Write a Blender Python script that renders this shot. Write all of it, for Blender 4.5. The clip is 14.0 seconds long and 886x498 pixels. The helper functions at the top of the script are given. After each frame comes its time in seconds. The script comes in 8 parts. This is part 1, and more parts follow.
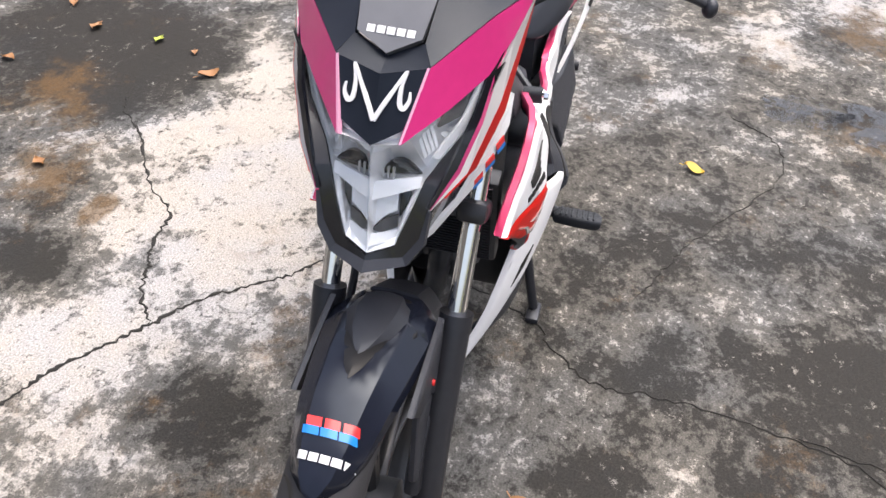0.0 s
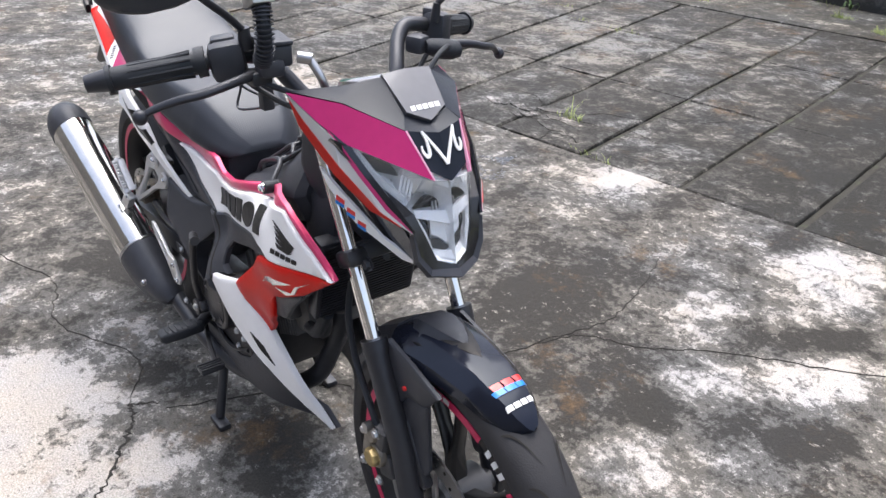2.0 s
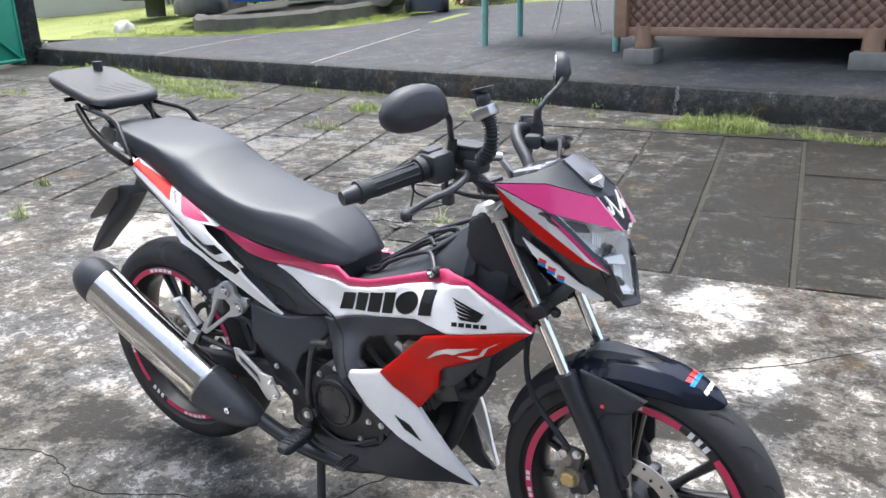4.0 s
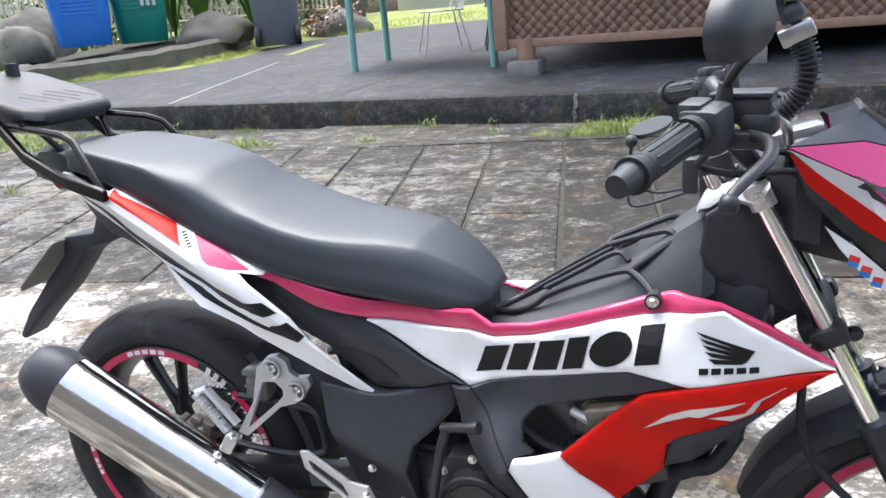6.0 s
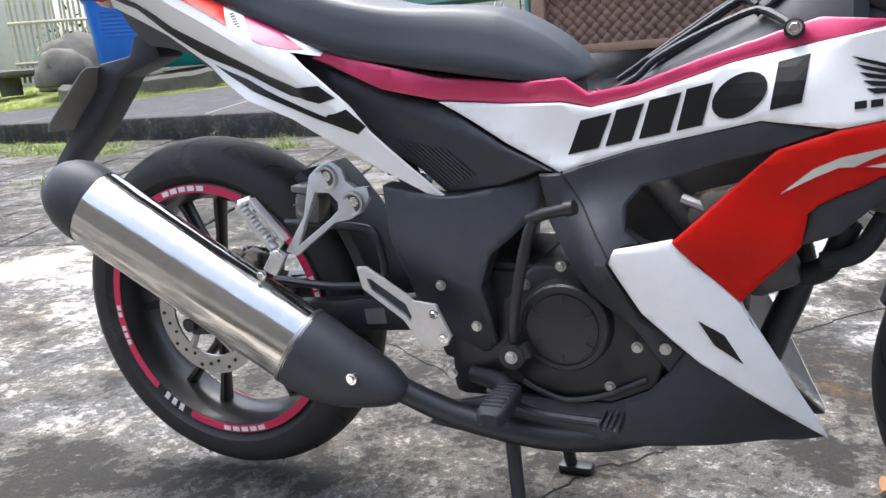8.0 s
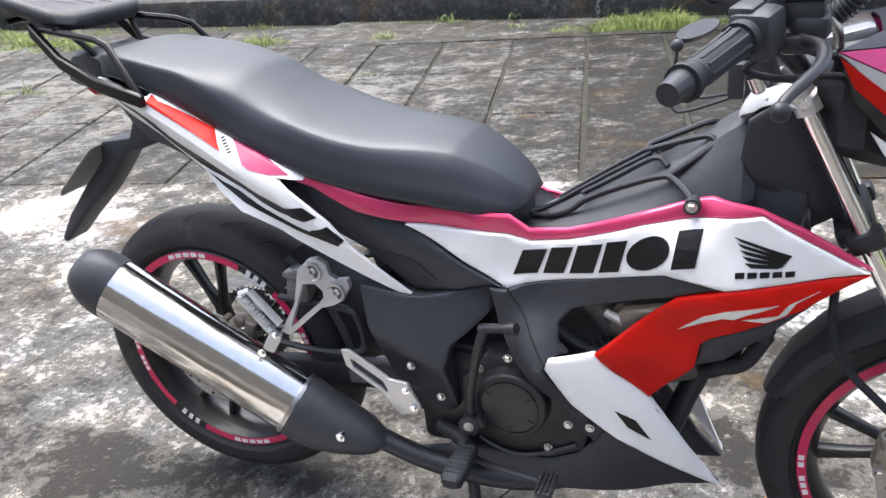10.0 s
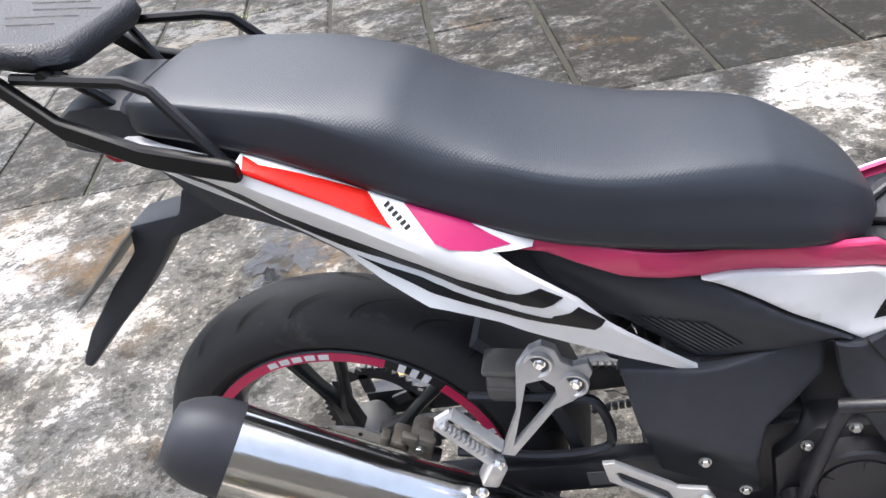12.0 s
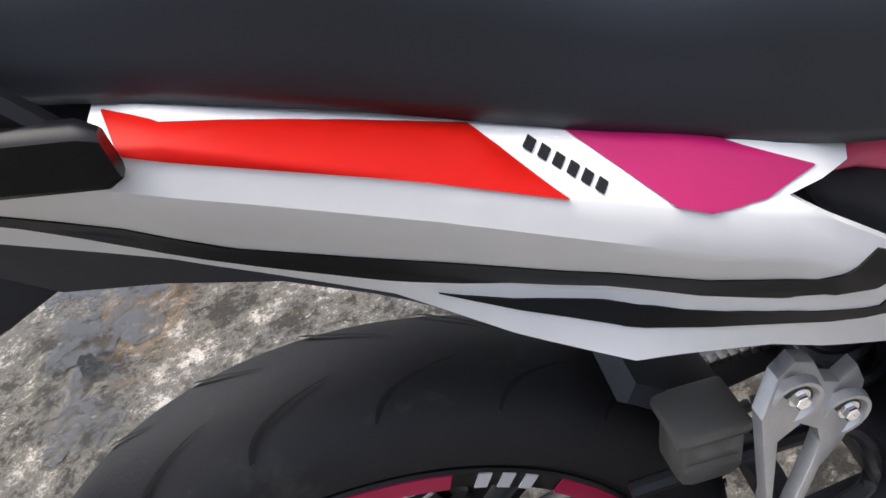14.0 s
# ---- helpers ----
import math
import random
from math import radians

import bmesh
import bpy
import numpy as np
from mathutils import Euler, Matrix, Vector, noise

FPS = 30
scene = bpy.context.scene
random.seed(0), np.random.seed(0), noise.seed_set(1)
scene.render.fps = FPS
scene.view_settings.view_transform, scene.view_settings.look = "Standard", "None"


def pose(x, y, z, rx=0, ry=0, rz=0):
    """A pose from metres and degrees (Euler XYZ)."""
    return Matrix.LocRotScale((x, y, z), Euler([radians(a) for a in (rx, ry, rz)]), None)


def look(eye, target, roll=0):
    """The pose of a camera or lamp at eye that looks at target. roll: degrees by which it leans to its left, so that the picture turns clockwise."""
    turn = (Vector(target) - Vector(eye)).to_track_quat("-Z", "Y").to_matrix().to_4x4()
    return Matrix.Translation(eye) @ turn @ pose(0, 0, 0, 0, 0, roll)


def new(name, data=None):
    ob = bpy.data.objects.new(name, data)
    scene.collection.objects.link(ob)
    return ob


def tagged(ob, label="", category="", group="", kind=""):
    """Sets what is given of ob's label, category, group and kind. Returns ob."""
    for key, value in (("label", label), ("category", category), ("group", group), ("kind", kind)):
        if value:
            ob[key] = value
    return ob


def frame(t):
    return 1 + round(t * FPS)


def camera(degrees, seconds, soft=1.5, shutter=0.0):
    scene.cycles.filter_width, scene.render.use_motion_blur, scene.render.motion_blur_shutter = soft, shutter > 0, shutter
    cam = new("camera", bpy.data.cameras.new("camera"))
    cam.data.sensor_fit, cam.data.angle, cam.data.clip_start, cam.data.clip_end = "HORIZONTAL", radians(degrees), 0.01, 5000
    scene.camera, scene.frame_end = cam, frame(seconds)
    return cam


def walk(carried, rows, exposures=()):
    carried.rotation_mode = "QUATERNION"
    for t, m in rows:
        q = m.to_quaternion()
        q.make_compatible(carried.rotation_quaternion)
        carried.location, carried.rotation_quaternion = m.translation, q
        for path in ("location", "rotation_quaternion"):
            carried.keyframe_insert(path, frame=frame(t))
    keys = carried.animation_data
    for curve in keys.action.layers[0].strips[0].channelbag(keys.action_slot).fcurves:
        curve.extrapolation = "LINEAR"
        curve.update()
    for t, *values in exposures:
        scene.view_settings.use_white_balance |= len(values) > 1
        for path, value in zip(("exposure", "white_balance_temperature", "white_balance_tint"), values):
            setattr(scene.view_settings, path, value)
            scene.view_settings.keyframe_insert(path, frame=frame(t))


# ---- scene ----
cam = camera(58.5, 14.0)
PATH = [
    (0, (1.87, 0.212, 1.254), (0.378, -0.118, -0.037), 3.67),
    (0.5, (1.836, -0.008, 1.218), (0.339, 0.192, -0.093), 6.43),
    (1, (1.878, -0.207, 1.217), (0.478, 0.484, -0.033), 5.75),
    (1.5, (2.021, -0.412, 1.229), (0.613, 0.48, 0.124), 2.51),
    (2, (2.052, -0.614, 1.268), (0.65, 0.455, 0.322), 1.34),
    (2.5, (2.003, -0.849, 1.288), (0.732, 0.464, 0.475), 1.90),
    (3, (2.017, -1.046, 1.279), (0.773, 0.351, 0.571), 0.89),
    (3.5, (1.944, -1.199, 1.279), (0.762, 0.274, 0.622), -0.38),
    (4, (1.733, -1.322, 1.281), (0.692, 0.257, 0.631), -1.73),
    (4.2, (1.652, -1.328, 1.277), (0.64, 0.271, 0.631), -2.37),
    (6.3, (0.979, -1.071, 1.036), (0.283, 0.72, 0.482), -5.03),
    (6.5, (0.962, -1.044, 0.937), (0.263, 0.766, 0.453), -4.92),
    (7, (0.94, -1.02, 0.784), (0.169, 0.789, 0.42), -4.82),
    (7.2, (0.878, -1.106, 0.722), (0.094, 0.69, 0.322), -4.26),
    (9.3, (0.995, -1.067, 0.919), (0.201, 0.67, 0.324), -5.49),
    (9.5, (1.001, -1.085, 0.992), (0.223, 0.624, 0.306), -5.36),
    (10, (1.001, -1.142, 1.141), (0.259, 0.524, 0.32), -5.72),
    (10.5, (0.94, -1.187, 1.202), (0.23, 0.465, 0.327), -7.03),
    (11, (0.821, -1.107, 1.204), (0.13, 0.527, 0.282), -8.65),
    (11.5, (0.655, -0.954, 1.213), (-0.038, 0.639, 0.223), -11.02),
    (12, (0.419, -0.792, 1.188), (-0.051, 0.83, 0.116), -14.36),
    (12.5, (0.276, -0.557, 1.134), (-0.098, 1.032, -0.021), -18.63),
    (13, (0.186, -0.372, 1.05), (-0.065, 1.133, -0.243), -20.47),
    (13.5, (0.163, -0.356, 1.015), (0.047, 1.13, -0.319), -20.54),
    (14, (0.131, -0.39, 0.976), (0.169, 1.199, -0.238), -20.24),
]
EXPOSURES = [(0, 0.50, 6600, 13), (1, 0.40, 6550, 14), (2, 0.60, 6350, 12), (3, 0.80, 6250, 10), (4.2, 0.88, 6250, 9), (6.5, 1.06, 6250, 10), (7, 0.96, 6250, 10), (9.5, 0.92, 6300, 10), (10.5, 0.96, 6350, 10), (11.5, 0.98, 6350, 10), (12.5, 0.88, 6350, 10), (13, 0.90, 6400, 10), (14, 0.42, 6500, 10)]
walk(cam, [(t, look(eye, target, roll)) for t, eye, target, roll in PATH], EXPOSURES)

# ---- world, sun ----

world = bpy.data.worlds.new("sky")
scene.world = world
world.use_nodes = True
wn = world.node_tree
sky = wn.nodes.new("ShaderNodeTexSky")
sky.sky_type = "NISHITA"
sky.sun_disc = False
SUN_EL, SUN_AZ = 73.0, 310.0
sky.sun_elevation, sky.sun_rotation = radians(SUN_EL), radians(SUN_AZ)
sky.air_density, sky.dust_density, sky.ozone_density = 1.0, 6.0, 0.6
haze = wn.nodes.new("ShaderNodeHueSaturation")
haze.inputs["Saturation"].default_value = 0.75
wn.links.new(sky.outputs[0], haze.inputs["Color"])
wn.links.new(haze.outputs[0], wn.nodes["Background"].inputs["Color"])
wn.nodes["Background"].inputs["Strength"].default_value = 0.25
sun_data = bpy.data.lights.new("sun", "SUN")
sun_data.energy, sun_data.angle, sun_data.color = 1.9, radians(60), (1.0, 0.985, 0.965)
sun = new("sun", sun_data)
sun_dir = Vector((math.sin(radians(SUN_AZ)) * math.cos(radians(SUN_EL)), math.cos(radians(SUN_AZ)) * math.cos(radians(SUN_EL)), math.sin(radians(SUN_EL))))
sun.matrix_world = look(sun_dir * 20, (0, 0, 0))


# ---- materials ----
def mat(name, color, rough=0.5, metal=0.0, coat=0.0, var=0.08, scale=40.0, bump=0.0, bscale=300.0, wear=None, island=0.0):
    """A surface with colour variation at two scales, roughness variation and fine relief."""
    m = bpy.data.materials.new(name)
    m.use_nodes = True
    n, l = m.node_tree.nodes, m.node_tree.links
    b = n["Principled BSDF"]
    b.inputs["Metallic"].default_value = metal
    b.inputs["Coat Weight"].default_value = coat
    b.inputs["Coat Roughness"].default_value = 0.06
    tc = n.new("ShaderNodeTexCoord")
    big, fine = n.new("ShaderNodeTexNoise"), n.new("ShaderNodeTexNoise")
    big.inputs["Scale"].default_value, fine.inputs["Scale"].default_value = scale / 8, scale
    big.inputs["Detail"].default_value, fine.inputs["Detail"].default_value = 4, 6
    for t in (big, fine):
        l.new(tc.outputs["Object"], t.inputs["Vector"])
    add = n.new("ShaderNodeMath")
    add.operation = "ADD"
    l.new(big.outputs[0], add.inputs[0]), l.new(fine.outputs[0], add.inputs[1])
    ramp = n.new("ShaderNodeMapRange")
    ramp.inputs["From Min"].default_value, ramp.inputs["From Max"].default_value = 0.6, 1.4
    ramp.inputs["To Min"].default_value, ramp.inputs["To Max"].default_value = 1 - var, 1 + var
    l.new(add.outputs[0], ramp.inputs["Value"])
    mul = n.new("ShaderNodeMix")
    mul.data_type, mul.blend_type = "RGBA", "MULTIPLY"
    mul.inputs["Factor"].default_value = 1.0
    mul.inputs["A"].default_value = (*color, 1)
    l.new(ramp.outputs[0], mul.inputs["B"])
    out = mul.outputs["Result"]
    if island:
        oi = n.new("ShaderNodeObjectInfo")
        r2 = n.new("ShaderNodeMapRange")
        r2.inputs["To Min"].default_value, r2.inputs["To Max"].default_value = 1 - island, 1 + island
        l.new(oi.outputs["Random"], r2.inputs["Value"])
        m2 = n.new("ShaderNodeMix")
        m2.data_type, m2.blend_type = "RGBA", "MULTIPLY"
        m2.inputs["Factor"].default_value = 1.0
        l.new(out, m2.inputs["A"]), l.new(r2.outputs[0], m2.inputs["B"])
        out = m2.outputs["Result"]
    if wear:
        wcol, amount, wscale = wear
        wt = n.new("ShaderNodeTexNoise")
        wt.inputs["Scale"].default_value, wt.inputs["Detail"].default_value, wt.inputs["Roughness"].default_value = wscale, 8, 0.65
        l.new(tc.outputs["Object"], wt.inputs["Vector"])
        wr = n.new("ShaderNodeMapRange")
        wr.inputs["From Min"].default_value, wr.inputs["From Max"].default_value = 0.62 - amount * 0.2, 0.72 - amount * 0.2
        l.new(wt.outputs[0], wr.inputs["Value"])
        wm = n.new("ShaderNodeMix")
        wm.data_type = "RGBA"
        wm.inputs["B"].default_value = (*wcol, 1)
        l.new(out, wm.inputs["A"]), l.new(wr.outputs[0], wm.inputs["Factor"])
        out = wm.outputs["Result"]
    l.new(out, b.inputs["Base Color"])
    rr = n.new("ShaderNodeMapRange")
    rr.inputs["To Min"].default_value, rr.inputs["To Max"].default_value = max(0.02, rough * 0.8), min(1, rough * 1.2)
    l.new(big.outputs[0], rr.inputs["Value"]), l.new(rr.outputs[0], b.inputs["Roughness"])
    if bump:
        bt = n.new("ShaderNodeTexNoise")
        bt.inputs["Scale"].default_value, bt.inputs["Detail"].default_value = bscale, 4
        l.new(tc.outputs["Object"], bt.inputs["Vector"])
        bp = n.new("ShaderNodeBump")
        bp.inputs["Strength"].default_value, bp.inputs["Distance"].default_value = bump, 0.004
        l.new(bt.outputs[0], bp.inputs["Height"]), l.new(bp.outputs[0], b.inputs["Normal"])
    return m


WHITE = mat("white_paint", (0.85, 0.85, 0.845), 0.40, 0, 0.1, 0.03, 60)
ORANGE = mat("orange_red_paint", (0.52, 0.007, 0.003), 0.42, 0.0, 0.0, 0.06, 90)
PINK = mat("magenta_paint", (0.60, 0.030, 0.185), 0.34, 0.05, 0.9, 0.05, 90)
MAGENTA = mat("deep_magenta_decal", (0.40, 0.008, 0.105), 0.36, 0, 0, 0.05, 90)
EDGEGLINT = mat("pale_pink_edge_highlight", (0.70, 0.34, 0.48), 0.35, 0, 0.2, 0.05, 90)
CRIMSON = mat("crimson_paint", (0.56, 0.042, 0.13), 0.32, 0.2, 0.4, 0.05, 90)
PLASTIC = mat("black_plastic", (0.036, 0.037, 0.043), 0.46, 0, 0, 0.15, 60, 0.12, 900)
GLOSS = mat("gloss_black", (0.007, 0.007, 0.010), 0.16, 0, 0.5, 0.1, 60)
SATIN = mat("satin_black_plastic", (0.010, 0.012, 0.018), 0.34, 0, 0, 0.12, 60, 0.08, 900)
MATTE = mat("matte_black_metal", (0.029, 0.029, 0.033), 0.38, 0.2, 0, 0.15, 80, 0.1, 700)
RAIL = mat("black_painted_steel", (0.005, 0.005, 0.006), 0.30, 0, 0, 0.15, 60)
CHROME = mat("chrome", (0.85, 0.845, 0.83), 0.07, 1.0, 0, 0.04, 50)
MUFFLER = mat("brushed_stainless", (0.72, 0.71, 0.685), 0.13, 1.0, 0, 0.10, 40, 0.03, 300)
STEEL = mat("steel", (0.5, 0.5, 0.5), 0.3, 1.0, 0, 0.08, 90)
ALLOY = mat("cast_aluminium", (0.60, 0.60, 0.60), 0.42, 0.7, 0, 0.08, 120, 0.15, 600)
CASE = mat("grey_engine_casting", (0.090, 0.090, 0.092), 0.5, 0.35, 0, 0.15, 60, 0.2, 500)
RUBBER = mat("tyre_rubber", (0.019, 0.019, 0.021), 0.68, 0, 0, 0.2, 40, 0.15, 400, ((0.05, 0.048, 0.045), 0.15, 9))
GRIP = mat("grip_rubber", (0.014, 0.015, 0.018), 0.6, 0, 0, 0.15, 60, 0.3, 800)
TAPE = mat("red_reflective_tape", (0.55, 0.02, 0.09), 0.35, 0, 0.2, 0.06, 90)
WTAPE = mat("white_tape", (0.75, 0.75, 0.75), 0.4, 0, 0.1, 0.05, 90)
DECALK = mat("black_decal", (0.011, 0.011, 0.012), 0.42, 0, 0.0, 0.1, 60)
DECALG = mat("grey_decal", (0.12, 0.12, 0.12), 0.3, 0, 0.4, 0.1, 60)
SILVER = mat("silver_decal", (0.6, 0.6, 0.58), 0.25, 0.5, 0.4, 0.05, 60)
DRED = mat("red_decal", (0.7, 0.03, 0.03), 0.3, 0, 0.4, 0.05, 60)
DBLUE = mat("blue_decal", (0.01, 0.2, 0.62), 0.3, 0, 0.4, 0.05, 60)
for m in (PLASTIC, SATIN, MATTE, GRIP, GLOSS):   # the sky's blue put into the black plastics' specular tint
    m.node_tree.nodes["Principled BSDF"].inputs["Specular Tint"].default_value = (0.84, 0.92, 1.0, 1)
SATIN.node_tree.nodes["Principled BSDF"].inputs["Specular IOR Level"].default_value = 0.36
GUARD = mat("black_mudguard_paint", (0.010, 0.012, 0.020), 0.15, 0, 0, 0.12, 60)
GUARD.node_tree.nodes["Principled BSDF"].inputs["Specular IOR Level"].default_value = 0.27
# blue of the reflected sky, set as a tint
GUARD.node_tree.nodes["Principled BSDF"].inputs["Specular Tint"].default_value = (0.80, 0.90, 1.0, 1)
SMOKE = mat("smoked_screen", (0.11, 0.112, 0.12), 0.20, 0, 1.0, 0.06, 60)
BEZEL = mat("satin_black_lamp_frame", (0.010, 0.010, 0.012), 0.24, 0, 0.3, 0.12, 60)
ENGINE = mat("black_engine_paint", (0.021, 0.021, 0.024), 0.36, 0.1, 0.0, 0.2, 60, 0.12, 500)
BRONZE = mat("brownish_caliper_casting", (0.26, 0.235, 0.20), 0.45, 0.5, 0, 0.2, 80, 0.2, 500, ((0.10, 0.075, 0.05), 0.4, 30))
GOLD = mat("gold_anodised", (0.55, 0.42, 0.2), 0.35, 0.8, 0, 0.08, 90)
PAD = mat("carrier_plate_plastic", (0.014, 0.016, 0.022), 0.40, 0, 0, 0.15, 40, 0.5, 420)
PLATE = mat("bare_plate", (0.30, 0.295, 0.275), 0.45, 0.1, 0, 0.08, 40)
AMBER = mat("red_lens", (0.4, 0.01, 0.02), 0.15, 0, 0.8, 0.05, 60)
RESERVOIR = mat("fluid_reservoir", (0.125, 0.120, 0.110), 0.35, 0, 0.2, 0.06, 60)
REFLECTOR = mat("lamp_reflector", (0.92, 0.92, 0.92), 0.28, 0.55, 0, 0.03, 60)

GUIDE = mat("white_light_guide", (0.97, 0.97, 0.97), 0.35, 0, 0.0, 0.04, 60)
GREYSTRIPE = mat("pale_grey_paint", (0.45, 0.44, 0.43), 0.3, 0, 0.5, 0.04, 60)


def lens_material(name):
    """Thin clear plastic: see-through, with a gloss that grows at glancing angles."""
    m = bpy.data.materials.new(name)
    m.use_nodes = True
    n, l = m.node_tree.nodes, m.node_tree.links
    n.remove(n["Principled BSDF"])
    clear, shine, mix, edge, power = n.new("ShaderNodeBsdfTransparent"), n.new("ShaderNodeBsdfGlossy"), n.new("ShaderNodeMixShader"), n.new("ShaderNodeLayerWeight"), n.new("ShaderNodeMapRange")
    clear.inputs["Color"].default_value = (0.96, 0.97, 0.98, 1)
    shine.inputs["Roughness"].default_value = 0.03
    power.inputs["From Min"].default_value, power.inputs["From Max"].default_value = 0.3, 1.0
    power.inputs["To Min"].default_value, power.inputs["To Max"].default_value = 0.03, 0.30
    l.new(edge.outputs["Facing"], power.inputs["Value"])
    l.new(power.outputs[0], mix.inputs[0]), l.new(clear.outputs[0], mix.inputs[1]), l.new(shine.outputs[0], mix.inputs[2])
    l.new(mix.outputs[0], n["Material Output"].inputs["Surface"])
    return m

LENS = lens_material("clear_lens")
for m, level in ((ORANGE, 0.18), (PINK, 0.3), (WHITE, 0.3), (CRIMSON, 0.35), (DECALK, 0.25), (RAIL, 0.3), (PLASTIC, 0.4), (SATIN, 0.22)):
    m.node_tree.nodes["Principled BSDF"].inputs["Specular IOR Level"].default_value = level


def seat_material():
    """Black vinyl, embossed with rows of small pips."""
    m = mat("seat_vinyl", (0.013, 0.0145, 0.020), 0.49, 0, 0, 0.1, 30)
    m.node_tree.nodes["Principled BSDF"].inputs["Specular IOR Level"].default_value = 0.75
    # bluish sky sheen put into the vinyl's specular tint
    m.node_tree.nodes["Principled BSDF"].inputs["Specular Tint"].default_value = (0.86, 0.93, 1.0, 1)
    n, l = m.node_tree.nodes, m.node_tree.links
    tc = n.new("ShaderNodeTexCoord")
    mp = n.new("ShaderNodeMapping")
    mp.inputs["Rotation"].default_value = (0, 0, radians(45))
    l.new(tc.outputs["Object"], mp.inputs["Vector"])
    heights = []
    for axis in ("X", "Y"):
        w = n.new("ShaderNodeTexWave")
        w.bands_direction = axis
        w.inputs["Scale"].default_value = 105.0
        l.new(mp.outputs[0], w.inputs["Vector"])
        heights.append(w)
    mx = n.new("ShaderNodeMath")
    mx.operation = "MULTIPLY"
    l.new(heights[0].outputs["Fac"], mx.inputs[0]), l.new(heights[1].outputs["Fac"], mx.inputs[1])
    bp = n.new("ShaderNodeBump")
    bp.inputs["Strength"].default_value, bp.inputs["Distance"].default_value = 0.20, 0.0010
    geo, sep, fade = n.new("ShaderNodeNewGeometry"), n.new("ShaderNodeSeparateXYZ"), n.new("ShaderNodeMapRange")
    fade.inputs["From Min"].default_value, fade.inputs["From Max"].default_value = 0.35, 0.75
    fade.inputs["To Max"].default_value = 0.20
    l.new(geo.outputs["Normal"], sep.inputs[0]), l.new(sep.outputs["Z"], fade.inputs["Value"]), l.new(fade.outputs[0], bp.inputs["Strength"])
    l.new(mx.outputs[0], bp.inputs["Height"]), l.new(bp.outputs[0], n["Principled BSDF"].inputs["Normal"])
    return m

SEAT = seat_material()


def streak_muffler():
    """Long faint ripples along the can, as drawn steel has."""
    n, l = MUFFLER.node_tree.nodes, MUFFLER.node_tree.links
    tc, turn, stretch, rip, bp = n.new("ShaderNodeTexCoord"), n.new("ShaderNodeMapping"), n.new("ShaderNodeMapping"), n.new("ShaderNodeTexNoise"), n.new("ShaderNodeBump")
    turn.inputs["Rotation"].default_value = (0, radians(-34.3), 0)
    stretch.inputs["Scale"].default_value = (2.0, 95, 95)
    rip.inputs["Scale"].default_value, rip.inputs["Detail"].default_value = 1.0, 5
    bp.inputs["Strength"].default_value, bp.inputs["Distance"].default_value = 0.22, 0.0014
    l.new(tc.outputs["Object"], turn.inputs["Vector"]), l.new(turn.outputs[0], stretch.inputs["Vector"]), l.new(stretch.outputs[0], rip.inputs["Vector"])
    l.new(rip.outputs[0], bp.inputs["Height"]), l.new(bp.outputs[0], n["Principled BSDF"].inputs["Normal"])

streak_muffler()


# ---- mesh helpers ----
def part(name, bm, material, parent=None, label="", smooth=40):
    bmesh.ops.recalc_face_normals(bm, faces=bm.faces)
    me = bpy.data.meshes.new(name)
    bm.to_mesh(me)
    bm.free()
    me.materials.append(material)
    if smooth:
        for p in me.polygons:
            p.use_smooth = True
        me.set_sharp_from_angle(angle=radians(smooth))
    ob = new(name, me)
    ob.parent = parent
    if label:
        ob["label"] = label
    return ob


def thing(name, label, category, at=(0, 0, 0), rz=0, group="", kind=""):
    e = new(name)
    e.empty_display_size = 0.1
    e.matrix_world = pose(*at, 0, 0, rz)
    return tagged(e, label, category, group, kind)


def spline(pts, n):
    """A Catmull-Rom line of n points through pts."""
    P = [Vector(p) for p in pts]
    P = [P[0] * 2 - P[1]] + P + [P[-1] * 2 - P[-2]]
    out = []
    segs = len(P) - 3
    for k in range(n):
        u = k / (n - 1) * segs
        i = min(int(u), segs - 1)
        t = u - i
        a, b, c, d = P[i : i + 4]
        out.append(0.5 * (2 * b + (c - a) * t + (2 * a - 5 * b + 4 * c - d) * t * t + (3 * b - a - 3 * c + d) * t ** 3))
    return out


def tube(bm, pts, r, seg=10, n=0, r2=None):
    """A round bar along pts; n: resample as a smooth line."""
    P = spline(pts, n) if n else [Vector(p) for p in pts]
    rings = []
    up = Vector((0.123, 0.31, 0.94))
    for i, p in enumerate(P):
        d = (P[min(i + 1, len(P) - 1)] - P[max(i - 1, 0)]).normalized()
        s = d.cross(up)
        if s.length < 0.2:
            s = d.cross(Vector((0.9, 0.4, 0.1)))
        s.normalize()
        v = s.cross(d)
        rr = r if r2 is None else r + (r2 - r) * i / (len(P) - 1)
        rings.append([bm.verts.new(p + s * rr * math.cos(a) + v * rr * math.sin(a)) for a in (2 * math.pi * k / seg for k in range(seg))])
    for a, b in zip(rings, rings[1:]):
        for k in range(seg):
            bm.faces.new((a[k], a[(k + 1) % seg], b[(k + 1) % seg], b[k]))
    bm.faces.new(rings[0]), bm.faces.new(rings[-1])
    return bm


def loft(bm, rings, cap=True):
    R = [[bm.verts.new(p) for p in ring] for ring in rings]
    k = len(R[0])
    for a, b in zip(R, R[1:]):
        for i in range(k):
            bm.faces.new((a[i], a[(i + 1) % k], b[(i + 1) % k], b[i]))
    if cap:
        bm.faces.new(R[0]), bm.faces.new(R[-1])
    return bm


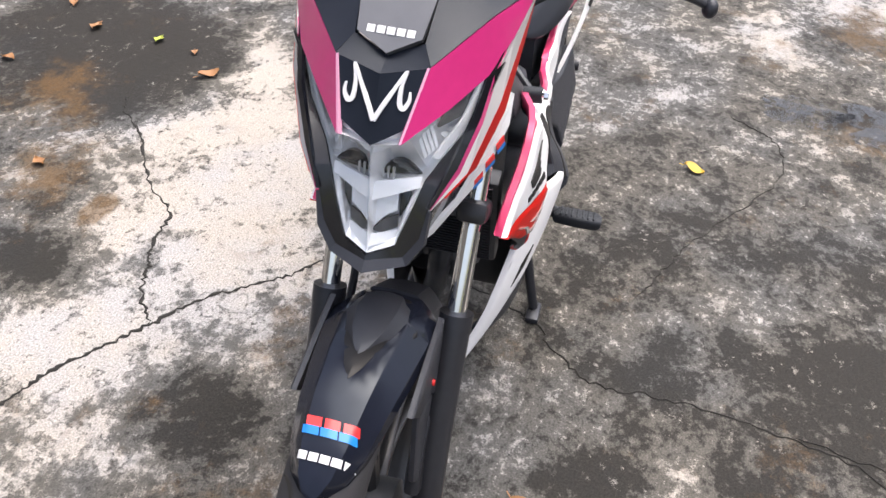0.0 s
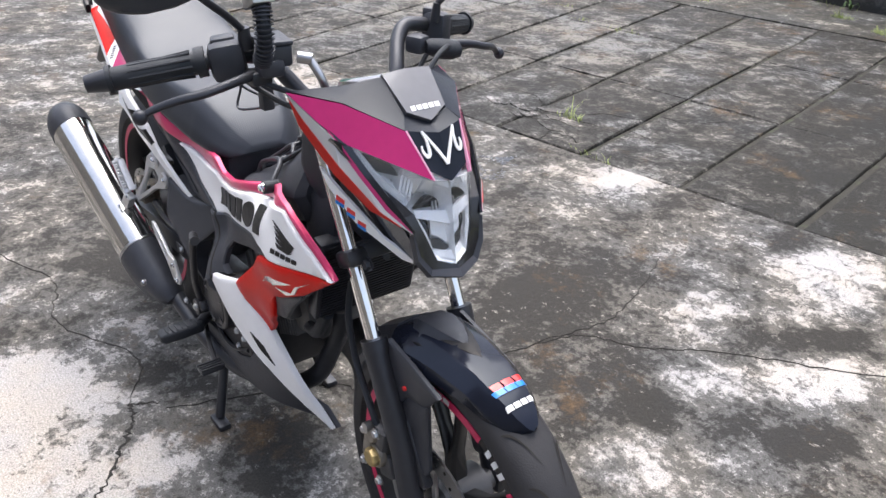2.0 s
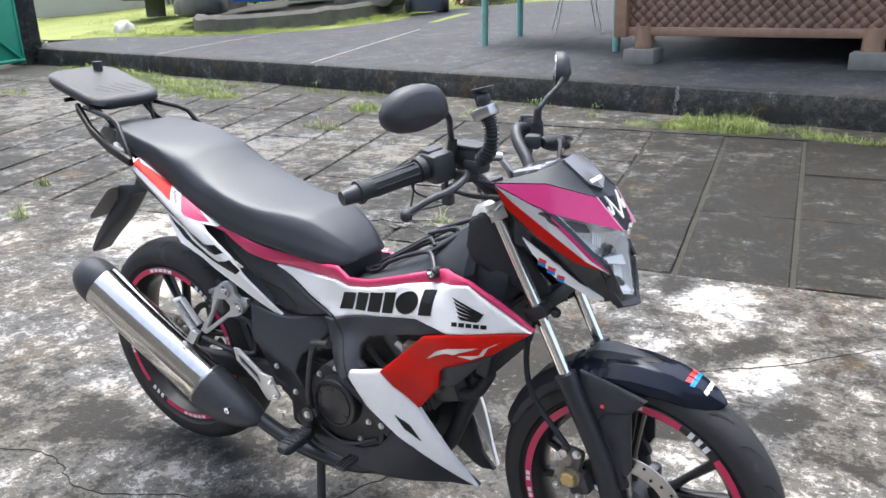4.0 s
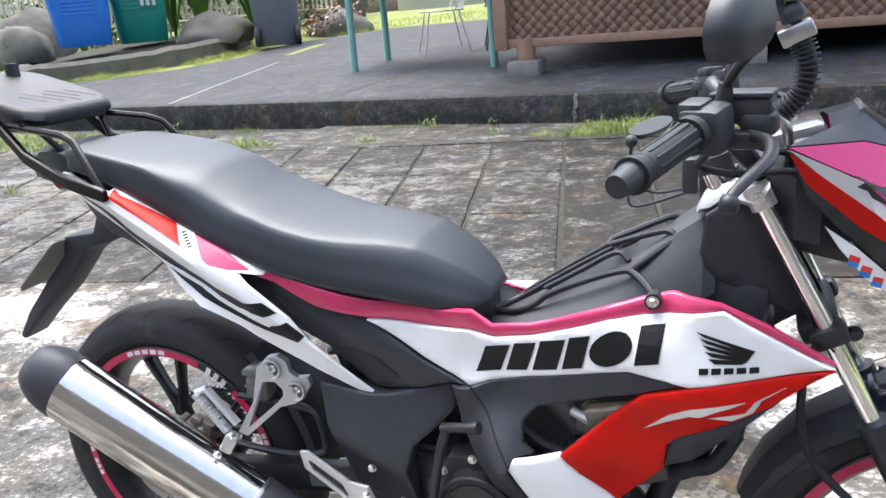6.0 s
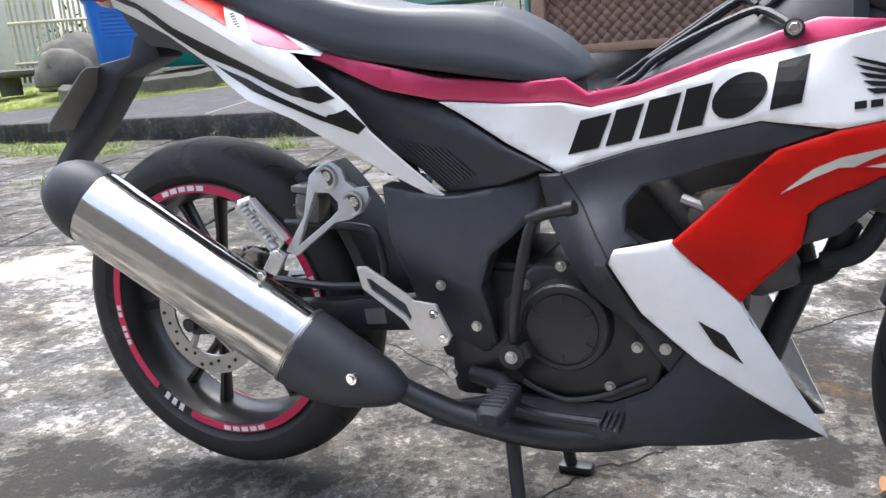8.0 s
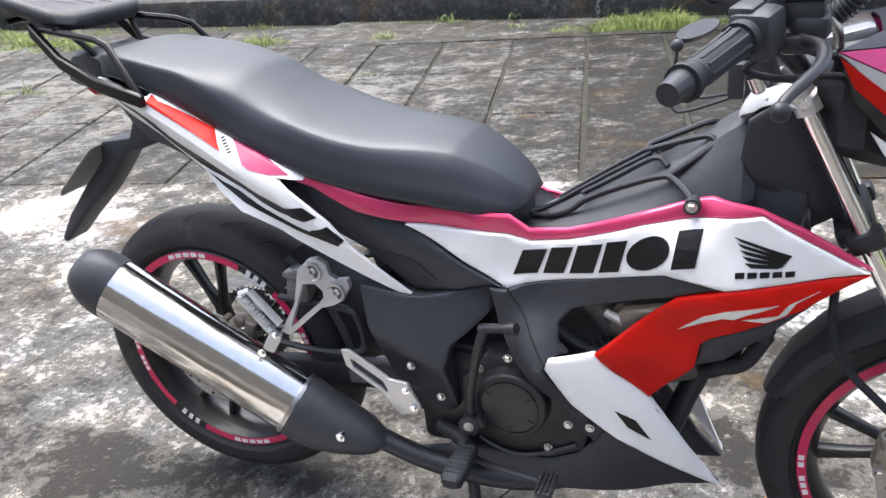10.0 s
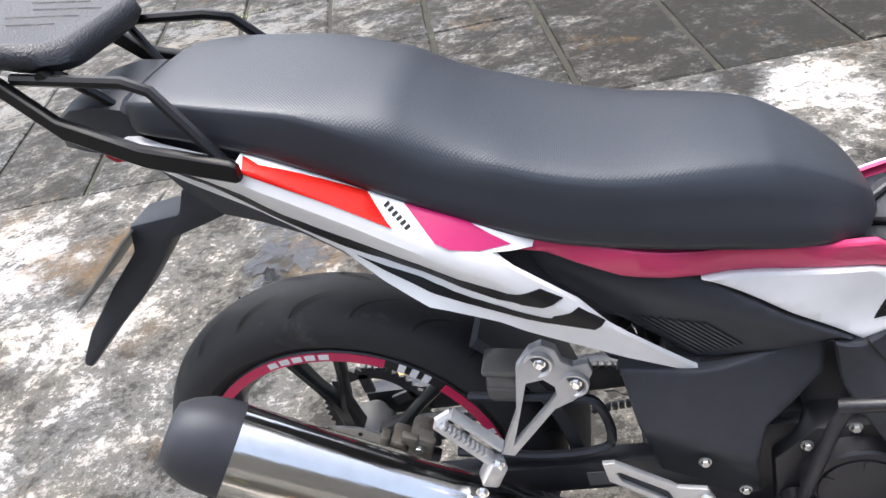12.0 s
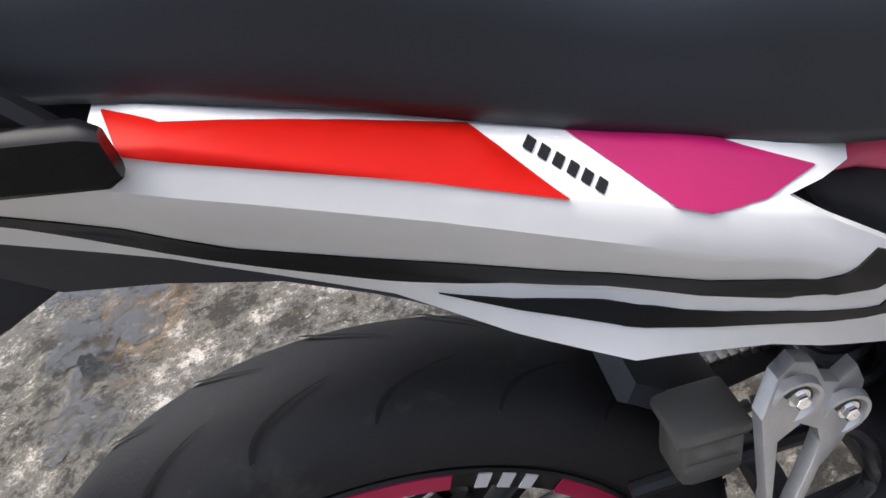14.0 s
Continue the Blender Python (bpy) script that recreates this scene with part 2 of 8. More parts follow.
def revolve(bm, profile, m, seg=64, closed=True, a0=0.0, a1=360.0):
    """A profile of (radius, along) turned about the axis y of m."""
    full = abs(a1 - a0) >= 360
    cnt = seg if full else seg + 1
    rings = []
    for k in range(cnt):
        a = radians(a0 + (a1 - a0) * k / seg)
        rings.append([bm.verts.new(m @ Vector((r * math.cos(a), y, r * math.sin(a)))) for r, y in profile])
    pc = len(profile)
    for k in range(seg):
        a, b = rings[k], rings[(k + 1) % cnt]
        for i in range(pc if closed else pc - 1):
            j = (i + 1) % pc
            bm.faces.new((a[i], a[j], b[j], b[i]))
    if not full and closed:
        bm.faces.new(rings[0]), bm.faces.new(rings[-1])
    return bm


def box(bm, c, size, m=None, bevel=0.003):
    t = bmesh.new()
    bmesh.ops.create_cube(t, size=1)
    for v in t.verts:
        v.co = Vector((v.co.x * size[0], v.co.y * size[1], v.co.z * size[2]))
    if bevel:
        bmesh.ops.bevel(t, geom=t.edges[:], offset=min(bevel, min(size) * 0.45), segments=2, affect="EDGES", profile=0.5)
    mm = Matrix.Translation(c) @ (m or Matrix())
    return join(bm, t, mm)


def join(bm, t, mm=None):
    idx = {}
    for v in t.verts:
        idx[v] = bm.verts.new(mm @ v.co if mm else v.co)
    for f in t.faces:
        bm.faces.new([idx[v] for v in f.verts])
    t.free()
    return bm


def prism(bm, outline, y0, y1, bevel=0.002, y0b=None, y1b=None):
    """An outline in x, z made solid from y0 to y1."""
    t = bmesh.new()
    lo = [t.verts.new((x, y0, z)) for x, z in outline]
    hi = [t.verts.new((x, y1, z)) for x, z in outline]
    k = len(lo)
    t.faces.new(lo), t.faces.new(hi)
    for i in range(k):
        t.faces.new((lo[i], lo[(i + 1) % k], hi[(i + 1) % k], hi[i]))
    bmesh.ops.recalc_face_normals(t, faces=t.faces)
    if bevel:
        bmesh.ops.bevel(t, geom=t.edges[:], offset=bevel, segments=2, affect="EDGES", profile=0.5, clamp_overlap=True)
    return join(bm, t)


def bolt(bm, p, r=0.008, d=0.006, s=-1):
    """A hexagon-headed bolt with a washer, facing along s * y."""
    m = Matrix.Translation(p)
    revolve(bm, [(0.0005, 0), (r * 1.35, 0), (r * 1.35, s * d * 0.3), (0.0005, s * d * 0.3)], m, 16)
    revolve(bm, [(0.0005, s * d * 0.3), (r, s * d * 0.3), (r, s * d * 0.85), (r * 0.85, s * d), (0.0005, s * d)], m, 6)
    return bm


def plate(outer, holes, y_of, thick, bevel=0.0012):
    """A flat cast plate with openings: outlines in x, z on the surface y_of, made solid towards the wheel."""
    bm = bmesh.new()
    for ring in [outer] + holes:
        vs = [bm.verts.new((x, 0, z)) for x, z in ring]
        for a, b in zip(vs, vs[1:] + vs[:1]):
            bm.edges.new((a, b))
    bmesh.ops.triangle_fill(bm, use_beauty=True, use_dissolve=False, edges=bm.edges[:])
    for v in bm.verts:
        v.co.y = y_of(v.co.x, v.co.z)
    ret = bmesh.ops.extrude_face_region(bm, geom=bm.faces[:])
    for e in ret["geom"]:
        if isinstance(e, bmesh.types.BMVert):
            e.co.y += thick
    if bevel:
        sharp = [e for e in bm.edges if len(e.link_faces) == 2 and e.calc_face_angle(0) > 0.9]
        bmesh.ops.bevel(bm, geom=sharp, offset=bevel, segments=2, affect="EDGES", profile=0.5)
    return bm


# half-width of the bodywork at some stations of its side
SIDE = np.array([
    (-0.13, 0.905, 0.062), (-0.07, 0.895, 0.088), (0.047, 0.876, 0.112), (0.163, 0.828, 0.124), (0.19, 0.797, 0.154), (0.298, 0.763, 0.141), (0.323, 0.744, 0.12), (0.28, 0.745, 0.146), (0.12, 0.756, 0.126), (0.203, 0.696, 0.152), (0.345, 0.671, 0.133), (0.385, 0.64, 0.134), (0.476, 0.548, 0.11), (0.652, 0.599, 0.095), (0.644, 0.572, 0.112), (0.933, 0.654, 0.142), (0.973, 0.7, 0.134), (0.913, 0.732, 0.106), (1.134, 0.654, 0.124), (0.714, 0.471, 0.156), (0.475, 0.426, 0.144), (0.74, 0.348, 0.122), (0.781, 0.487, 0.135), (0.865, 0.41, 0.108), (0.926, 0.49, 0.126), (0.963, 0.62, 0.15), (0.965, 0.21, 0.045), (0.55, 0.68, 0.1), (0.816, 0.39, 0.13)])


def half_width(x, z):
    w = 1 / ((x - SIDE[:, 0]) ** 2 + (z - SIDE[:, 1]) ** 2 + 0.0006) ** 1.5
    return float((w * SIDE[:, 2]).sum() / w.sum())


def panel(outline, off=0.0, thick=0.006, s=-1, edge=0.003, grid=0.03, ridges=(), y_of=None):
    """A body panel: an outline in x, z laid on the bodywork's side, with rolled edges. ridges: x0, z0, x1, z1, height, width."""
    bm = bmesh.new()
    bm.faces.new([bm.verts.new((x, 0, z)) for x, z in outline])
    for ax, no in ((0, (1, 0, 0)), (1, (0, 0, 1))):
        lo, hi = min(p[ax] for p in outline), max(p[ax] for p in outline)
        c = (math.floor(lo / grid) + 1) * grid
        while c < hi - 1e-5:
            co = (c, 0, 0) if ax == 0 else (0, 0, c)
            bmesh.ops.bisect_plane(bm, geom=bm.verts[:] + bm.edges[:] + bm.faces[:], plane_co=co, plane_no=no)
            c += grid
    for v in bm.verts:
        x, z = v.co.x, v.co.z
        h = y_of(x, z) if y_of else half_width(x, z)
        for x0, z0, x1, z1, hh, ww in ridges:
            d = Vector((x1 - x0, z1 - z0))
            p = Vector((x - x0, z - z0))
            u = max(0, min(1, p.dot(d) / d.length_squared))
            h += hh * max(0, 1 - (p - u * d).length / ww)
        v.co.y = s * (h + off)
    if edge:
        bmesh.ops.remove_doubles(bm, verts=bm.verts[:], dist=edge * 0.5)
    bmesh.ops.recalc_face_normals(bm, faces=bm.faces)
    if sum(f.normal.y * f.calc_area() for f in bm.faces) * s < 0:
        bmesh.ops.reverse_faces(bm, faces=bm.faces)
    if edge:
        bmesh.ops.inset_region(bm, faces=bm.faces[:], thickness=edge, depth=edge * 0.8, use_even_offset=False, use_boundary=True)
        for v in bm.verts:
            v.co.y -= s * edge * 0.8
    ret = bmesh.ops.extrude_face_region(bm, geom=bm.faces[:])
    for e in ret["geom"]:
        if isinstance(e, bmesh.types.BMVert):
            e.co.y -= s * thick
    return bm


def girth(h, z, s):
    """Half-width of the mask at a height: its left flank stands a little nearer the middle at the top."""
    return h - (1.25 * h * h * max(0.0, min(1.0, (z - 0.78) / 0.10)) if s > 0 else 0.0)


def patch(points, thick=0.005, s=-1):
    """A panel through corners x, half-width, z, filled with triangles and made solid inwards."""
    bm = bmesh.new()
    f = bm.faces.new([bm.verts.new((x, s * girth(h, z, s), z)) for x, h, z in points])
    bm.normal_update()
    n = f.normal.copy()
    mid = f.calc_center_median()
    if n.dot(mid - Vector((1.08, 0, 0.78))) < 0:
        n = -n
    bmesh.ops.triangulate(bm, faces=bm.faces[:], quad_method="BEAUTY", ngon_method="BEAUTY")
    ret = bmesh.ops.extrude_face_region(bm, geom=bm.faces[:])
    for e in ret["geom"]:
        if isinstance(e, bmesh.types.BMVert):
            e.co -= n * thick
    return bm


def steps(x, *table):
    return float(np.interp(x, table[0::2], table[1::2]))


def tail_lines(x):
    """Heights and half-widths of the tail's top edge, shoulder, crease, groove and lower wing at x."""
    crease = steps(x, -0.13, 0.893, 0.023, 0.862, 0.073, 0.838, 0.143, 0.802, 0.228, 0.754, 0.288, 0.720, 0.476, 0.556)
    zs = [steps(x, -0.13, 0.908, 0.046, 0.881, 0.112, 0.852, 0.173, 0.826, 0.289, 0.777, 0.33, 0.75, 0.476, 0.60),
          steps(x, -0.13, 0.900, 0.056, 0.869, 0.119, 0.834, 0.189, 0.796, 0.241, 0.769, 0.30, 0.735, 0.476, 0.565),
          crease,
          crease + steps(x, -0.13, -0.025, 0, -0.04, 0.11, -0.056, 0.18, -0.05, 0.33, -0.018, 0.476, -0.006),
          steps(x, -0.13, 0.84, 0.0, 0.795, 0.06, 0.772, 0.11, 0.745, 0.156, 0.722, 0.203, 0.690, 0.273, 0.652, 0.476, 0.540)]
    shoulder = steps(x, -0.13, 0.062, -0.05, 0.104, 0.05, 0.136, 0.188, 0.153, 0.241, 0.158, 0.30, 0.154, 0.35, 0.142, 0.476, 0.110)
    ys = [steps(x, -0.13, 0.058, -0.07, 0.084, 0.047, 0.106, 0.163, 0.114, 0.30, 0.122, 0.33, 0.122, 0.476, 0.102),
          shoulder, shoulder + 0.005,
          shoulder + 0.005 - steps(x, -0.13, 0.025, 0.11, 0.036, 0.2, 0.030, 0.28, 0.012, 0.32, 0.004, 0.476, 0.003),
          steps(x, -0.13, 0.04, 0.06, 0.095, 0.11, 0.107, 0.156, 0.132, 0.203, 0.150, 0.30, 0.143, 0.40, 0.126, 0.476, 0.106)]
    return zs, ys


def tail_sheet(outline, off, thick, s):
    """A piece of the tail: an outline in x, z, cut along the creases, laid on the facets and made solid."""
    bm = bmesh.new()
    bm.faces.new([bm.verts.new((x, 0, z)) for x, z in outline])
    def cut(axis, values):
        for c in values:
            bmesh.ops.bisect_plane(bm, geom=bm.verts[:] + bm.edges[:] + bm.faces[:], plane_co=(c, 0, 0) if axis == 0 else (0, 0, c), plane_no=(1, 0, 0) if axis == 0 else (0, 0, 1))
    cut(0, [-0.14 + 0.02 * k for k in range(32)])
    for v in bm.verts:   # height to crease number
        zs, ys = tail_lines(v.co.x)
        v.co.z = float(np.interp(-v.co.z, [-zs[0] - 0.05] + [-z for z in zs] + [0.05 - zs[4]], [-1, 0, 1, 2, 3, 4, 5]))
    cut(2, [0.03, 0.5, 0.94, 1.06, 1.5, 1.9, 2.1, 2.5, 2.95, 3.05, 3.5])
    for v in bm.verts:
        zs, ys = tail_lines(v.co.x)
        k = v.co.z
        z = float(np.interp(k, [-1, 0, 1, 2, 3, 4, 5], [zs[0] + 0.05] + zs + [zs[4] - 0.05]))
        h = float(np.interp(k, [0, 1, 2, 3, 4], ys))
        v.co = Vector((v.co.x, s * (h + off), z))
    ret = bmesh.ops.extrude_face_region(bm, geom=bm.faces[:])
    for e in ret["geom"]:
        if isinstance(e, bmesh.types.BMVert):
            e.co.y -= s * thick
    return bm


def blade_width(x, z):
    """Half-width of the lower fairing blade, running in to its tip."""
    return 0.156 - 0.20 * (x - 0.714) - 0.9 * (x - 0.714) ** 2


def mid_width(x, z):
    """Half-width of the side cover: an upper facet leaning in, a lower one turning under."""
    d = z - (0.475 - 0.49 * (x - 0.43))
    return 0.146 - 0.30 * d if d > 0 else 0.146 + 0.36 * d


def band_width(x, z):
    """Half-width of the cover under the seat trim, creased along its length."""
    d = z - (0.679 - 0.417 * (x - 0.39))
    return 0.114 - 0.55 * d if d > 0 else 0.114 + 0.22 * d


# ---- the yard: ground, slab, paving, raised floor ----
class Nodes:
    """Small helper for node chains."""
    def __init__(self, name):
        self.m = bpy.data.materials.new(name)
        self.m.use_nodes = True
        self.n, self.l = self.m.node_tree.nodes, self.m.node_tree.links
        self.b = self.n["Principled BSDF"]
        self.tc = self.n.new("ShaderNodeNewGeometry").outputs["Position"]

    def put(self, socket, value):
        if isinstance(value, bpy.types.NodeSocket):
            self.l.new(value, socket)
        else:
            socket.default_value = value

    def noise(self, scale, detail=6, rough=0.6, vec=None, distort=0.0):
        t = self.n.new("ShaderNodeTexNoise")
        t.inputs["Scale"].default_value, t.inputs["Detail"].default_value, t.inputs["Roughness"].default_value = scale, detail, rough
        t.inputs["Distortion"].default_value = distort
        self.l.new(vec or self.tc, t.inputs["Vector"])
        return t.outputs[0]

    def math(self, op, a, b=0.0, clamp=False):
        t = self.n.new("ShaderNodeMath")
        t.operation, t.use_clamp = op, clamp
        self.put(t.inputs[0], a), self.put(t.inputs[1], b)
        return t.outputs[0]

    def step(self, v, lo, hi, to0=0.0, to1=1.0):
        t = self.n.new("ShaderNodeMapRange")
        t.interpolation_type = "SMOOTHSTEP"
        self.put(t.inputs["Value"], v)
        t.inputs["From Min"].default_value, t.inputs["From Max"].default_value = lo, hi
        t.inputs["To Min"].default_value, t.inputs["To Max"].default_value = to0, to1
        return t.outputs[0]

    def mix(self, a, b, f, mode="MIX"):
        t = self.n.new("ShaderNodeMix")
        t.data_type, t.blend_type = "RGBA", mode
        self.put(t.inputs["Factor"], f)
        self.put(t.inputs["A"], (*a, 1) if isinstance(a, tuple) else a)
        self.put(t.inputs["B"], (*b, 1) if isinstance(b, tuple) else b)
        return t.outputs["Result"]

    def bump(self, h, strength, dist):
        t = self.n.new("ShaderNodeBump")
        t.inputs["Strength"].default_value, t.inputs["Distance"].default_value = strength, dist
        self.l.new(h, t.inputs["Height"]), self.l.new(t.outputs[0], self.b.inputs["Normal"])

    def blob(self, x, y, rx, ry, turn=0.0):
        """1 at (x, y), falling to 0 at the rim of an ellipse."""
        mp = self.n.new("ShaderNodeMapping")
        mp.vector_type = "TEXTURE"
        mp.inputs["Location"].default_value = (x, y, 0)
        mp.inputs["Rotation"].default_value = (0, 0, radians(turn))
        mp.inputs["Scale"].default_value = (rx, ry, 1000)
        self.l.new(self.tc, mp.inputs["Vector"])
        ln = self.n.new("ShaderNodeVectorMath")
        ln.operation = "LENGTH"
        self.l.new(mp.outputs[0], ln.inputs[0])
        return self.step(ln.outputs["Value"], 0.25, 1.0, 1.0, 0.0)


# pale worn patches (+) and dark mossy stains (-) of the slab: x, y, radii, turn, amount
WORN = [
    (0.95, 1.18, 0.27, 0.16, 116, 0.35), (1.04, 1.74, 0.44, 0.25, 103, 0.42), (1.26, 1.12, 0.48, 0.16, 56, 0.37),
    (1.26, 0.60, 0.21, 0.15, 71, 0.33), (0.13, 1.80, 0.31, 0.17, 62, 0.36), (0.19, -0.43, 0.28, 0.17, 37, 0.38), 
    (0.62, -0.32, 0.13, 0.10, 22, 0.25), (0.43, 0.58, 0.17, 0.11, 121, 0.28), (-1.11, 0.87, 0.29, 0.18, 143, 0.28)]
WORN_TAIL = [
    (0.30, -0.74, 0.95, 0.46, 20, 0.40), (1.05, -0.72, 0.34, 0.26, 77, 0.36), (-0.33, -0.92, 0.27, 0.15, 26, 0.30),
    (-1.94, 1.18, 0.65, 0.30, 153, 0.34), (0.95, 0.49, 0.14, 0.10, 84, 0.30), 
    (-1.28, 0.74, 0.33, 0.15, 148, 0.30), (-1.63, 1.33, 0.48, 0.20, 141, 0.25)]
MOSSY = [
    (0.82, 1.87, 0.20, 0.12, 106, -0.45), (1.21, 1.35, 0.23, 0.11, 63, -0.35), (1.12, 0.74, 0.15, 0.12, 93, -0.40), (1.44, 0.97, 0.17, 0.09, 64, -0.35),
    (0.73, -0.09, 0.21, 0.16, 168, -0.50), (0.35, -0.16, 0.22, 0.12, 47, -0.30),
    (0.57, 1.13, 0.27, 0.21, 109, -0.22), (0.97, 0.32, 0.16, 0.07, 109, -0.45), (0.55, 0.80, 0.19, 0.09, 115, -0.35)]
MOSSY_TAIL = [
    (1.04, -0.45, 0.20, 0.16, 82, -0.50), (-0.25, -1.42, 0.68, 0.50, 59, -0.58), (0.74, -1.02, 0.19, 0.13, 63, -0.30),
    (-0.45, -0.11, 0.32, 0.15, 4, -0.25), (-0.01, -0.06, 0.34, 0.10, 14, -0.25), (-1.17, 0.94, 0.28, 0.14, 149, -0.40),
    (-0.63, 1.01, 0.20, 0.12, 135, -0.30), (0.66, 0.82, 1.00, 0.72, 10, -0.20)]
STAINS = WORN + WORN_TAIL + MOSSY + MOSSY_TAIL
# paving: shade on the right painted as broad dark blobs; paler left, small patches
TILESHADE_STAINS = [(1.8, 3.3, 2.6, 2.2, 10, -0.34), (1.0, 5.3, 2.2, 0.8, 0, -0.30), (-3.4, 3.2, 2.4, 1.4, 5, 0.26), (-7.5, 4.0, 3.4, 1.8, 5, 0.28), (-1.4, 3.6, 1.2, 0.9, 0, 0.16), (-0.9, 2.2, 0.5, 0.2, 0, 0.18), (-5.5, 4.6, 1.2, 0.6, 0, -0.15)]
# rusty brown growth: x, y, radii, turn, amount
RUST = [(0.22, -1.34, 0.50, 0.24, 25, 0.22), (0.54, -0.98, 0.10, 0.06, 0, 0.34), (-0.40, 0.95, 0.55, 0.35, 0, 0.09), (-1.35, 1.15, 0.45, 0.30, 0, 0.24), (0.80, -0.36, 0.2, 0.1, 0, 0.16)]


def concrete_material(name, stains, pale, mid, dark, bias=0.0, island=0.0, gain=1.0):
    """Weathered concrete: pale worn skin with ragged edges, grey body, dark moss."""
    k = Nodes(name)
    big, med = k.noise(0.9, 5, 0.6), k.noise(4.2, 9, 0.70, distort=0.35)
    scab, fine, grain = k.noise(15, 9, 0.74, distort=0.2), k.noise(55, 7, 0.72), k.noise(240, 4, 0.6)
    v = k.math("ADD", k.math("MULTIPLY", big, 0.5), k.math("MULTIPLY", med, 1.7))
    v = k.math("ADD", v, k.math("MULTIPLY", scab, 1.45))
    v = k.math("ADD", v, k.math("MULTIPLY", fine, 1.05))
    v = k.math("ADD", k.math("MULTIPLY", k.math("ADD", v, -2.35), gain), 1.135 + bias)
    for x, y, rx, ry, turn, amount in stains:
        v = k.math("ADD", v, k.math("MULTIPLY", k.blob(x, y, rx, ry, turn), amount))
    if island:
        oi = k.n.new("ShaderNodeObjectInfo")
        v = k.math("ADD", v, k.math("MULTIPLY", k.math("SUBTRACT", oi.outputs["Random"], 0.5), island))
    c = k.mix(dark, mid, k.step(v, 0.90, 1.14))
    c = k.mix(c, pale, k.step(v, 1.21, 1.38))
    # pale scabs in the dark, moss pits in the pale
    flecks = k.math("MULTIPLY", k.step(k.noise(34, 8, 0.76), 0.57, 0.63), k.step(k.noise(6, 4, 0.6), 0.45, 0.60))
    c = k.mix(c, pale, k.math("MULTIPLY", flecks, 0.55))
    pits = k.math("MULTIPLY", k.step(k.noise(22, 9, 0.80), 0.56, 0.62), k.step(k.noise(3.6, 4, 0.6), 0.42, 0.60))
    c = k.mix(c, dark, k.math("MULTIPLY", pits, 0.85))
    rust = k.math("ADD", k.noise(2.3, 6, 0.6), k.math("MULTIPLY", k.noise(60, 5), 0.25))
    for x, y, rx, ry, turn, amount in RUST if stains else ():
        rust = k.math("ADD", rust, k.math("MULTIPLY", k.blob(x, y, rx, ry, turn), amount))
    c = k.mix(c, (0.105, 0.062, 0.024), k.math("MULTIPLY", k.step(k.math("ADD", rust, k.math("MULTIPLY", k.noise(13, 7, 0.75), 0.6)), 1.00, 1.24), 0.70))
    tint = k.step(k.noise(1.7, 5, 0.65), 0.42, 0.62)
    c = k.mix(c, k.mix((1.03, 1.0, 0.95), (0.97, 1.0, 1.05), tint), 1.0, "MULTIPLY")
    specks = k.step(k.noise(85, 8, 0.8), 0.57, 0.63)
    c = k.mix(c, (0.032, 0.030, 0.026), k.math("MULTIPLY", specks, 0.85))
    c = k.mix(c, k.step(grain, 0.3, 0.7, 0.66, 1.34), 1.0, "MULTIPLY")
    k.l.new(c, k.b.inputs["Base Color"])
    k.put(k.b.inputs["Roughness"], k.step(v, 0.9, 1.5, 0.72, 0.95))
    k.b.inputs["Specular IOR Level"].default_value = 0.22
    k.bump(k.math("ADD", k.math("MULTIPLY", fine, 0.6), k.math("ADD", k.math("MULTIPLY", grain, 0.25), k.math("MULTIPLY", k.step(v, 1.28, 1.40), 0.5))), 0.8, 0.006)
    return k.m


SLAB = concrete_material("weathered_concrete", STAINS, (0.335, 0.320, 0.300), (0.088, 0.086, 0.079), (0.020, 0.019, 0.017))
TILE = concrete_material("paving_concrete", TILESHADE_STAINS, (0.180, 0.177, 0.166), (0.058, 0.057, 0.053), (0.013, 0.013, 0.011), -0.08, 0.16, 1.35)
KERB = concrete_material("dark_kerb_concrete", (), (0.14, 0.138, 0.13), (0.05, 0.051, 0.05), (0.022, 0.023, 0.023), -0.12)
FLOOR2 = concrete_material("raised_floor_concrete", (), (0.112, 0.115, 0.125), (0.058, 0.061, 0.069), (0.030, 0.032, 0.037), -0.05)
# dirt in cracks; also shade of holes, grooves and seams put into colour
CRACKSHADE = mat("crack_dirt_and_gap_shade", (0.012, 0.011, 0.009), 0.95, 0, 0, 0.3, 60)
DIRT = mat("dirt", (0.022, 0.021, 0.015), 0.95, 0, 0, 0.3, 20, 0.5, 200, ((0.035, 0.040, 0.022), 0.45, 7))
LAWN = mat("lawn_soil", (0.17, 0.20, 0.05), 0.95, 0, 0, 0.35, 14, 0.6, 120)
GRASS = mat("grass_blades", (0.25, 0.31, 0.085), 0.6, 0, 0, 0.35, 6)
LAWNGRASS = mat("lawn_grass", (0.30, 0.36, 0.08), 0.6, 0, 0, 0.35, 6)

PAVE = 8.5   # the paving's turn, degrees
PU, PV = Vector((math.cos(radians(PAVE)), math.sin(radians(PAVE)), 0)), Vector((-math.sin(radians(PAVE)), math.cos(radians(PAVE)), 0))


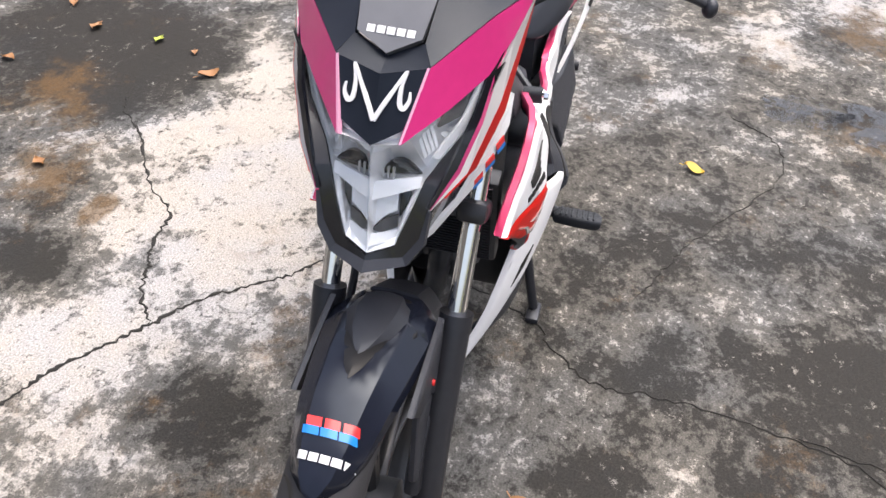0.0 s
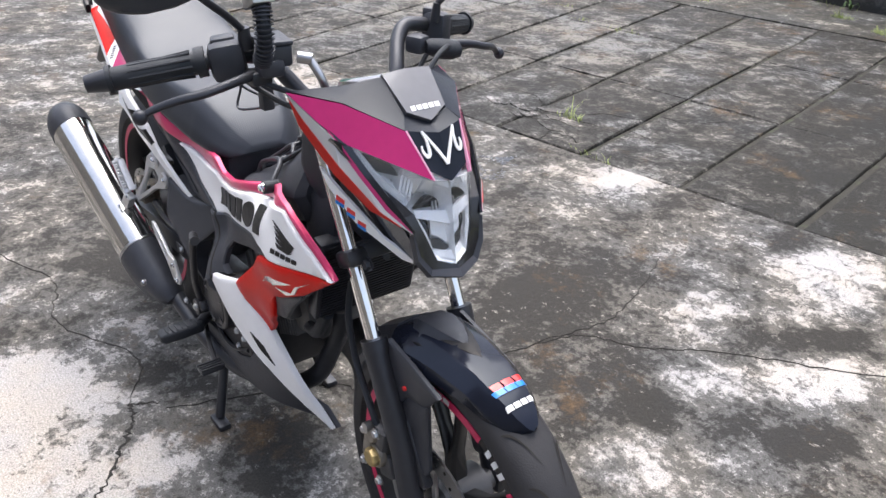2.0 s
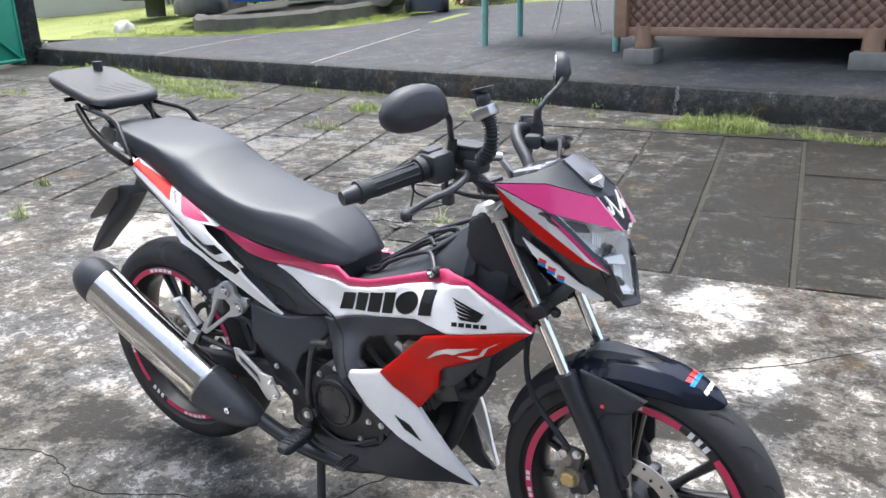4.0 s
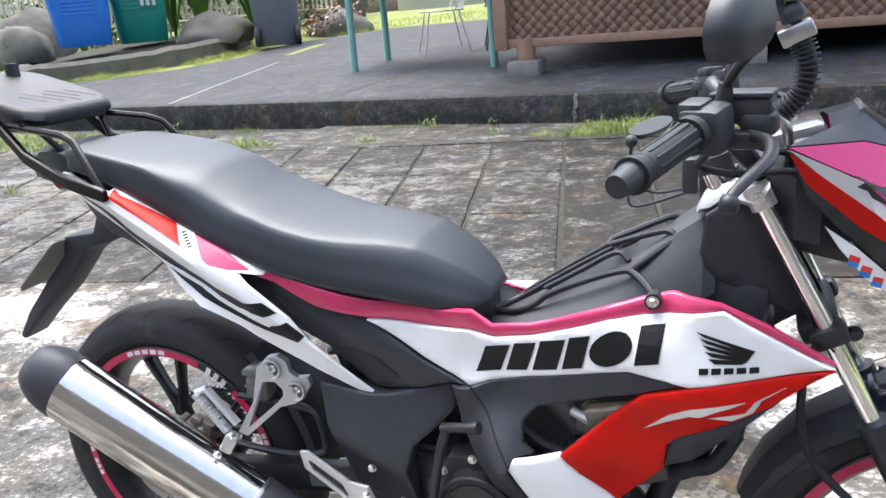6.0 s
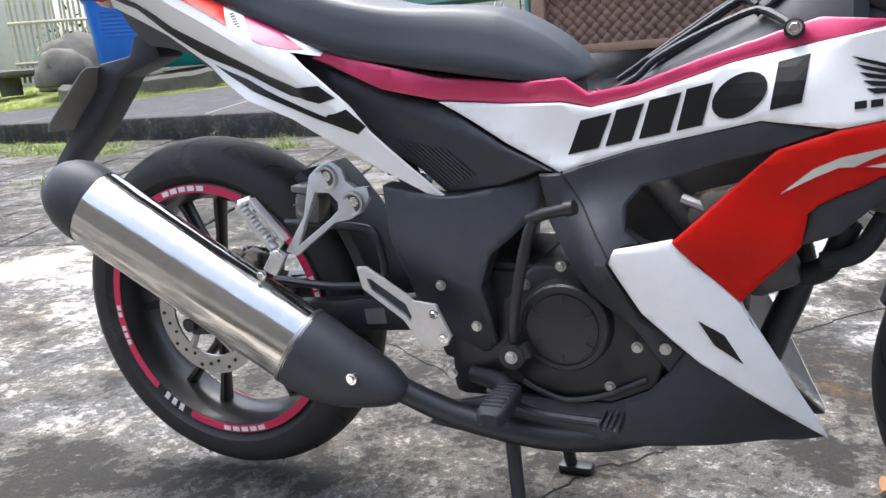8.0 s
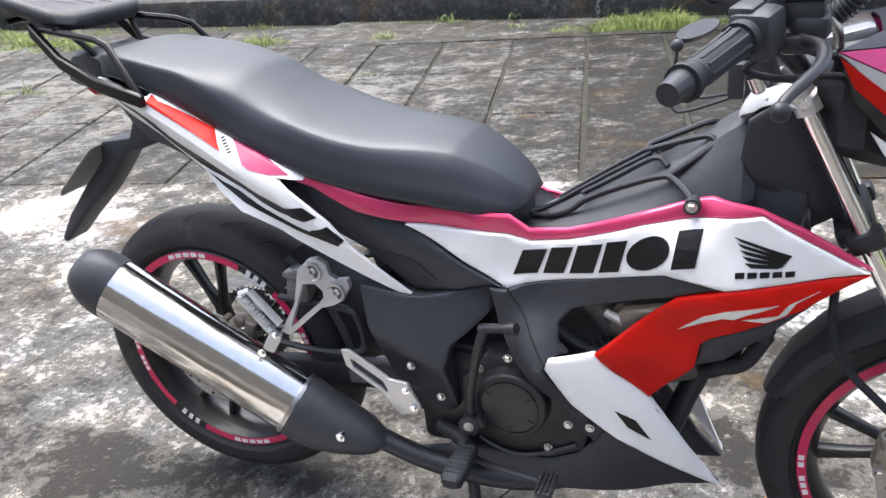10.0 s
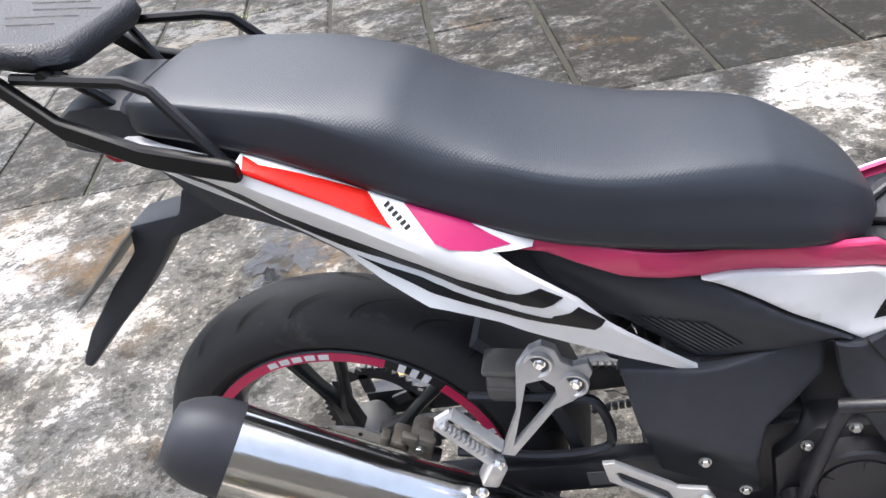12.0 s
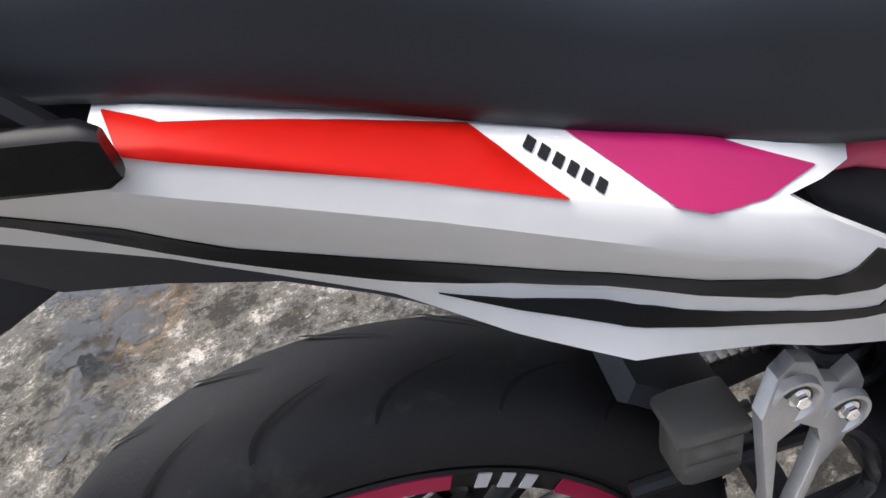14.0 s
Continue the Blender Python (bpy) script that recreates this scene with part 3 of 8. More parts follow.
def flat_box(name, corners, z0, z1, material, label, category, bevel=0.0):
    bm = bmesh.new()
    lo, hi = [bm.verts.new((x, y, z0)) for x, y in corners], [bm.verts.new((x, y, z1)) for x, y in corners]
    n = len(lo)
    bm.faces.new(lo), bm.faces.new(hi)
    for i in range(n):
        bm.faces.new((lo[i], lo[(i + 1) % n], hi[(i + 1) % n], hi[i]))
    bmesh.ops.recalc_face_normals(bm, faces=bm.faces)
    if bevel:
        bmesh.ops.bevel(bm, geom=[e for e in bm.edges if e.verts[0].co.z > z1 - 1e-4 and e.verts[1].co.z > z1 - 1e-4], offset=bevel, segments=3, affect="EDGES")
    return tagged(part(name, bm, material), label, category, kind="structure")


bm = bmesh.new()
bm.faces.new([bm.verts.new(p) for p in ((-400, -400, -0.04), (400, -400, -0.04), (400, 400, -0.04), (-400, 400, -0.04))])
tagged(part("ground", bm, LAWN), "bare soil and grass reaching to the horizon", "ground", kind="structure")

V0 = 1.845   # where the slab ends and the paving begins
edge_l, edge_r = PU * -16 + PV * V0, PU * 16 + PV * V0
slab = flat_box("floor", [(-17, -14), (16, -14), (edge_r.x, edge_r.y), (edge_l.x, edge_l.y)], -0.12, 0.0, SLAB,
                "weathered concrete yard slab with pale patches, moss stains and cracks", "concrete floor")


def crack(pts, width, seed):
    """A ragged dark crack lying along pts."""
    rnd = random.Random(seed)
    P = spline([(x, y, 0) for x, y in pts], 10 * len(pts))
    bm = bmesh.new()
    prev = None
    for i, p in enumerate(P):
        d = (P[min(i + 1, len(P) - 1)] - P[max(i - 1, 0)]).normalized()
        s = Vector((-d.y, d.x, 0))
        w = width * (0.25 + 0.9 * rnd.random() ** 1.5) * min(1, (i + 1) / 6, (len(P) - i) / 8)
        p = p + s * rnd.uniform(-0.006, 0.006)
        cur = [bm.verts.new(p + s * w * k + Vector((0, 0, z))) for k, z in ((-0.7, 0.0008), (0, 0.0026), (0.7, 0.0008))]
        if prev:
            for k in range(2):
                bm.faces.new((prev[k], prev[k + 1], cur[k + 1], cur[k]))
        prev = cur
    return part("crack", bm, CRACKSHADE, slab, "dirt-filled crack", smooth=0)


def wet_material():
    """A thin ragged film of water: dark, smooth, with dry islands."""
    k = Nodes("damp_film")
    k.b.inputs["Base Color"].default_value = (0.030, 0.032, 0.034, 1)
    k.b.inputs["Roughness"].default_value = 0.16
    k.b.inputs["Specular IOR Level"].default_value = 0.9
    v = k.math("ADD", k.math("MULTIPLY", k.noise(5, 7, 0.65), 0.6), k.math("MULTIPLY", k.noise(28, 7, 0.7), 0.4))
    k.put(k.b.inputs["Alpha"], k.step(v, 0.44, 0.54, 0.0, 0.72))
    return k.m

WET = wet_material()
for cx, cy, rx, ry, turn, seed in ((-0.60, 1.17, 0.26, 0.15, 100, 1), (-0.33, 1.34, 0.20, 0.13, 80, 2), (-0.60, 0.83, 0.14, 0.10, 90, 3)):
    bm = bmesh.new()
    ca, sa = math.cos(radians(turn)), math.sin(radians(turn))
    ring = []
    for k in range(64):
        a = 2 * math.pi * k / 64
        r = 1 + 0.45 * noise.noise((2.2 * math.cos(a), 2.2 * math.sin(a), seed)) + 0.2 * noise.noise((7 * math.cos(a), 7 * math.sin(a), seed))
        u, v = rx * r * math.cos(a), ry * r * math.sin(a)
        ring.append(bm.verts.new((cx + u * ca - v * sa, cy + u * sa + v * ca, 0.0032)))
    bm.faces.new(ring)
    part("damp_patch", bm, WET, slab, "thin glossy film of water", smooth=0)


crack([(1.20, -0.835), (1.134, -0.804), (1.041, -0.766), (0.945, -0.703), (0.862, -0.646), (0.77, -0.588), (0.690, -0.505), (0.617, -0.418), (0.53, -0.36), (0.449, -0.309), (0.39, -0.29), (0.42, -0.233)], 0.0095, 1)
crack([(0.862, -0.646), (0.774, -0.718), (0.695, -0.745), (0.617, -0.782), (0.496, -0.806), (0.394, -0.926), (0.229, -1.043), (0.109, -1.163), (0.023, -1.224)], 0.0075, 2)
crack([(0.45, -0.23), (0.581, 0.114), (0.673, 0.204), (0.741, 0.299), (0.738, 0.441), (0.758, 0.638), (0.81, 0.83), (0.95, 0.93), (1.10, 1.10), (1.35, 1.30), (1.65, 1.62)], 0.0055, 3)
crack([(0.758, 0.70), (0.80, 0.95), (0.72, 1.2), (0.60, 1.45)], 0.004, 4)
crack([(0.471, 0.360), (0.291, 0.440), (0.107, 0.546), (-0.176, 0.727), (-0.371, 0.723), (-0.49, 0.593)], 0.0035, 5)
crack([(0.39, -0.30), (0.2, -0.22), (-0.1, -0.35), (-0.35, -0.30), (-0.7, -0.42), (-1.1, -0.36)], 0.005, 6)

# raised floor behind, with its kerb
def kerb_y(x):
    return 6.05 - 0.09 * (x + 1)

FZ = 0.27
flat_box("raised_floor", [(-13.4, kerb_y(-13.4)), (9, kerb_y(9)), (9, kerb_y(9) + 0.2), (-13.4, kerb_y(-13.4) + 0.2)], -0.1, FZ - 0.03, FLOOR2,
                  "grey concrete raised floor with a dark mossy kerb face", "raised floor")
bm = bmesh.new()
xs = np.linspace(-13.4, 9, 120)
prev = None
for x in xs:
    wob = 0.012 * noise.noise((x * 1.7, 0, 0))
    cur = [bm.verts.new((x, kerb_y(x) + dy + wob, z)) for dy, z in ((-0.035, -0.1), (-0.03, 0.05), (-0.02, FZ - 0.045), (-0.004, FZ - 0.008), (0.03, FZ + 0.004), (0.16, FZ + 0.005), (0.16, -0.1))]
    if prev:
        for i in range(6):
            bm.faces.new((prev[i], prev[i + 1], cur[i + 1], cur[i]))
    prev = cur
kerb = tagged(part("kerb", bm, KERB), "dark mossy concrete kerb of the raised floor", "kerb", kind="structure")

# pale lime run down the kerb's face
LIME = mat("pale_lime_run", (0.30, 0.30, 0.29), 0.9, 0, 0, 0.35, 40, 0.3, 200, ((0.05, 0.05, 0.05), 0.6, 30))
rl = random.Random(5)
bm = bmesh.new()
prev = None
for i in range(15):
    z = 0.02 + (FZ - 0.02) * i / 14
    x, w = -0.467 + 0.008 * math.sin(i * 0.9) + 0.02 * (i / 14) ** 2, 0.012 + 0.012 * rl.random()
    cur = [bm.verts.new((x + d * w, kerb_y(x) - 0.046 + 0.03 * (i / 14) ** 2, z)) for d in (-1, 1)]
    if prev:
        bm.faces.new((prev[0], prev[1], cur[1], cur[0]))
    prev = cur
bmesh.ops.solidify(bm, geom=bm.faces[:], thickness=0.004)
part("lime_run", bm, LIME, kerb, "pale lime run down the kerb", smooth=0)

# sunken bed between the paving's joints
p4 = [PU * a + PV * b for a, b in ((-16, V0 - 0.05), (16, V0 - 0.05), (16, 9), (-16, 9))]
flat_box("paving_bed", [(p.x, p.y) for p in p4], -0.12, -0.014, DIRT, "dark soil bed showing in the paving's joints", "soil bed")

# plain unseen wall added behind the walk, to darken near sides and reflections
UNSEENWALL = concrete_material("plain_grey_render", (), (0.20, 0.19, 0.18), (0.15, 0.145, 0.138), (0.10, 0.096, 0.09))
flat_box("unseen_wall_south", [(-17, -7.3), (16, -7.3), (16, -7.0), (-17, -7.0)], -0.1, 4.2, UNSEENWALL, "plain grey rendered wall, unseen, added to darken the bike's near side", "wall")
# ---- the motorcycle ----
bike = thing("motorcycle", "white, orange and magenta motorcycle parked on its centre stand", "motorcycle")
RH, FH = Vector((0.0, 0.0, 0.329)), Vector((1.305, 0.0, 0.288))   # hubs


def wheel(name, hub, R, hw, rim_hw, label):
    """A cast wheel with Y spokes, tyre with sipes, and taped rim."""
    m = Matrix.Translation(hub)
    bm = bmesh.new()
    rin = 0.222
    side = [(rin, rim_hw * 0.9), (rin + 0.012, rim_hw * 1.0), (rin + 0.25 * (R - rin), hw * 0.97), (rin + 0.5 * (R - rin), hw), (rin + 0.7 * (R - rin), hw * 0.9), (rin + 0.86 * (R - rin), hw * 0.68), (rin + 0.95 * (R - rin), hw * 0.4), (R, hw * 0.12)]
    prof = side + [(r, -y) for r, y in reversed(side)]
    revolve(bm, prof, m, 96)
    w = part(name, bm, RIM, bike, label)
    w.data.materials[0] = RUBBER
    # sipes of the tread: dark strips on the rubber, groove shade in their colour
    for k in range(22):
        for s in (-1, 1):
            bm = bmesh.new()
            a0 = 2 * math.pi * (k + (0.5 if s > 0 else 0)) / 22
            prev = None
            for i in range(9):
                u = i / 8
                y = hw * (0.22 + 0.62 * u)
                r = R - (R - rin) * (0.016 + 0.19 * u ** 2.0) + 0.0009
                a = a0 + 0.20 * u + 0.05 * math.sin(u * 3)
                wd = 0.0017 * math.sin(math.pi * min(1, 0.12 + u * 0.8)) / R
                cur = [bm.verts.new(hub + Vector(((r) * math.cos(a + q * wd * 2), s * y, r * math.sin(a + q * wd * 2)))) for q in (-1, 1)]
                if prev:
                    bm.faces.new((prev[0], prev[1], cur[1], cur[0]))
                prev = cur
            part("tread_groove", bm, CRACKSHADE, w, smooth=0)
    # rim
    bm = bmesh.new()
    revolve(bm, [(0.2285, rim_hw), (0.226, rim_hw + 0.002), (0.212, rim_hw + 0.001), (0.207, rim_hw * 0.82), (0.197, rim_hw * 0.5), (0.195, 0), (0.197, -rim_hw * 0.5), (0.207, -rim_hw * 0.82), (0.212, -rim_hw - 0.001), (0.226, -rim_hw - 0.002), (0.2285, -rim_hw)], m, 96)
    rim = part("rim", bm, RIM, w, "black cast rim with red tape")
    for s in (-1, 1):
        def arc(a0, a1, r0, r1, material, nm, lift=0.0012):
            b = bmesh.new()
            y = rim_hw + 0.0022
            revolve(b, [(r0, s * y), (r1, s * y), (r1, s * (y + lift)), (r0, s * (y + lift))], m, max(3, int((a1 - a0) / 4)), True, a0, a1)
            part(nm, b, material, w, smooth=0)
        for turn in (0, 180):
            for a0, a1 in ((66, 224), ):
                arc(a0 + turn, a1 + turn, 0.2125, 0.2265, TAPE, "tape")
            for k in range(3):
                arc(49.5 + k * 4.6 + turn, 52 + k * 4.6 + turn, 0.2125, 0.2265, WTAPE, "tape_tick")
            for k in range(5):   # a word as bars
                arc(85.5 + k * 5.0 + turn, 89.2 + k * 5.0 + turn, 0.2155, 0.2240, WTAPE, "word_bar", 0.0018)
            for k in (0, 1, 3, 4, 5):
                arc(179.5 + k * 3.5 + turn, 182.0 + k * 3.5 + turn, 0.2155, 0.2240, WTAPE, "word_bar", 0.0018)
    # spokes
    for k in range(5):
        bm = bmesh.new()
        a = radians(90 + 72 * k + 10)
        def P(r, da, y):
            return hub + Vector((r * math.cos(a + da), y, r * math.sin(a + da)))
        for sgn in (-1, 1):
            rings = []
            for r, da, hw2, th in ((0.035, 0.0, 0.014, 0.018), (0.085, sgn * 0.06, 0.0080, 0.014), (0.13, sgn * 0.16, 0.0062, 0.012), (0.203, sgn * 0.21, 0.0090, 0.015)):
                c = P(r, da, 0)
                tang = Vector((-math.sin(a + da), 0, math.cos(a + da)))
                rings.append([c + tang * hw2 * p + Vector((0, th * q, 0)) for p, q in ((-1, -0.6), (-0.5, -1), (0.5, -1), (1, -0.6), (1, 0.6), (0.5, 1), (-0.5, 1), (-1, 0.6))])
            loft(bm, rings)
        part("spoke", bm, RIM, w)
    bm = bmesh.new()
    revolve(bm, [(0.0005, -0.07), (0.018, -0.07), (0.018, -0.05), (0.04, -0.042), (0.042, 0.042), (0.018, 0.05), (0.018, 0.07), (0.0005, 0.07)], m, 32)
    part("hub", bm, CASE, w)
    bm = bmesh.new()
    y = rim_hw + 0.018
    rd = 0.118 if "front" in name else 0.105
    revolve(bm, [(rd - 0.032, -y - 0.002), (rd, -y - 0.002), (rd, -y + 0.002), (rd - 0.032, -y + 0.002)], m, 48)
    for k in range(5):
        a = 2 * math.pi * k / 5
        tube(bm, [hub + Vector((0.03 * math.cos(a), -y, 0.03 * math.sin(a))), hub + Vector(((rd - 0.03) * math.cos(a + 0.3), -y, (rd - 0.03) * math.sin(a + 0.3)))], 0.006, 6)
    disc = part("brake_disc", bm, STEEL, w, "steel brake disc with drilled holes")
    # holes are dark discs on the face, the shade inside painted
    for k in range(30):
        bm = bmesh.new()
        a, r = 2 * math.pi * k / 30, rd - 0.009 - 0.0068 * (k % 3)
        revolve(bm, [(0.0004, -y - 0.0034), (0.0032, -y - 0.0034), (0.0032, -y - 0.0022), (0.0004, -y - 0.0022)], Matrix.Translation(hub + Vector((r * math.cos(a), 0, r * math.sin(a)))), 8)
        part("drilled_hole", bm, CRACKSHADE, disc, smooth=0)
    return w


RIM = mat("black_rim", (0.016, 0.016, 0.017), 0.38, 0.2, 0.2, 0.12, 60)
rear = wheel("rear_wheel", RH, 0.300, 0.060, 0.050, "black tyre on a black rim with red tape")
wheel("front_wheel", FH, 0.288, 0.046, 0.036, "narrower black tyre on a black rim with red tape")

# sprocket and chain on the far side
bm = bmesh.new()
teeth = 42
prof = []
for k in range(teeth * 2):
    a = math.pi * k / teeth
    r = 0.088 if k % 2 else 0.081
    prof.append((r * math.cos(a), RH.z + r * math.sin(a)))
bm = plate(prof, [[(0.066 * math.cos(2 * math.pi * k / 40), RH.z + 0.066 * math.sin(2 * math.pi * k / 40)) for k in range(40)]], lambda x, z: 0.068, 0.006, 0)
for k in range(5):
    a = 2 * math.pi * k / 5 + 0.4
    box(bm, (0.055 * math.cos(a), 0.071, RH.z + 0.055 * math.sin(a)), (0.040, 0.006, 0.018), pose(0, 0, 0, 0, -math.degrees(a), 0), 0.001)
part("sprocket", bm, CASE, rear, "steel rear sprocket", smooth=0)
chain = part("chain", tube(bmesh.new(), [(0.0, 0.071, RH.z + 0.086), (0.46, 0.071, 0.385)], 0.003, 6), STEEL, bike, "steel drive chain")
for k in range(46):
    u = k / 45
    for z0, z1 in ((RH.z + 0.086, 0.385), (RH.z - 0.086, 0.325)):
        part("chain_link", box(bmesh.new(), (0.46 * u, 0.071, z0 + (z1 - z0) * u), (0.0085, 0.012, 0.009), None, 0.002), CASE, chain)

# seat
def seat_mesh():
    xs = [-0.098, -0.090, -0.066, -0.02, 0.05, 0.12, 0.175, 0.197, 0.215, 0.24, 0.28, 0.34, 0.42, 0.50, 0.545, 0.568, 0.612, 0.645, 0.664]
    top = [0.920, 0.938, 0.945, 0.942, 0.931, 0.919, 0.907, 0.899, 0.888, 0.873, 0.850, 0.825, 0.805, 0.797, 0.7895, 0.7815, 0.755, 0.727, 0.702]
    bot = [0.908, 0.905, 0.903, 0.896, 0.875, 0.845, 0.818, 0.807, 0.797, 0.785, 0.767, 0.743, 0.724, 0.709, 0.7005, 0.6965, 0.688, 0.683, 0.690]
    hwd = [0.062, 0.078, 0.094, 0.107, 0.117, 0.123, 0.1275, 0.129, 0.130, 0.131, 0.133, 0.133, 0.129, 0.122, 0.1165, 0.1125, 0.098, 0.078, 0.046]
    S = spline([(x, t, b) for x, t, b in zip(xs, top, bot)], 72)
    Hh = spline([(x, h, 0) for x, h in zip(xs, hwd)], 72)
    rings = []
    for p, q in zip(S, Hh):
        x, t, b, h = p.x, p.y, p.z, q.y
        d = t - b
        pillion = max(0, min(1, (0.27 - x) / 0.12))
        c = 0.935 * pillion + (1 - pillion) * (0.86 - 0.22 * max(0, min(1, (x - 0.40) / 0.25)))
        o = 1 - c
        # height of the crease where the top rolls over into the side
        f = min(0.87, (0.060 + 0.024 * max(0, min(1, (x - 0.24) / 0.12))) / d)
        half = [(c * r, 1 - (1 - f) * g) for r, g in ((0.0, 0.0), (0.33, 0.045), (0.62, 0.165), (0.825, 0.38), (0.928, 0.60), (0.978, 0.825), (1.0, 1.0))]
        half += [(c + r * o, f * g) for r, g in ((0.25, 0.90), (0.48, 0.68), (0.74, 0.40))] + [(1.0, 0.13), (0.985, 0.03), (0.93, 0.0)]
        ring = [(x, -u * h, b + v * d) for u, v in half] + [(x, u * h, b + v * d) for u, v in reversed(half[1:])]
        rings.append([Vector(r) for r in ring])
    return loft(bmesh.new(), rings)

part("seat", seat_mesh(), SEAT, bike, "long black textured vinyl seat", smooth=60)

# side panels, near and far
TAIL = [(-0.13, 0.904), (0.035, 0.874), (0.04, 0.88), (0.047, 0.878), (0.166, 0.825), (0.289, 0.77), (0.321, 0.749), (0.319, 0.744), (0.28, 0.753), (0.357, 0.676), (0.384, 0.639), (0.475, 0.544), (0.469, 0.539), (0.273, 0.661), (0.203, 0.691), (0.154, 0.719), (0.11, 0.746), (0.026, 0.795), (-0.05, 0.828), (-0.117, 0.852)]
STRIPE1 = [(-0.09, 0.872), (-0.018, 0.847), (0.055, 0.804), (0.13, 0.772), (0.213, 0.736), (0.29, 0.704), (0.322, 0.705), (0.343, 0.687), (0.322, 0.681), (0.276, 0.694), (0.183, 0.733), (0.11, 0.758), (0.026, 0.802), (-0.028, 0.84), (-0.1, 0.862)]
STRIPE2 = [(0.129, 0.745), (0.196, 0.72), (0.251, 0.695), (0.328, 0.662), (0.357, 0.671), (0.382, 0.646), (0.370, 0.636), (0.336, 0.651), (0.244, 0.689), (0.212, 0.702)]
MAG = [(0.321, 0.75), (0.485, 0.703), (0.594, 0.69), (0.649, 0.693), (0.68, 0.672), (0.741, 0.681), (0.816, 0.705), (0.909, 0.732), (0.939, 0.74), (0.998, 0.733), (1.053, 0.708), (1.136, 0.656), (1.111, 0.663), (1.002, 0.725), (0.924, 0.712), (0.851, 0.699), (0.741, 0.666), (0.683, 0.655), (0.646, 0.663), (0.565, 0.665), (0.482, 0.674), (0.404, 0.695), (0.304, 0.742)]
WMAIN = [(0.482, 0.672), (0.565, 0.664), (0.646, 0.662), (0.683, 0.654), (0.741, 0.665), (0.851, 0.698), (0.924, 0.711), (1.002, 0.725), (1.111, 0.662), (1.133, 0.653), (1.04, 0.636), (0.961, 0.622), (0.881, 0.633), (0.739, 0.603), (0.642, 0.574), (0.571, 0.614)]
ORANGE_P = [(0.899, 0.6), (0.961, 0.621), (1.04, 0.635), (1.133, 0.651), (1.077, 0.611), (1.06, 0.598), (0.933, 0.531), (0.926, 0.487), (0.861, 0.411), (0.783, 0.491)]
GREY_P = [(0.926, 0.487), (0.933, 0.531), (1.06, 0.598), (1.077, 0.611), (1.014, 0.551), (0.965, 0.501)]
WLOW = [(0.71, 0.469), (0.717, 0.485), (0.783, 0.494), (0.861, 0.409), (0.905, 0.329), (0.966, 0.211), (0.814, 0.335), (0.748, 0.403)]
BUNDER = [(0.642, 0.574), (0.739, 0.603), (0.881, 0.633), (0.961, 0.622), (0.899, 0.6), (0.831, 0.581), (0.748, 0.558), (0.727, 0.534), (0.728, 0.504), (0.742, 0.488), (0.716, 0.483), (0.709, 0.467), (0.742, 0.39), (0.797, 0.346), (0.776, 0.314), (0.735, 0.372), (0.684, 0.418), (0.625, 0.512), (0.614, 0.573)]
MID = [(0.474, 0.544), (0.50, 0.5445), (0.56, 0.5555), (0.613, 0.574), (0.607, 0.522), (0.573, 0.489), (0.545, 0.466), (0.534, 0.425), (0.540, 0.375), (0.543, 0.335), (0.527, 0.318), (0.474, 0.287), (0.43, 0.323), (0.419, 0.416), (0.397, 0.522), (0.389, 0.562)]
BAND = [(0.303, 0.734), (0.402, 0.695), (0.478, 0.669), (0.567, 0.6105), (0.634, 0.5755), (0.613, 0.576), (0.56, 0.5575), (0.50, 0.5465), (0.474, 0.546), (0.379, 0.636), (0.332, 0.682)]
STRUT = [(0.628, 0.578, 0.702, 0.462, 0.014, 0.034), (0.702, 0.462, 0.762, 0.345, 0.010, 0.034), (0.66, 0.585, 0.88, 0.62, 0.006, 0.03)]
UTAIL = [(-0.14, 0.895), (-0.117, 0.852), (-0.05, 0.828), (0.026, 0.795), (0.11, 0.746), (0.154, 0.719), (0.116, 0.738), (0.064, 0.765), (0.013, 0.777), (-0.036, 0.784), (-0.078, 0.812)]
BELLY = [(0.797, 0.346), (0.813, 0.333), (0.966, 0.208), (0.93, 0.200), (0.80, 0.205), (0.68, 0.200), (0.50, 0.195), (0.43, 0.205), (0.46, 0.240), (0.55, 0.262), (0.62, 0.262), (0.70, 0.262), (0.75, 0.285), (0.776, 0.314)]

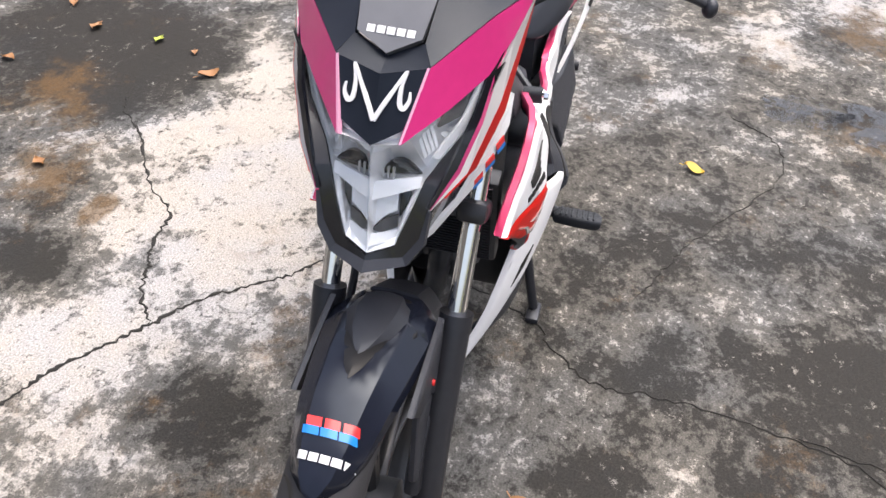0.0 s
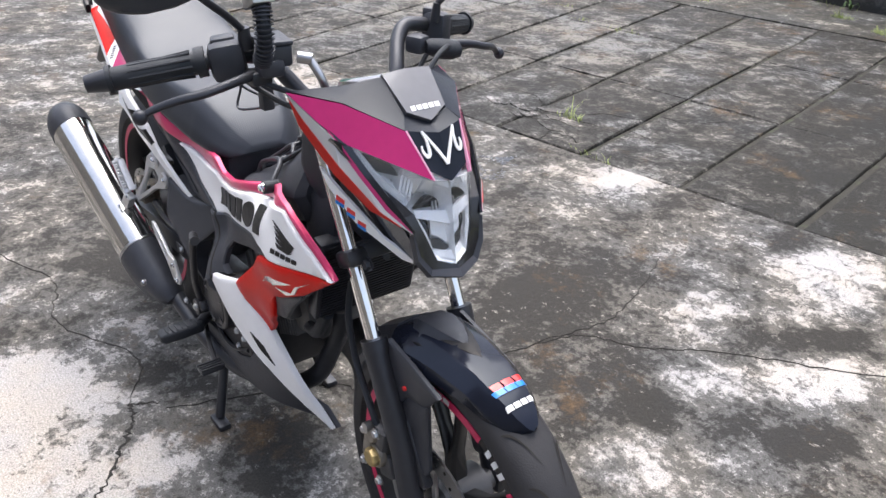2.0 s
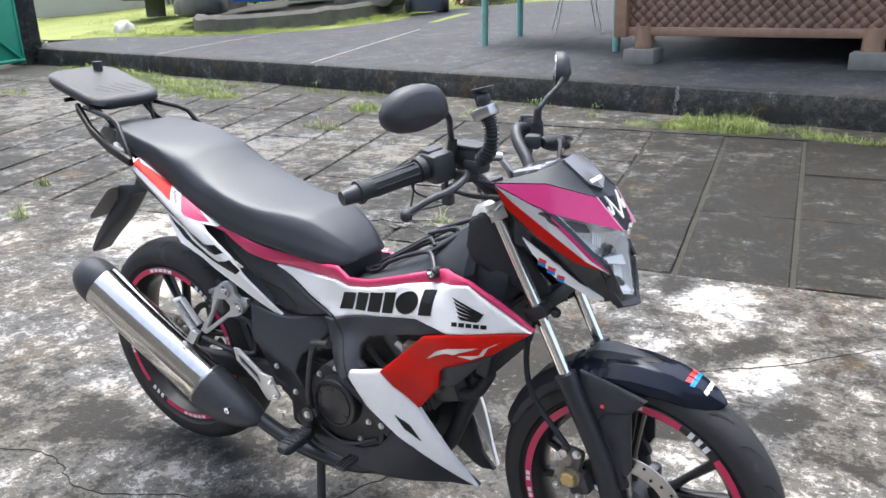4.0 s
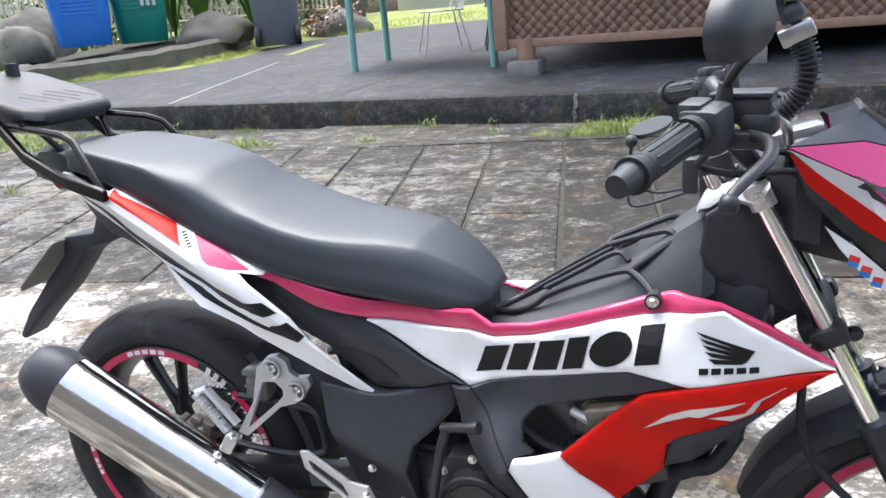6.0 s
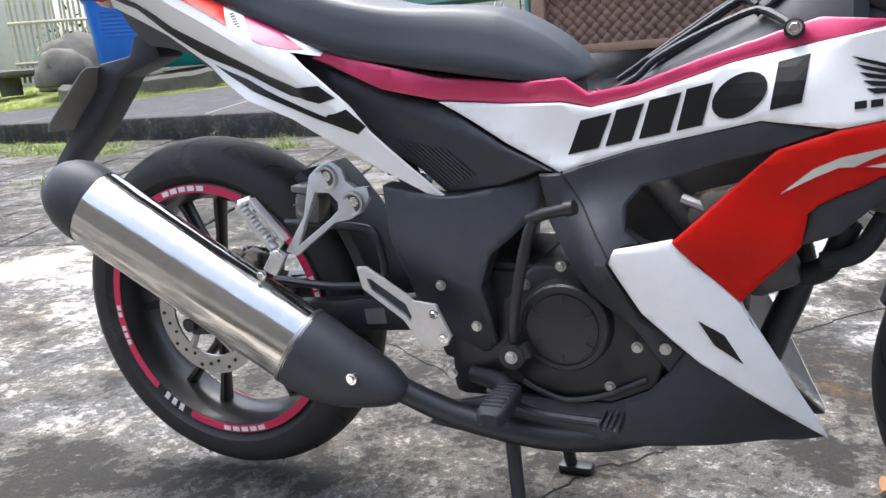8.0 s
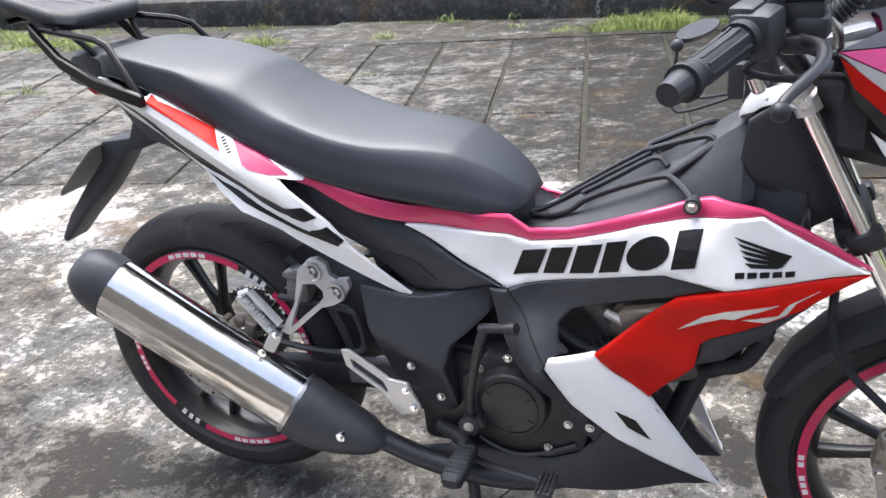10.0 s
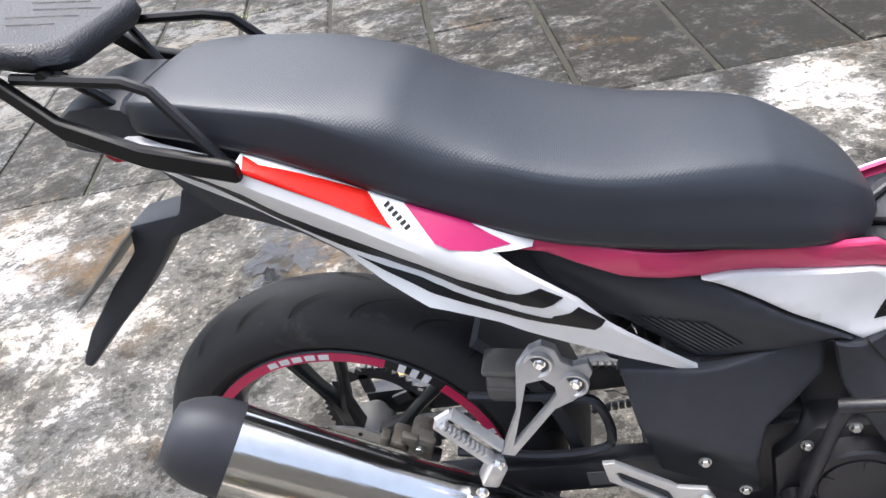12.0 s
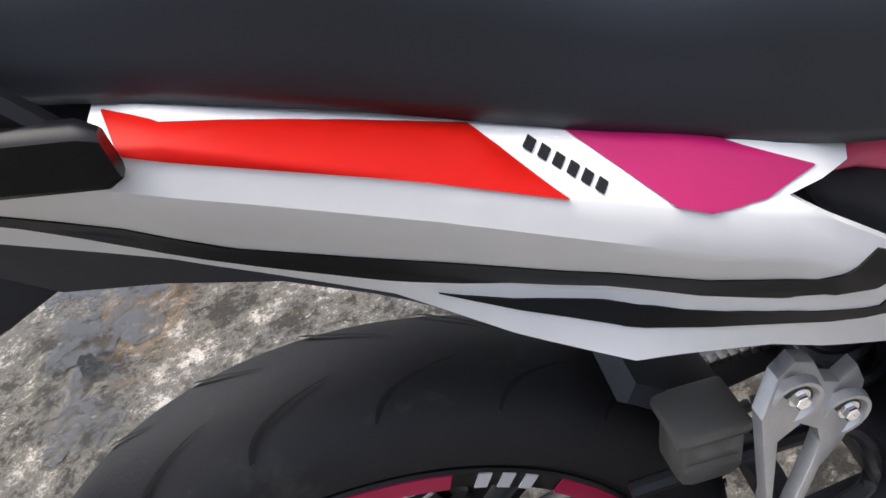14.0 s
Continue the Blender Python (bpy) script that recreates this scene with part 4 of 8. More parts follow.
for s in (-1, 1):
    t = part("tail_panel", tail_sheet(TAIL, 0.0, 0.008, s), WHITE, bike, "glossy white faceted tail panel", smooth=35)
    part("stripe", tail_sheet(STRIPE1, 0.0012, 0.002, s), DECALK, t)
    part("stripe", tail_sheet(STRIPE2, 0.0012, 0.002, s), DECALK, t)
    part("orange_patch", tail_sheet([(0.0425, 0.8776), (0.163, 0.8252), (0.188, 0.796), (0.14, 0.822), (0.118, 0.833), (0.0465, 0.8675)], 0.0012, 0.002, s), ORANGE, t, "orange-red patch")
    part("magenta_patch", tail_sheet([(0.196, 0.8118), (0.252, 0.7860), (0.299, 0.754), (0.269, 0.758), (0.241, 0.768), (0.228, 0.776)], 0.0012, 0.002, s), MAGENTA, t, "magenta patch")
    for k in range(6):   # small word as bars
        x, z = 0.1795 + 0.0040 * k, 0.8125 - 0.0038 * k
        part("word_bar", tail_sheet([(x, z), (x + 0.0042, z + 0.0012), (x + 0.0063, z - 0.0010), (x + 0.0021, z - 0.0022)], 0.0014, 0.002, s), DECALK, t, smooth=0)
    part("magenta_trim", panel(MAG if s < 0 else [(x, z - 0.028 if 0.58 < x < 0.83 and k < 9 else z) for k, (x, z) in enumerate(MAG)], -0.002, 0.008, s, 0.0025, 0.03), CRIMSON, bike, "crimson magenta trim under the seat")
    wm = part("main_side_panel", panel(WMAIN, 0.003, 0.008, s, 0.003, 0.015), WHITE, bike, "glossy white side panel with black lettering blocks")
    # large word as slanted blocks
    word = [(0.652, 0.040), (0.701, 0.034), (0.744, 0.037), (0.789, 0.029), (0.827, 0.052), (0.890, 0.032)]
    for k, (x0, wd) in enumerate(word):
        base = 0.596 + (x0 - 0.652) * 0.205
        hgt = 0.043 + 0.008 * k / 5
        sl = 0.018 - 0.002 * k
        b0, b1 = base, base + wd * 0.205
        blk = [(x0, b0), (x0 + wd, b1), (x0 + wd + sl, b1 + hgt), (x0 + sl, b0 + hgt)]
        if k == 4:
            cx, cz = x0 + wd / 2 + sl / 2, (b0 + b1) / 2 + hgt / 2
            blk = [(cx + (wd / 2 + 0.003) * math.cos(a) + sl / 2 * math.sin(a), cz + hgt / 2 * math.sin(a) + 0.1 * wd * math.cos(a)) for a in (2 * math.pi * i / 20 for i in range(20))]
        part("letter_block", panel(blk, 0.0046, 0.002, s, 0, 0.015), DECALK, wm, smooth=0)
    # emblem: five feather blades
    for k in range(5):
        x0, z0 = 0.970 + 0.0035 * k, 0.697 - 0.0085 * k
        part("emblem_blade", panel([(x0, z0), (1.040 - 0.002 * k, 0.676 - 0.0035 * k), (1.036 - 0.003 * k, 0.672 - 0.0035 * k), (x0 + 0.008, z0 - 0.0058)], 0.0046, 0.002, s, 0, 0.015), DECALK, wm, smooth=0)
    for k in range(5):
        x0 = 0.973 + 0.0152 * k
        part("word_bar", panel([(x0, 0.6425 + 0.001 * k), (x0 + 0.0115, 0.6435 + 0.001 * k), (x0 + 0.0115, 0.651 + 0.001 * k), (x0, 0.650 + 0.001 * k)], 0.0046, 0.002, s, 0, 0.015), DECALK, wm, smooth=0)
    op = part("shroud_panel", panel(ORANGE_P, 0.004, 0.008, s, 0.003, 0.015, [(0.80, 0.50, 0.93, 0.50, 0.006, 0.05)]), ORANGE, bike, "orange-red shroud panel")
    rr = [(0.80, 0.50, 0.93, 0.50, 0.006, 0.05)]
    for o in ([(0.902, 0.549), (0.935, 0.579), (0.962, 0.592), (0.985, 0.597), (0.965, 0.583), (0.938, 0.570)], [(0.955, 0.581), (0.985, 0.597), (1.03, 0.606), (1.015, 0.599), (0.99, 0.589), (0.975, 0.581)], [(0.985, 0.581), (1.03, 0.590), (1.042, 0.607), (1.078, 0.627), (1.05, 0.609), (1.04, 0.592), (1.015, 0.579)]):
        part("model_mark", panel(o, 0.0056, 0.002, s, 0, 0.015, rr), SILVER, op, smooth=0)
    part("inner_liner", panel([(x + 0.012 * (0.95 - x), z + 0.02 * (0.55 - z)) for x, z in ORANGE_P], -0.0045, 0.003, s, 0, 0.015), PLASTIC, op, "black inner side of the shroud")
    part("shroud_vent", panel(GREY_P, 0.001, 0.008, s, 0.002, 0.03), PLASTIC, bike, "dark grey lower shroud insert")
    wl = part("lower_panel", panel(WLOW, 0.004, 0.008, s, 0.003, 0.015, [(0.74, 0.475, 0.93, 0.30, 0.006, 0.045)], blade_width), WHITE, bike, "white lower fairing blade")
    # slot: a dark sheet on the blade, the opening's shade as colour
    part("slot", panel([(0.814, 0.392), (0.843, 0.372), (0.865, 0.331), (0.832, 0.359)], 0.0056, 0.002, s, 0, 0.015, [(0.74, 0.475, 0.93, 0.30, 0.006, 0.045)], blade_width), CRACKSHADE, wl, smooth=0)
    part("frame_cover", panel(BUNDER, -0.003, 0.01, s, 0.003, 0.012, STRUT), PLASTIC, bike, "matte black frame cover with a raised strut", smooth=28)
    part("cover_seam", panel([(0.6435, 0.576), (0.6455, 0.577), (0.7135, 0.475), (0.7115, 0.474)], -0.0014, 0.004, s, 0, 0.012, STRUT), CRACKSHADE, bike, smooth=0)
    part("mid_cover", panel(MID, -0.004, 0.035, s, 0.003, 0.012, (), mid_width), PLASTIC, bike, "matte black faceted side cover", smooth=40)
    part("tail_underside", tail_sheet(UTAIL, -0.003, 0.01, s), PLASTIC, bike, "black plastic under the tail")
    part("belly_cowl", panel(BELLY, -0.004, 0.01, s, 0.002, 0.03), PLASTIC, bike, "black belly cowl")
    for k in range(9):   # ribs of the mid cover
        a, b = 0.030 + 0.008 * k, 0.128 + 0.0024 * k
        q = 0.008 + 0.0050 * k
        x0, z0 = 0.381 + 0.70 * q, 0.637 + 0.72 * q
        o = [(x0 + 0.72 * a, z0 - 0.70 * a), (x0 + 0.72 * a + 0.0024, z0 - 0.70 * a + 0.0024), (x0 + 0.72 * b + 0.0024, z0 - 0.70 * b + 0.0024), (x0 + 0.72 * b, z0 - 0.70 * b)]
        part("rib", panel(o, 0.0015, 0.006, s, 0, 0.03, (), band_width), PLASTIC, bike)
    part("upper_band", panel(BAND, -0.001, 0.012, s, 0.003, 0.012, (), band_width), PLASTIC, bike, "black creased cover under the seat trim", smooth=60)
    part("cover_seam", panel([(0.478, 0.5435), (0.50, 0.5435), (0.56, 0.5545), (0.613, 0.573), (0.642, 0.575), (0.642, 0.5775), (0.613, 0.5755), (0.56, 0.557), (0.50, 0.546), (0.478, 0.546)], -0.007, 0.004, s, 0, 0.012, (), lambda x, z: 0.5 * (mid_width(x, z) + band_width(x, z))), CRACKSHADE, bike, smooth=0)

# inner body filling between the panels
def core(sections, name, material, label=""):
    """Sections of x, half-width, bottom, top."""
    rings = []
    for x, h, b, t in sections:
        rings.append([Vector((x, -h, b + 0.15 * (t - b))), Vector((x, -h * 0.97, t - 0.1 * (t - b))), Vector((x, -h * 0.75, t)), Vector((x, h * 0.75, t)), Vector((x, h * 0.97, t - 0.1 * (t - b))), Vector((x, h, b + 0.15 * (t - b))), Vector((x, h * 0.7, b)), Vector((x, -h * 0.7, b))])
    return part(name, loft(bmesh.new(), rings), material, bike, label)

core([(-0.216, 0.028, 0.885, 0.900), (-0.205, 0.045, 0.880, 0.918), (-0.17, 0.060, 0.872, 0.938), (-0.13, 0.070, 0.866, 0.942), (-0.10, 0.075, 0.862, 0.936), (-0.085, 0.072, 0.862, 0.915)], "tail_cap", PLASTIC, "black plastic tail cap behind the seat")
core([(0.66, 0.045, 0.44, 0.56), (0.70, 0.056, 0.43, 0.575), (0.80, 0.056, 0.43, 0.585), (0.88, 0.045, 0.46, 0.60), (0.96, 0.035, 0.50, 0.62)], "airbox", CASE, "dark intake box above the engine")
core([(-0.12, 0.045, 0.885, 0.90), (0.0, 0.095, 0.81, 0.90), (0.12, 0.115, 0.755, 0.862), (0.20, 0.118, 0.70, 0.82), (0.30, 0.108, 0.66, 0.762), (0.42, 0.095, 0.58, 0.735), (0.56, 0.082, 0.57, 0.70), (0.64, 0.075, 0.59, 0.685)], "tail_core", PLASTIC)
# leg cover between seat and head
rings = []
for x, h, z, ht, zt in ((0.655, 0.050, 0.640, 0.020, 0.650), (0.70, 0.074, 0.655, 0.030, 0.666), (0.76, 0.084, 0.678, 0.034, 0.698), (0.84, 0.092, 0.704, 0.036, 0.741), (0.90, 0.098, 0.722, 0.038, 0.780), (0.945, 0.100, 0.733, 0.036, 0.812), (0.972, 0.098, 0.738, 0.030, 0.829), (0.988, 0.084, 0.744, 0.024, 0.832)):
    half = [(h - 0.02, z - 0.06), (h, z - 0.012), (h - 0.003, z), (ht + 0.45 * (h - ht), z + 0.62 * (zt - z)), (ht + 0.010, zt - 0.004), (ht, zt)]
    rings.append([Vector((x, -a, b)) for a, b in half] + [Vector((x, a, b)) for a, b in reversed(half)])
part("leg_cover", loft(bmesh.new(), rings), PLASTIC, bike, "black plastic centre cover with sloping facets", smooth=24)
for s in (-1, 1):
    ic = part("inner_cover", panel([(0.975, 0.836), (0.968, 0.785), (0.984, 0.752), (1.012, 0.736), (1.047, 0.716), (1.096, 0.690), (1.137, 0.664), (1.132, 0.690), (1.10, 0.75), (1.07, 0.81), (1.04, 0.848), (1.0, 0.852)], 0, 0.008, s, 0.003, 0.02, (), lambda x, z: 0.084 - 0.26 * (x - 0.97) - 0.9 * (x - 1.03) ** 2), PLASTIC, bike, "smooth black inner front cover", smooth=40)
    part("cover_bolt", bolt(bmesh.new(), (1.052, s * 0.0632, 0.772), 0.005, 0.004, s), MATTE, ic)
# small luggage frame over the leg cover
bm = bmesh.new()
for s in (-1, 1):
    tube(bm, [(0.660, s * 0.010, 0.657), (0.70, s * 0.036, 0.670), (0.732, s * 0.048, 0.686), (0.756, s * 0.054, 0.706), (0.80, s * 0.061, 0.728), (0.862, s * 0.070, 0.752), (0.882, s * 0.076, 0.752), (0.902, s * 0.096, 0.741), (0.911, s * 0.108, 0.733)], 0.0048, 8, 40)
    tube(bm, [(0.745, s * 0.030, 0.706), (0.80, s * 0.032, 0.738), (0.852, s * 0.036, 0.768), (0.872, s * 0.046, 0.760)], 0.0042, 8, 20)
    tube(bm, [(0.838, s * 0.014, 0.772), (0.88, s * 0.024, 0.788), (0.922, s * 0.036, 0.802), (0.934, s * 0.045, 0.794), (0.918, s * 0.053, 0.782), (0.872, s * 0.069, 0.750)], 0.0048, 8, 30)
    tube(bm, [(0.70, s * 0.012, 0.682), (0.78, s * 0.016, 0.732), (0.845, s * 0.018, 0.770)], 0.0036, 8, 14)
tube(bm, [(0.838, -0.016, 0.772), (0.838, 0.016, 0.772)], 0.0042, 8)
tube(bm, [(0.852, -0.036, 0.768), (0.852, 0.036, 0.768)], 0.0042, 8)
tube(bm, [(0.750, -0.052, 0.704), (0.750, 0.052, 0.704)], 0.0036, 8)
tube(bm, [(0.662, -0.014, 0.658), (0.655, 0, 0.656), (0.662, 0.014, 0.658)], 0.0048, 8, 9)
part("luggage_frame", bm, MATTE, bike, "black tubular luggage frame")
for s in (-1, 1):
    part("frame_bush", tube(bmesh.new(), [(0.913, s * 0.098, 0.728), (0.913, s * 0.124, 0.730)], 0.011, 14), GRIP, bike)
    part("frame_bolt", bolt(bmesh.new(), (0.913, s * 0.124, 0.731), 0.006, 0.008, s), CHROME, bike, "chrome bolt")

# muffler on the right
A, B = Vector((-0.070, -0.208, 0.553)), Vector((0.272, -0.170, 0.320))
ax = (B - A).normalized()
sd = ax.cross(Vector((0, 1, 0))).normalized()
lat = ax.cross(sd).normalized()
def oval(u, ra, rb, seg=40, dx=0.0, dz=0.0):
    c = A + (B - A) * u + Vector((dx, 0, dz))
    return [c + sd * ra * math.cos(a) + lat * rb * math.sin(a) for a in (2 * math.pi * k / seg for k in range(seg))]
muffler = part("muffler", loft(bmesh.new(), [oval(0.0, 0.061, 0.050), oval(0.02, 0.0625, 0.051), oval(0.98, 0.0625, 0.051), oval(1.0, 0.061, 0.050)]), MUFFLER, bike, "polished stainless muffler can", smooth=50)
part("end_cap", loft(bmesh.new(), [oval(0.025, 0.0635, 0.052), oval(-0.02, 0.0635, 0.052), oval(-0.07, 0.060, 0.050), oval(-0.12, 0.050, 0.043), oval(-0.155, 0.038, 0.034), oval(-0.16, 0.028, 0.026), oval(-0.13, 0.022, 0.020)]), PLASTIC, muffler, "black end cap", smooth=50)
part("front_cap", loft(bmesh.new(), [oval(0.955, 0.0645, 0.053), oval(1.0, 0.0650, 0.0535), oval(1.10, 0.0600, 0.052, 40, 0, 0.003), oval(1.20, 0.0510, 0.047, 40, 0, 0.012), oval(1.30, 0.0380, 0.040, 40, 0, 0.025), oval(1.37, 0.0240, 0.030, 40, 0, 0.033), oval(1.40, 0.0150, 0.020, 40, 0, 0.036)]), PLASTIC, muffler, "matte black heat shield cone", smooth=50)
part("can_seam", loft(bmesh.new(), [oval(0.935, 0.0636, 0.0522), oval(0.937, 0.0648, 0.0534), oval(0.950, 0.0648, 0.0534), oval(0.952, 0.0636, 0.0522)], False), STEEL, muffler)
bm = bmesh.new()
bolt(bm, (0.356, -0.206, 0.303), 0.0055, 0.005)
tube(bm, [(0.356, -0.17, 0.303), (0.356, -0.207, 0.303)], 0.0085, 14)
part("shield_bolt", bm, CHROME, muffler, "chrome bolt")
bm = bmesh.new()
tube(bm, [(0.36, -0.15, 0.285), (0.50, -0.135, 0.225), (0.65, -0.11, 0.20), (0.78, -0.06, 0.215), (0.87, -0.03, 0.275), (0.905, -0.01, 0.35), (0.93, 0.0, 0.42), (0.92, 0.0, 0.47)], 0.019, 12, 40)
part("exhaust_pipe", bm, MATTE, bike, "matte black exhaust pipe")

# passenger peg bracket: a cast plate with an open triangle and two bolt cups
def bracket_y(x, z):
    return -0.3543 + 0.3844 * x + 0.2088 * z

bracket = part("peg_bracket", plate([(0.2909, 0.5945), (0.3054, 0.5960), (0.3195, 0.585), (0.3251, 0.5665), (0.3371, 0.5565), (0.3536, 0.556), (0.3575, 0.541), (0.3443, 0.519), (0.3316, 0.5125), (0.3107, 0.5095), (0.2579, 0.4654), (0.2431, 0.4736), (0.2674, 0.5215), (0.2745, 0.5777)],
                              [[(0.2830, 0.5540), (0.3020, 0.5520), (0.3140, 0.5380), (0.3145, 0.5270), (0.3045, 0.5160), (0.2590, 0.4790)]], bracket_y, 0.012), ALLOY, bike, "cast aluminium passenger peg bracket", smooth=30)
for x, z in ((0.2985, 0.5735), (0.3350, 0.5345)):
    y = bracket_y(x, z)
    part("bolt_cup", revolve(bmesh.new(), [(0.0125, y - 0.001), (0.0150, y - 0.004), (0.0175, y - 0.004), (0.0190, y + 0.002), (0.0125, y + 0.002)], Matrix.Translation((x, 0, z)), 24), ALLOY, bracket)
    part("cup_floor", revolve(bmesh.new(), [(0.0004, y - 0.0008), (0.0128, y - 0.0008), (0.0128, y + 0.002), (0.0004, y + 0.002)], Matrix.Translation((x, 0, z)), 20), CASE, bracket)
    part("bracket_bolt", bolt(bmesh.new(), (x + 0.003, y - 0.0006, z + 0.003), 0.0052, 0.007), CHROME, bracket, "chrome bolt")
bm = bmesh.new()
box(bm, (0.2325, bracket_y(0.2325, 0.461) - 0.006, 0.461), (0.022, 0.024, 0.034), pose(0, 0, 0, 0, 32, 21), 0.004)
part("knuckle", bm, ALLOY, bracket, "cast knuckle holding the peg")
for x, z in ((0.219, 0.4458), (0.2415, 0.4747)):
    part("bracket_bolt", bolt(bmesh.new(), (x, bracket_y(x, z) - 0.016, z), 0.0058, 0.005), CHROME, bracket, "chrome bolt")
# folded passenger peg: two rails, one with teeth
peg0 = bmesh.new()
for (x0, z0), (x1, z1), w in (((0.1819, 0.5464), (0.232, 0.4798), 0.0052), ((0.199, 0.5521), (0.2472, 0.4912), 0.0032)):
    a, b = Vector((x0, bracket_y(x0, z0) - 0.006, z0)), Vector((x1, bracket_y(x1, z1) - 0.008, z1))
    d = (b - a).normalized()
    n = Vector((-d.z, 0, d.x))
    loft(peg0, [[p + n * w * q + Vector((0, r, 0)) for q, r in ((-1, -0.005), (-0.6, -0.008), (0.6, -0.008), (1, -0.005), (1, 0.007), (-1, 0.007))] for p in (a, b)])
tube(peg0, [(0.1819, bracket_y(0.1819, 0.5464) - 0.005, 0.5464), (0.199, bracket_y(0.199, 0.5521) - 0.005, 0.5521)], 0.006, 8)
peg1 = part("passenger_peg", peg0, ALLOY, bike, "folded aluminium passenger footpeg with teeth")
for k in range(10):
    u = 0.08 + 0.084 * k
    x, z = 0.1819 + (0.232 - 0.1819) * u, 0.5464 + (0.4798 - 0.5464) * u
    part("tooth", box(bmesh.new(), (x + 0.0055, bracket_y(x, z) - 0.011, z + 0.0042), (0.0075, 0.010, 0.0042), pose(0, 0, 0, 0, -37, 0), 0.001), ALLOY, peg1)
bm = bmesh.new()
box(bm, (0.252, -0.090, 0.526), (0.046, 0.040, 0.046), pose(0, 0, 0, 0, 8, 0), 0.010)
box(bm, (0.254, -0.090, 0.553), (0.051, 0.044, 0.011), pose(0, 0, 0, 0, 8, 0), 0.004)
box(bm, (0.250, -0.112, 0.530), (0.036, 0.003, 0.003), pose(0, 0, 0, 0, 8, 0), 0)
part("fluid_reservoir", bm, RESERVOIR, bike, "cloudy plastic brake fluid reservoir")
# rear caliper: two cast halves on a bracket, with bolts and a bleed nipple
bm = bmesh.new()
box(bm, (0.122, -0.092, 0.424), (0.034, 0.044, 0.058), pose(0, 0, 0, 0, 24, 0), 0.006)
box(bm, (0.116, -0.112, 0.452), (0.022, 0.012, 0.016), pose(0, 0, 0, 0, 24, 0), 0.003)
rcal = part("rear_caliper", bm, BRONZE, bike, "brownish cast rear brake caliper")
bm = bmesh.new()
box(bm, (0.088, -0.094, 0.417), (0.024, 0.038, 0.060), pose(0, 0, 0, 0, 24, 0), 0.005)
box(bm, (0.078, -0.100, 0.444), (0.012, 0.020, 0.018), pose(0, 0, 0, 0, 24, 0), 0.003)
part("caliper_half", bm, BRONZE, rcal)
bm = bmesh.new()
box(bm, (0.105, -0.085, 0.402), (0.075, 0.014, 0.022), pose(0, 0, 0, 0, 24, 0), 0.004)
part("caliper_bracket", bm, MATTE, rcal)
for x, z in ((0.126, 0.436), (0.114, 0.405), (0.090, 0.430)):
    part("caliper_bolt", bolt(bmesh.new(), (x, -0.1145, z), 0.0058, 0.006), STEEL, rcal, "steel bolt")
part("bleed_nipple", tube(bmesh.new(), [(0.146, -0.100, 0.430), (0.150, -0.100, 0.452)], 0.006, 10, 0, 0.004), GRIP, rcal, "rubber-capped bleed nipple")
bm = bmesh.new()
revolve(bm, [(0.314, -0.066), (0.320, -0.074), (0.334, -0.070), (0.336, 0.0), (0.334, 0.070), (0.320, 0.074), (0.314, 0.066), (0.318, 0.0)], Matrix.Translation(RH), 16, True, 2, 48)
part("inner_fender", bm, PLASTIC, bike, "black inner mudguard behind the seat frame")
# swingarm, hugger, shock
bm = bmesh.new()
for s in (-1, 1):
    box(bm, (0.235, s * 0.090, 0.352), (0.50, 0.030, 0.052), pose(0, 0, 0, 0, -5, 0), 0.006)
box(bm, (0.44, 0, 0.365), (0.07, 0.19, 0.06), None, 0.01)
tube(bm, [(0.0, -0.12, RH.z), (0.0, 0.12, RH.z)], 0.012, 12)
part("swingarm", bm, MATTE, bike, "black box-section swingarm")
bm = bmesh.new()
tube(bm, [(0.17, -0.098, 0.41), (0.28, -0.105, 0.405), (0.35, -0.105, 0.412), (0.37, -0.102, 0.43), (0.36, -0.098, 0.48), (0.33, -0.095, 0.495), (0.20, -0.09, 0.50)], 0.0065, 8, 30)
part("grab_stay", bm, MATTE, bike, "black bent tube stay")
bm = bmesh.new()
tube(bm, [(0.43, 0, 0.40), (0.34, 0, 0.65)], 0.018, 12)
coil = [Vector((0.43 - 0.09 * u, 0, 0.40 + 0.25 * u)) + Vector((0.026 * math.cos(2 * math.pi * 7 * u), 0.028 * math.sin(2 * math.pi * 7 * u), 0.0)) for u in (k / 110 for k in range(111))]
tube(bm, coil, 0.0055, 6)
part("shock_absorber", bm, MATTE, bike, "black coil shock absorber")
bm = bmesh.new()
box(bm, (0.35, -0.1075, 0.362), (0.034, 0.002, 0.024), pose(0, 0, 0, 0, -5, 0), 0)
part("sticker", bm, DECALG, bike, "small grey swingarm label")

def rounded_xz(hx, hz):
    """A rounded oblong of half-sizes hx, hz as offsets."""
    return [(hx * (abs(math.cos(a)) ** 0.5) * math.copysign(1, math.cos(a)), hz * (abs(math.sin(a)) ** 0.5) * math.copysign(1, math.sin(a))) for a in (2 * math.pi * (k + 0.5) / 16 for k in range(16))]


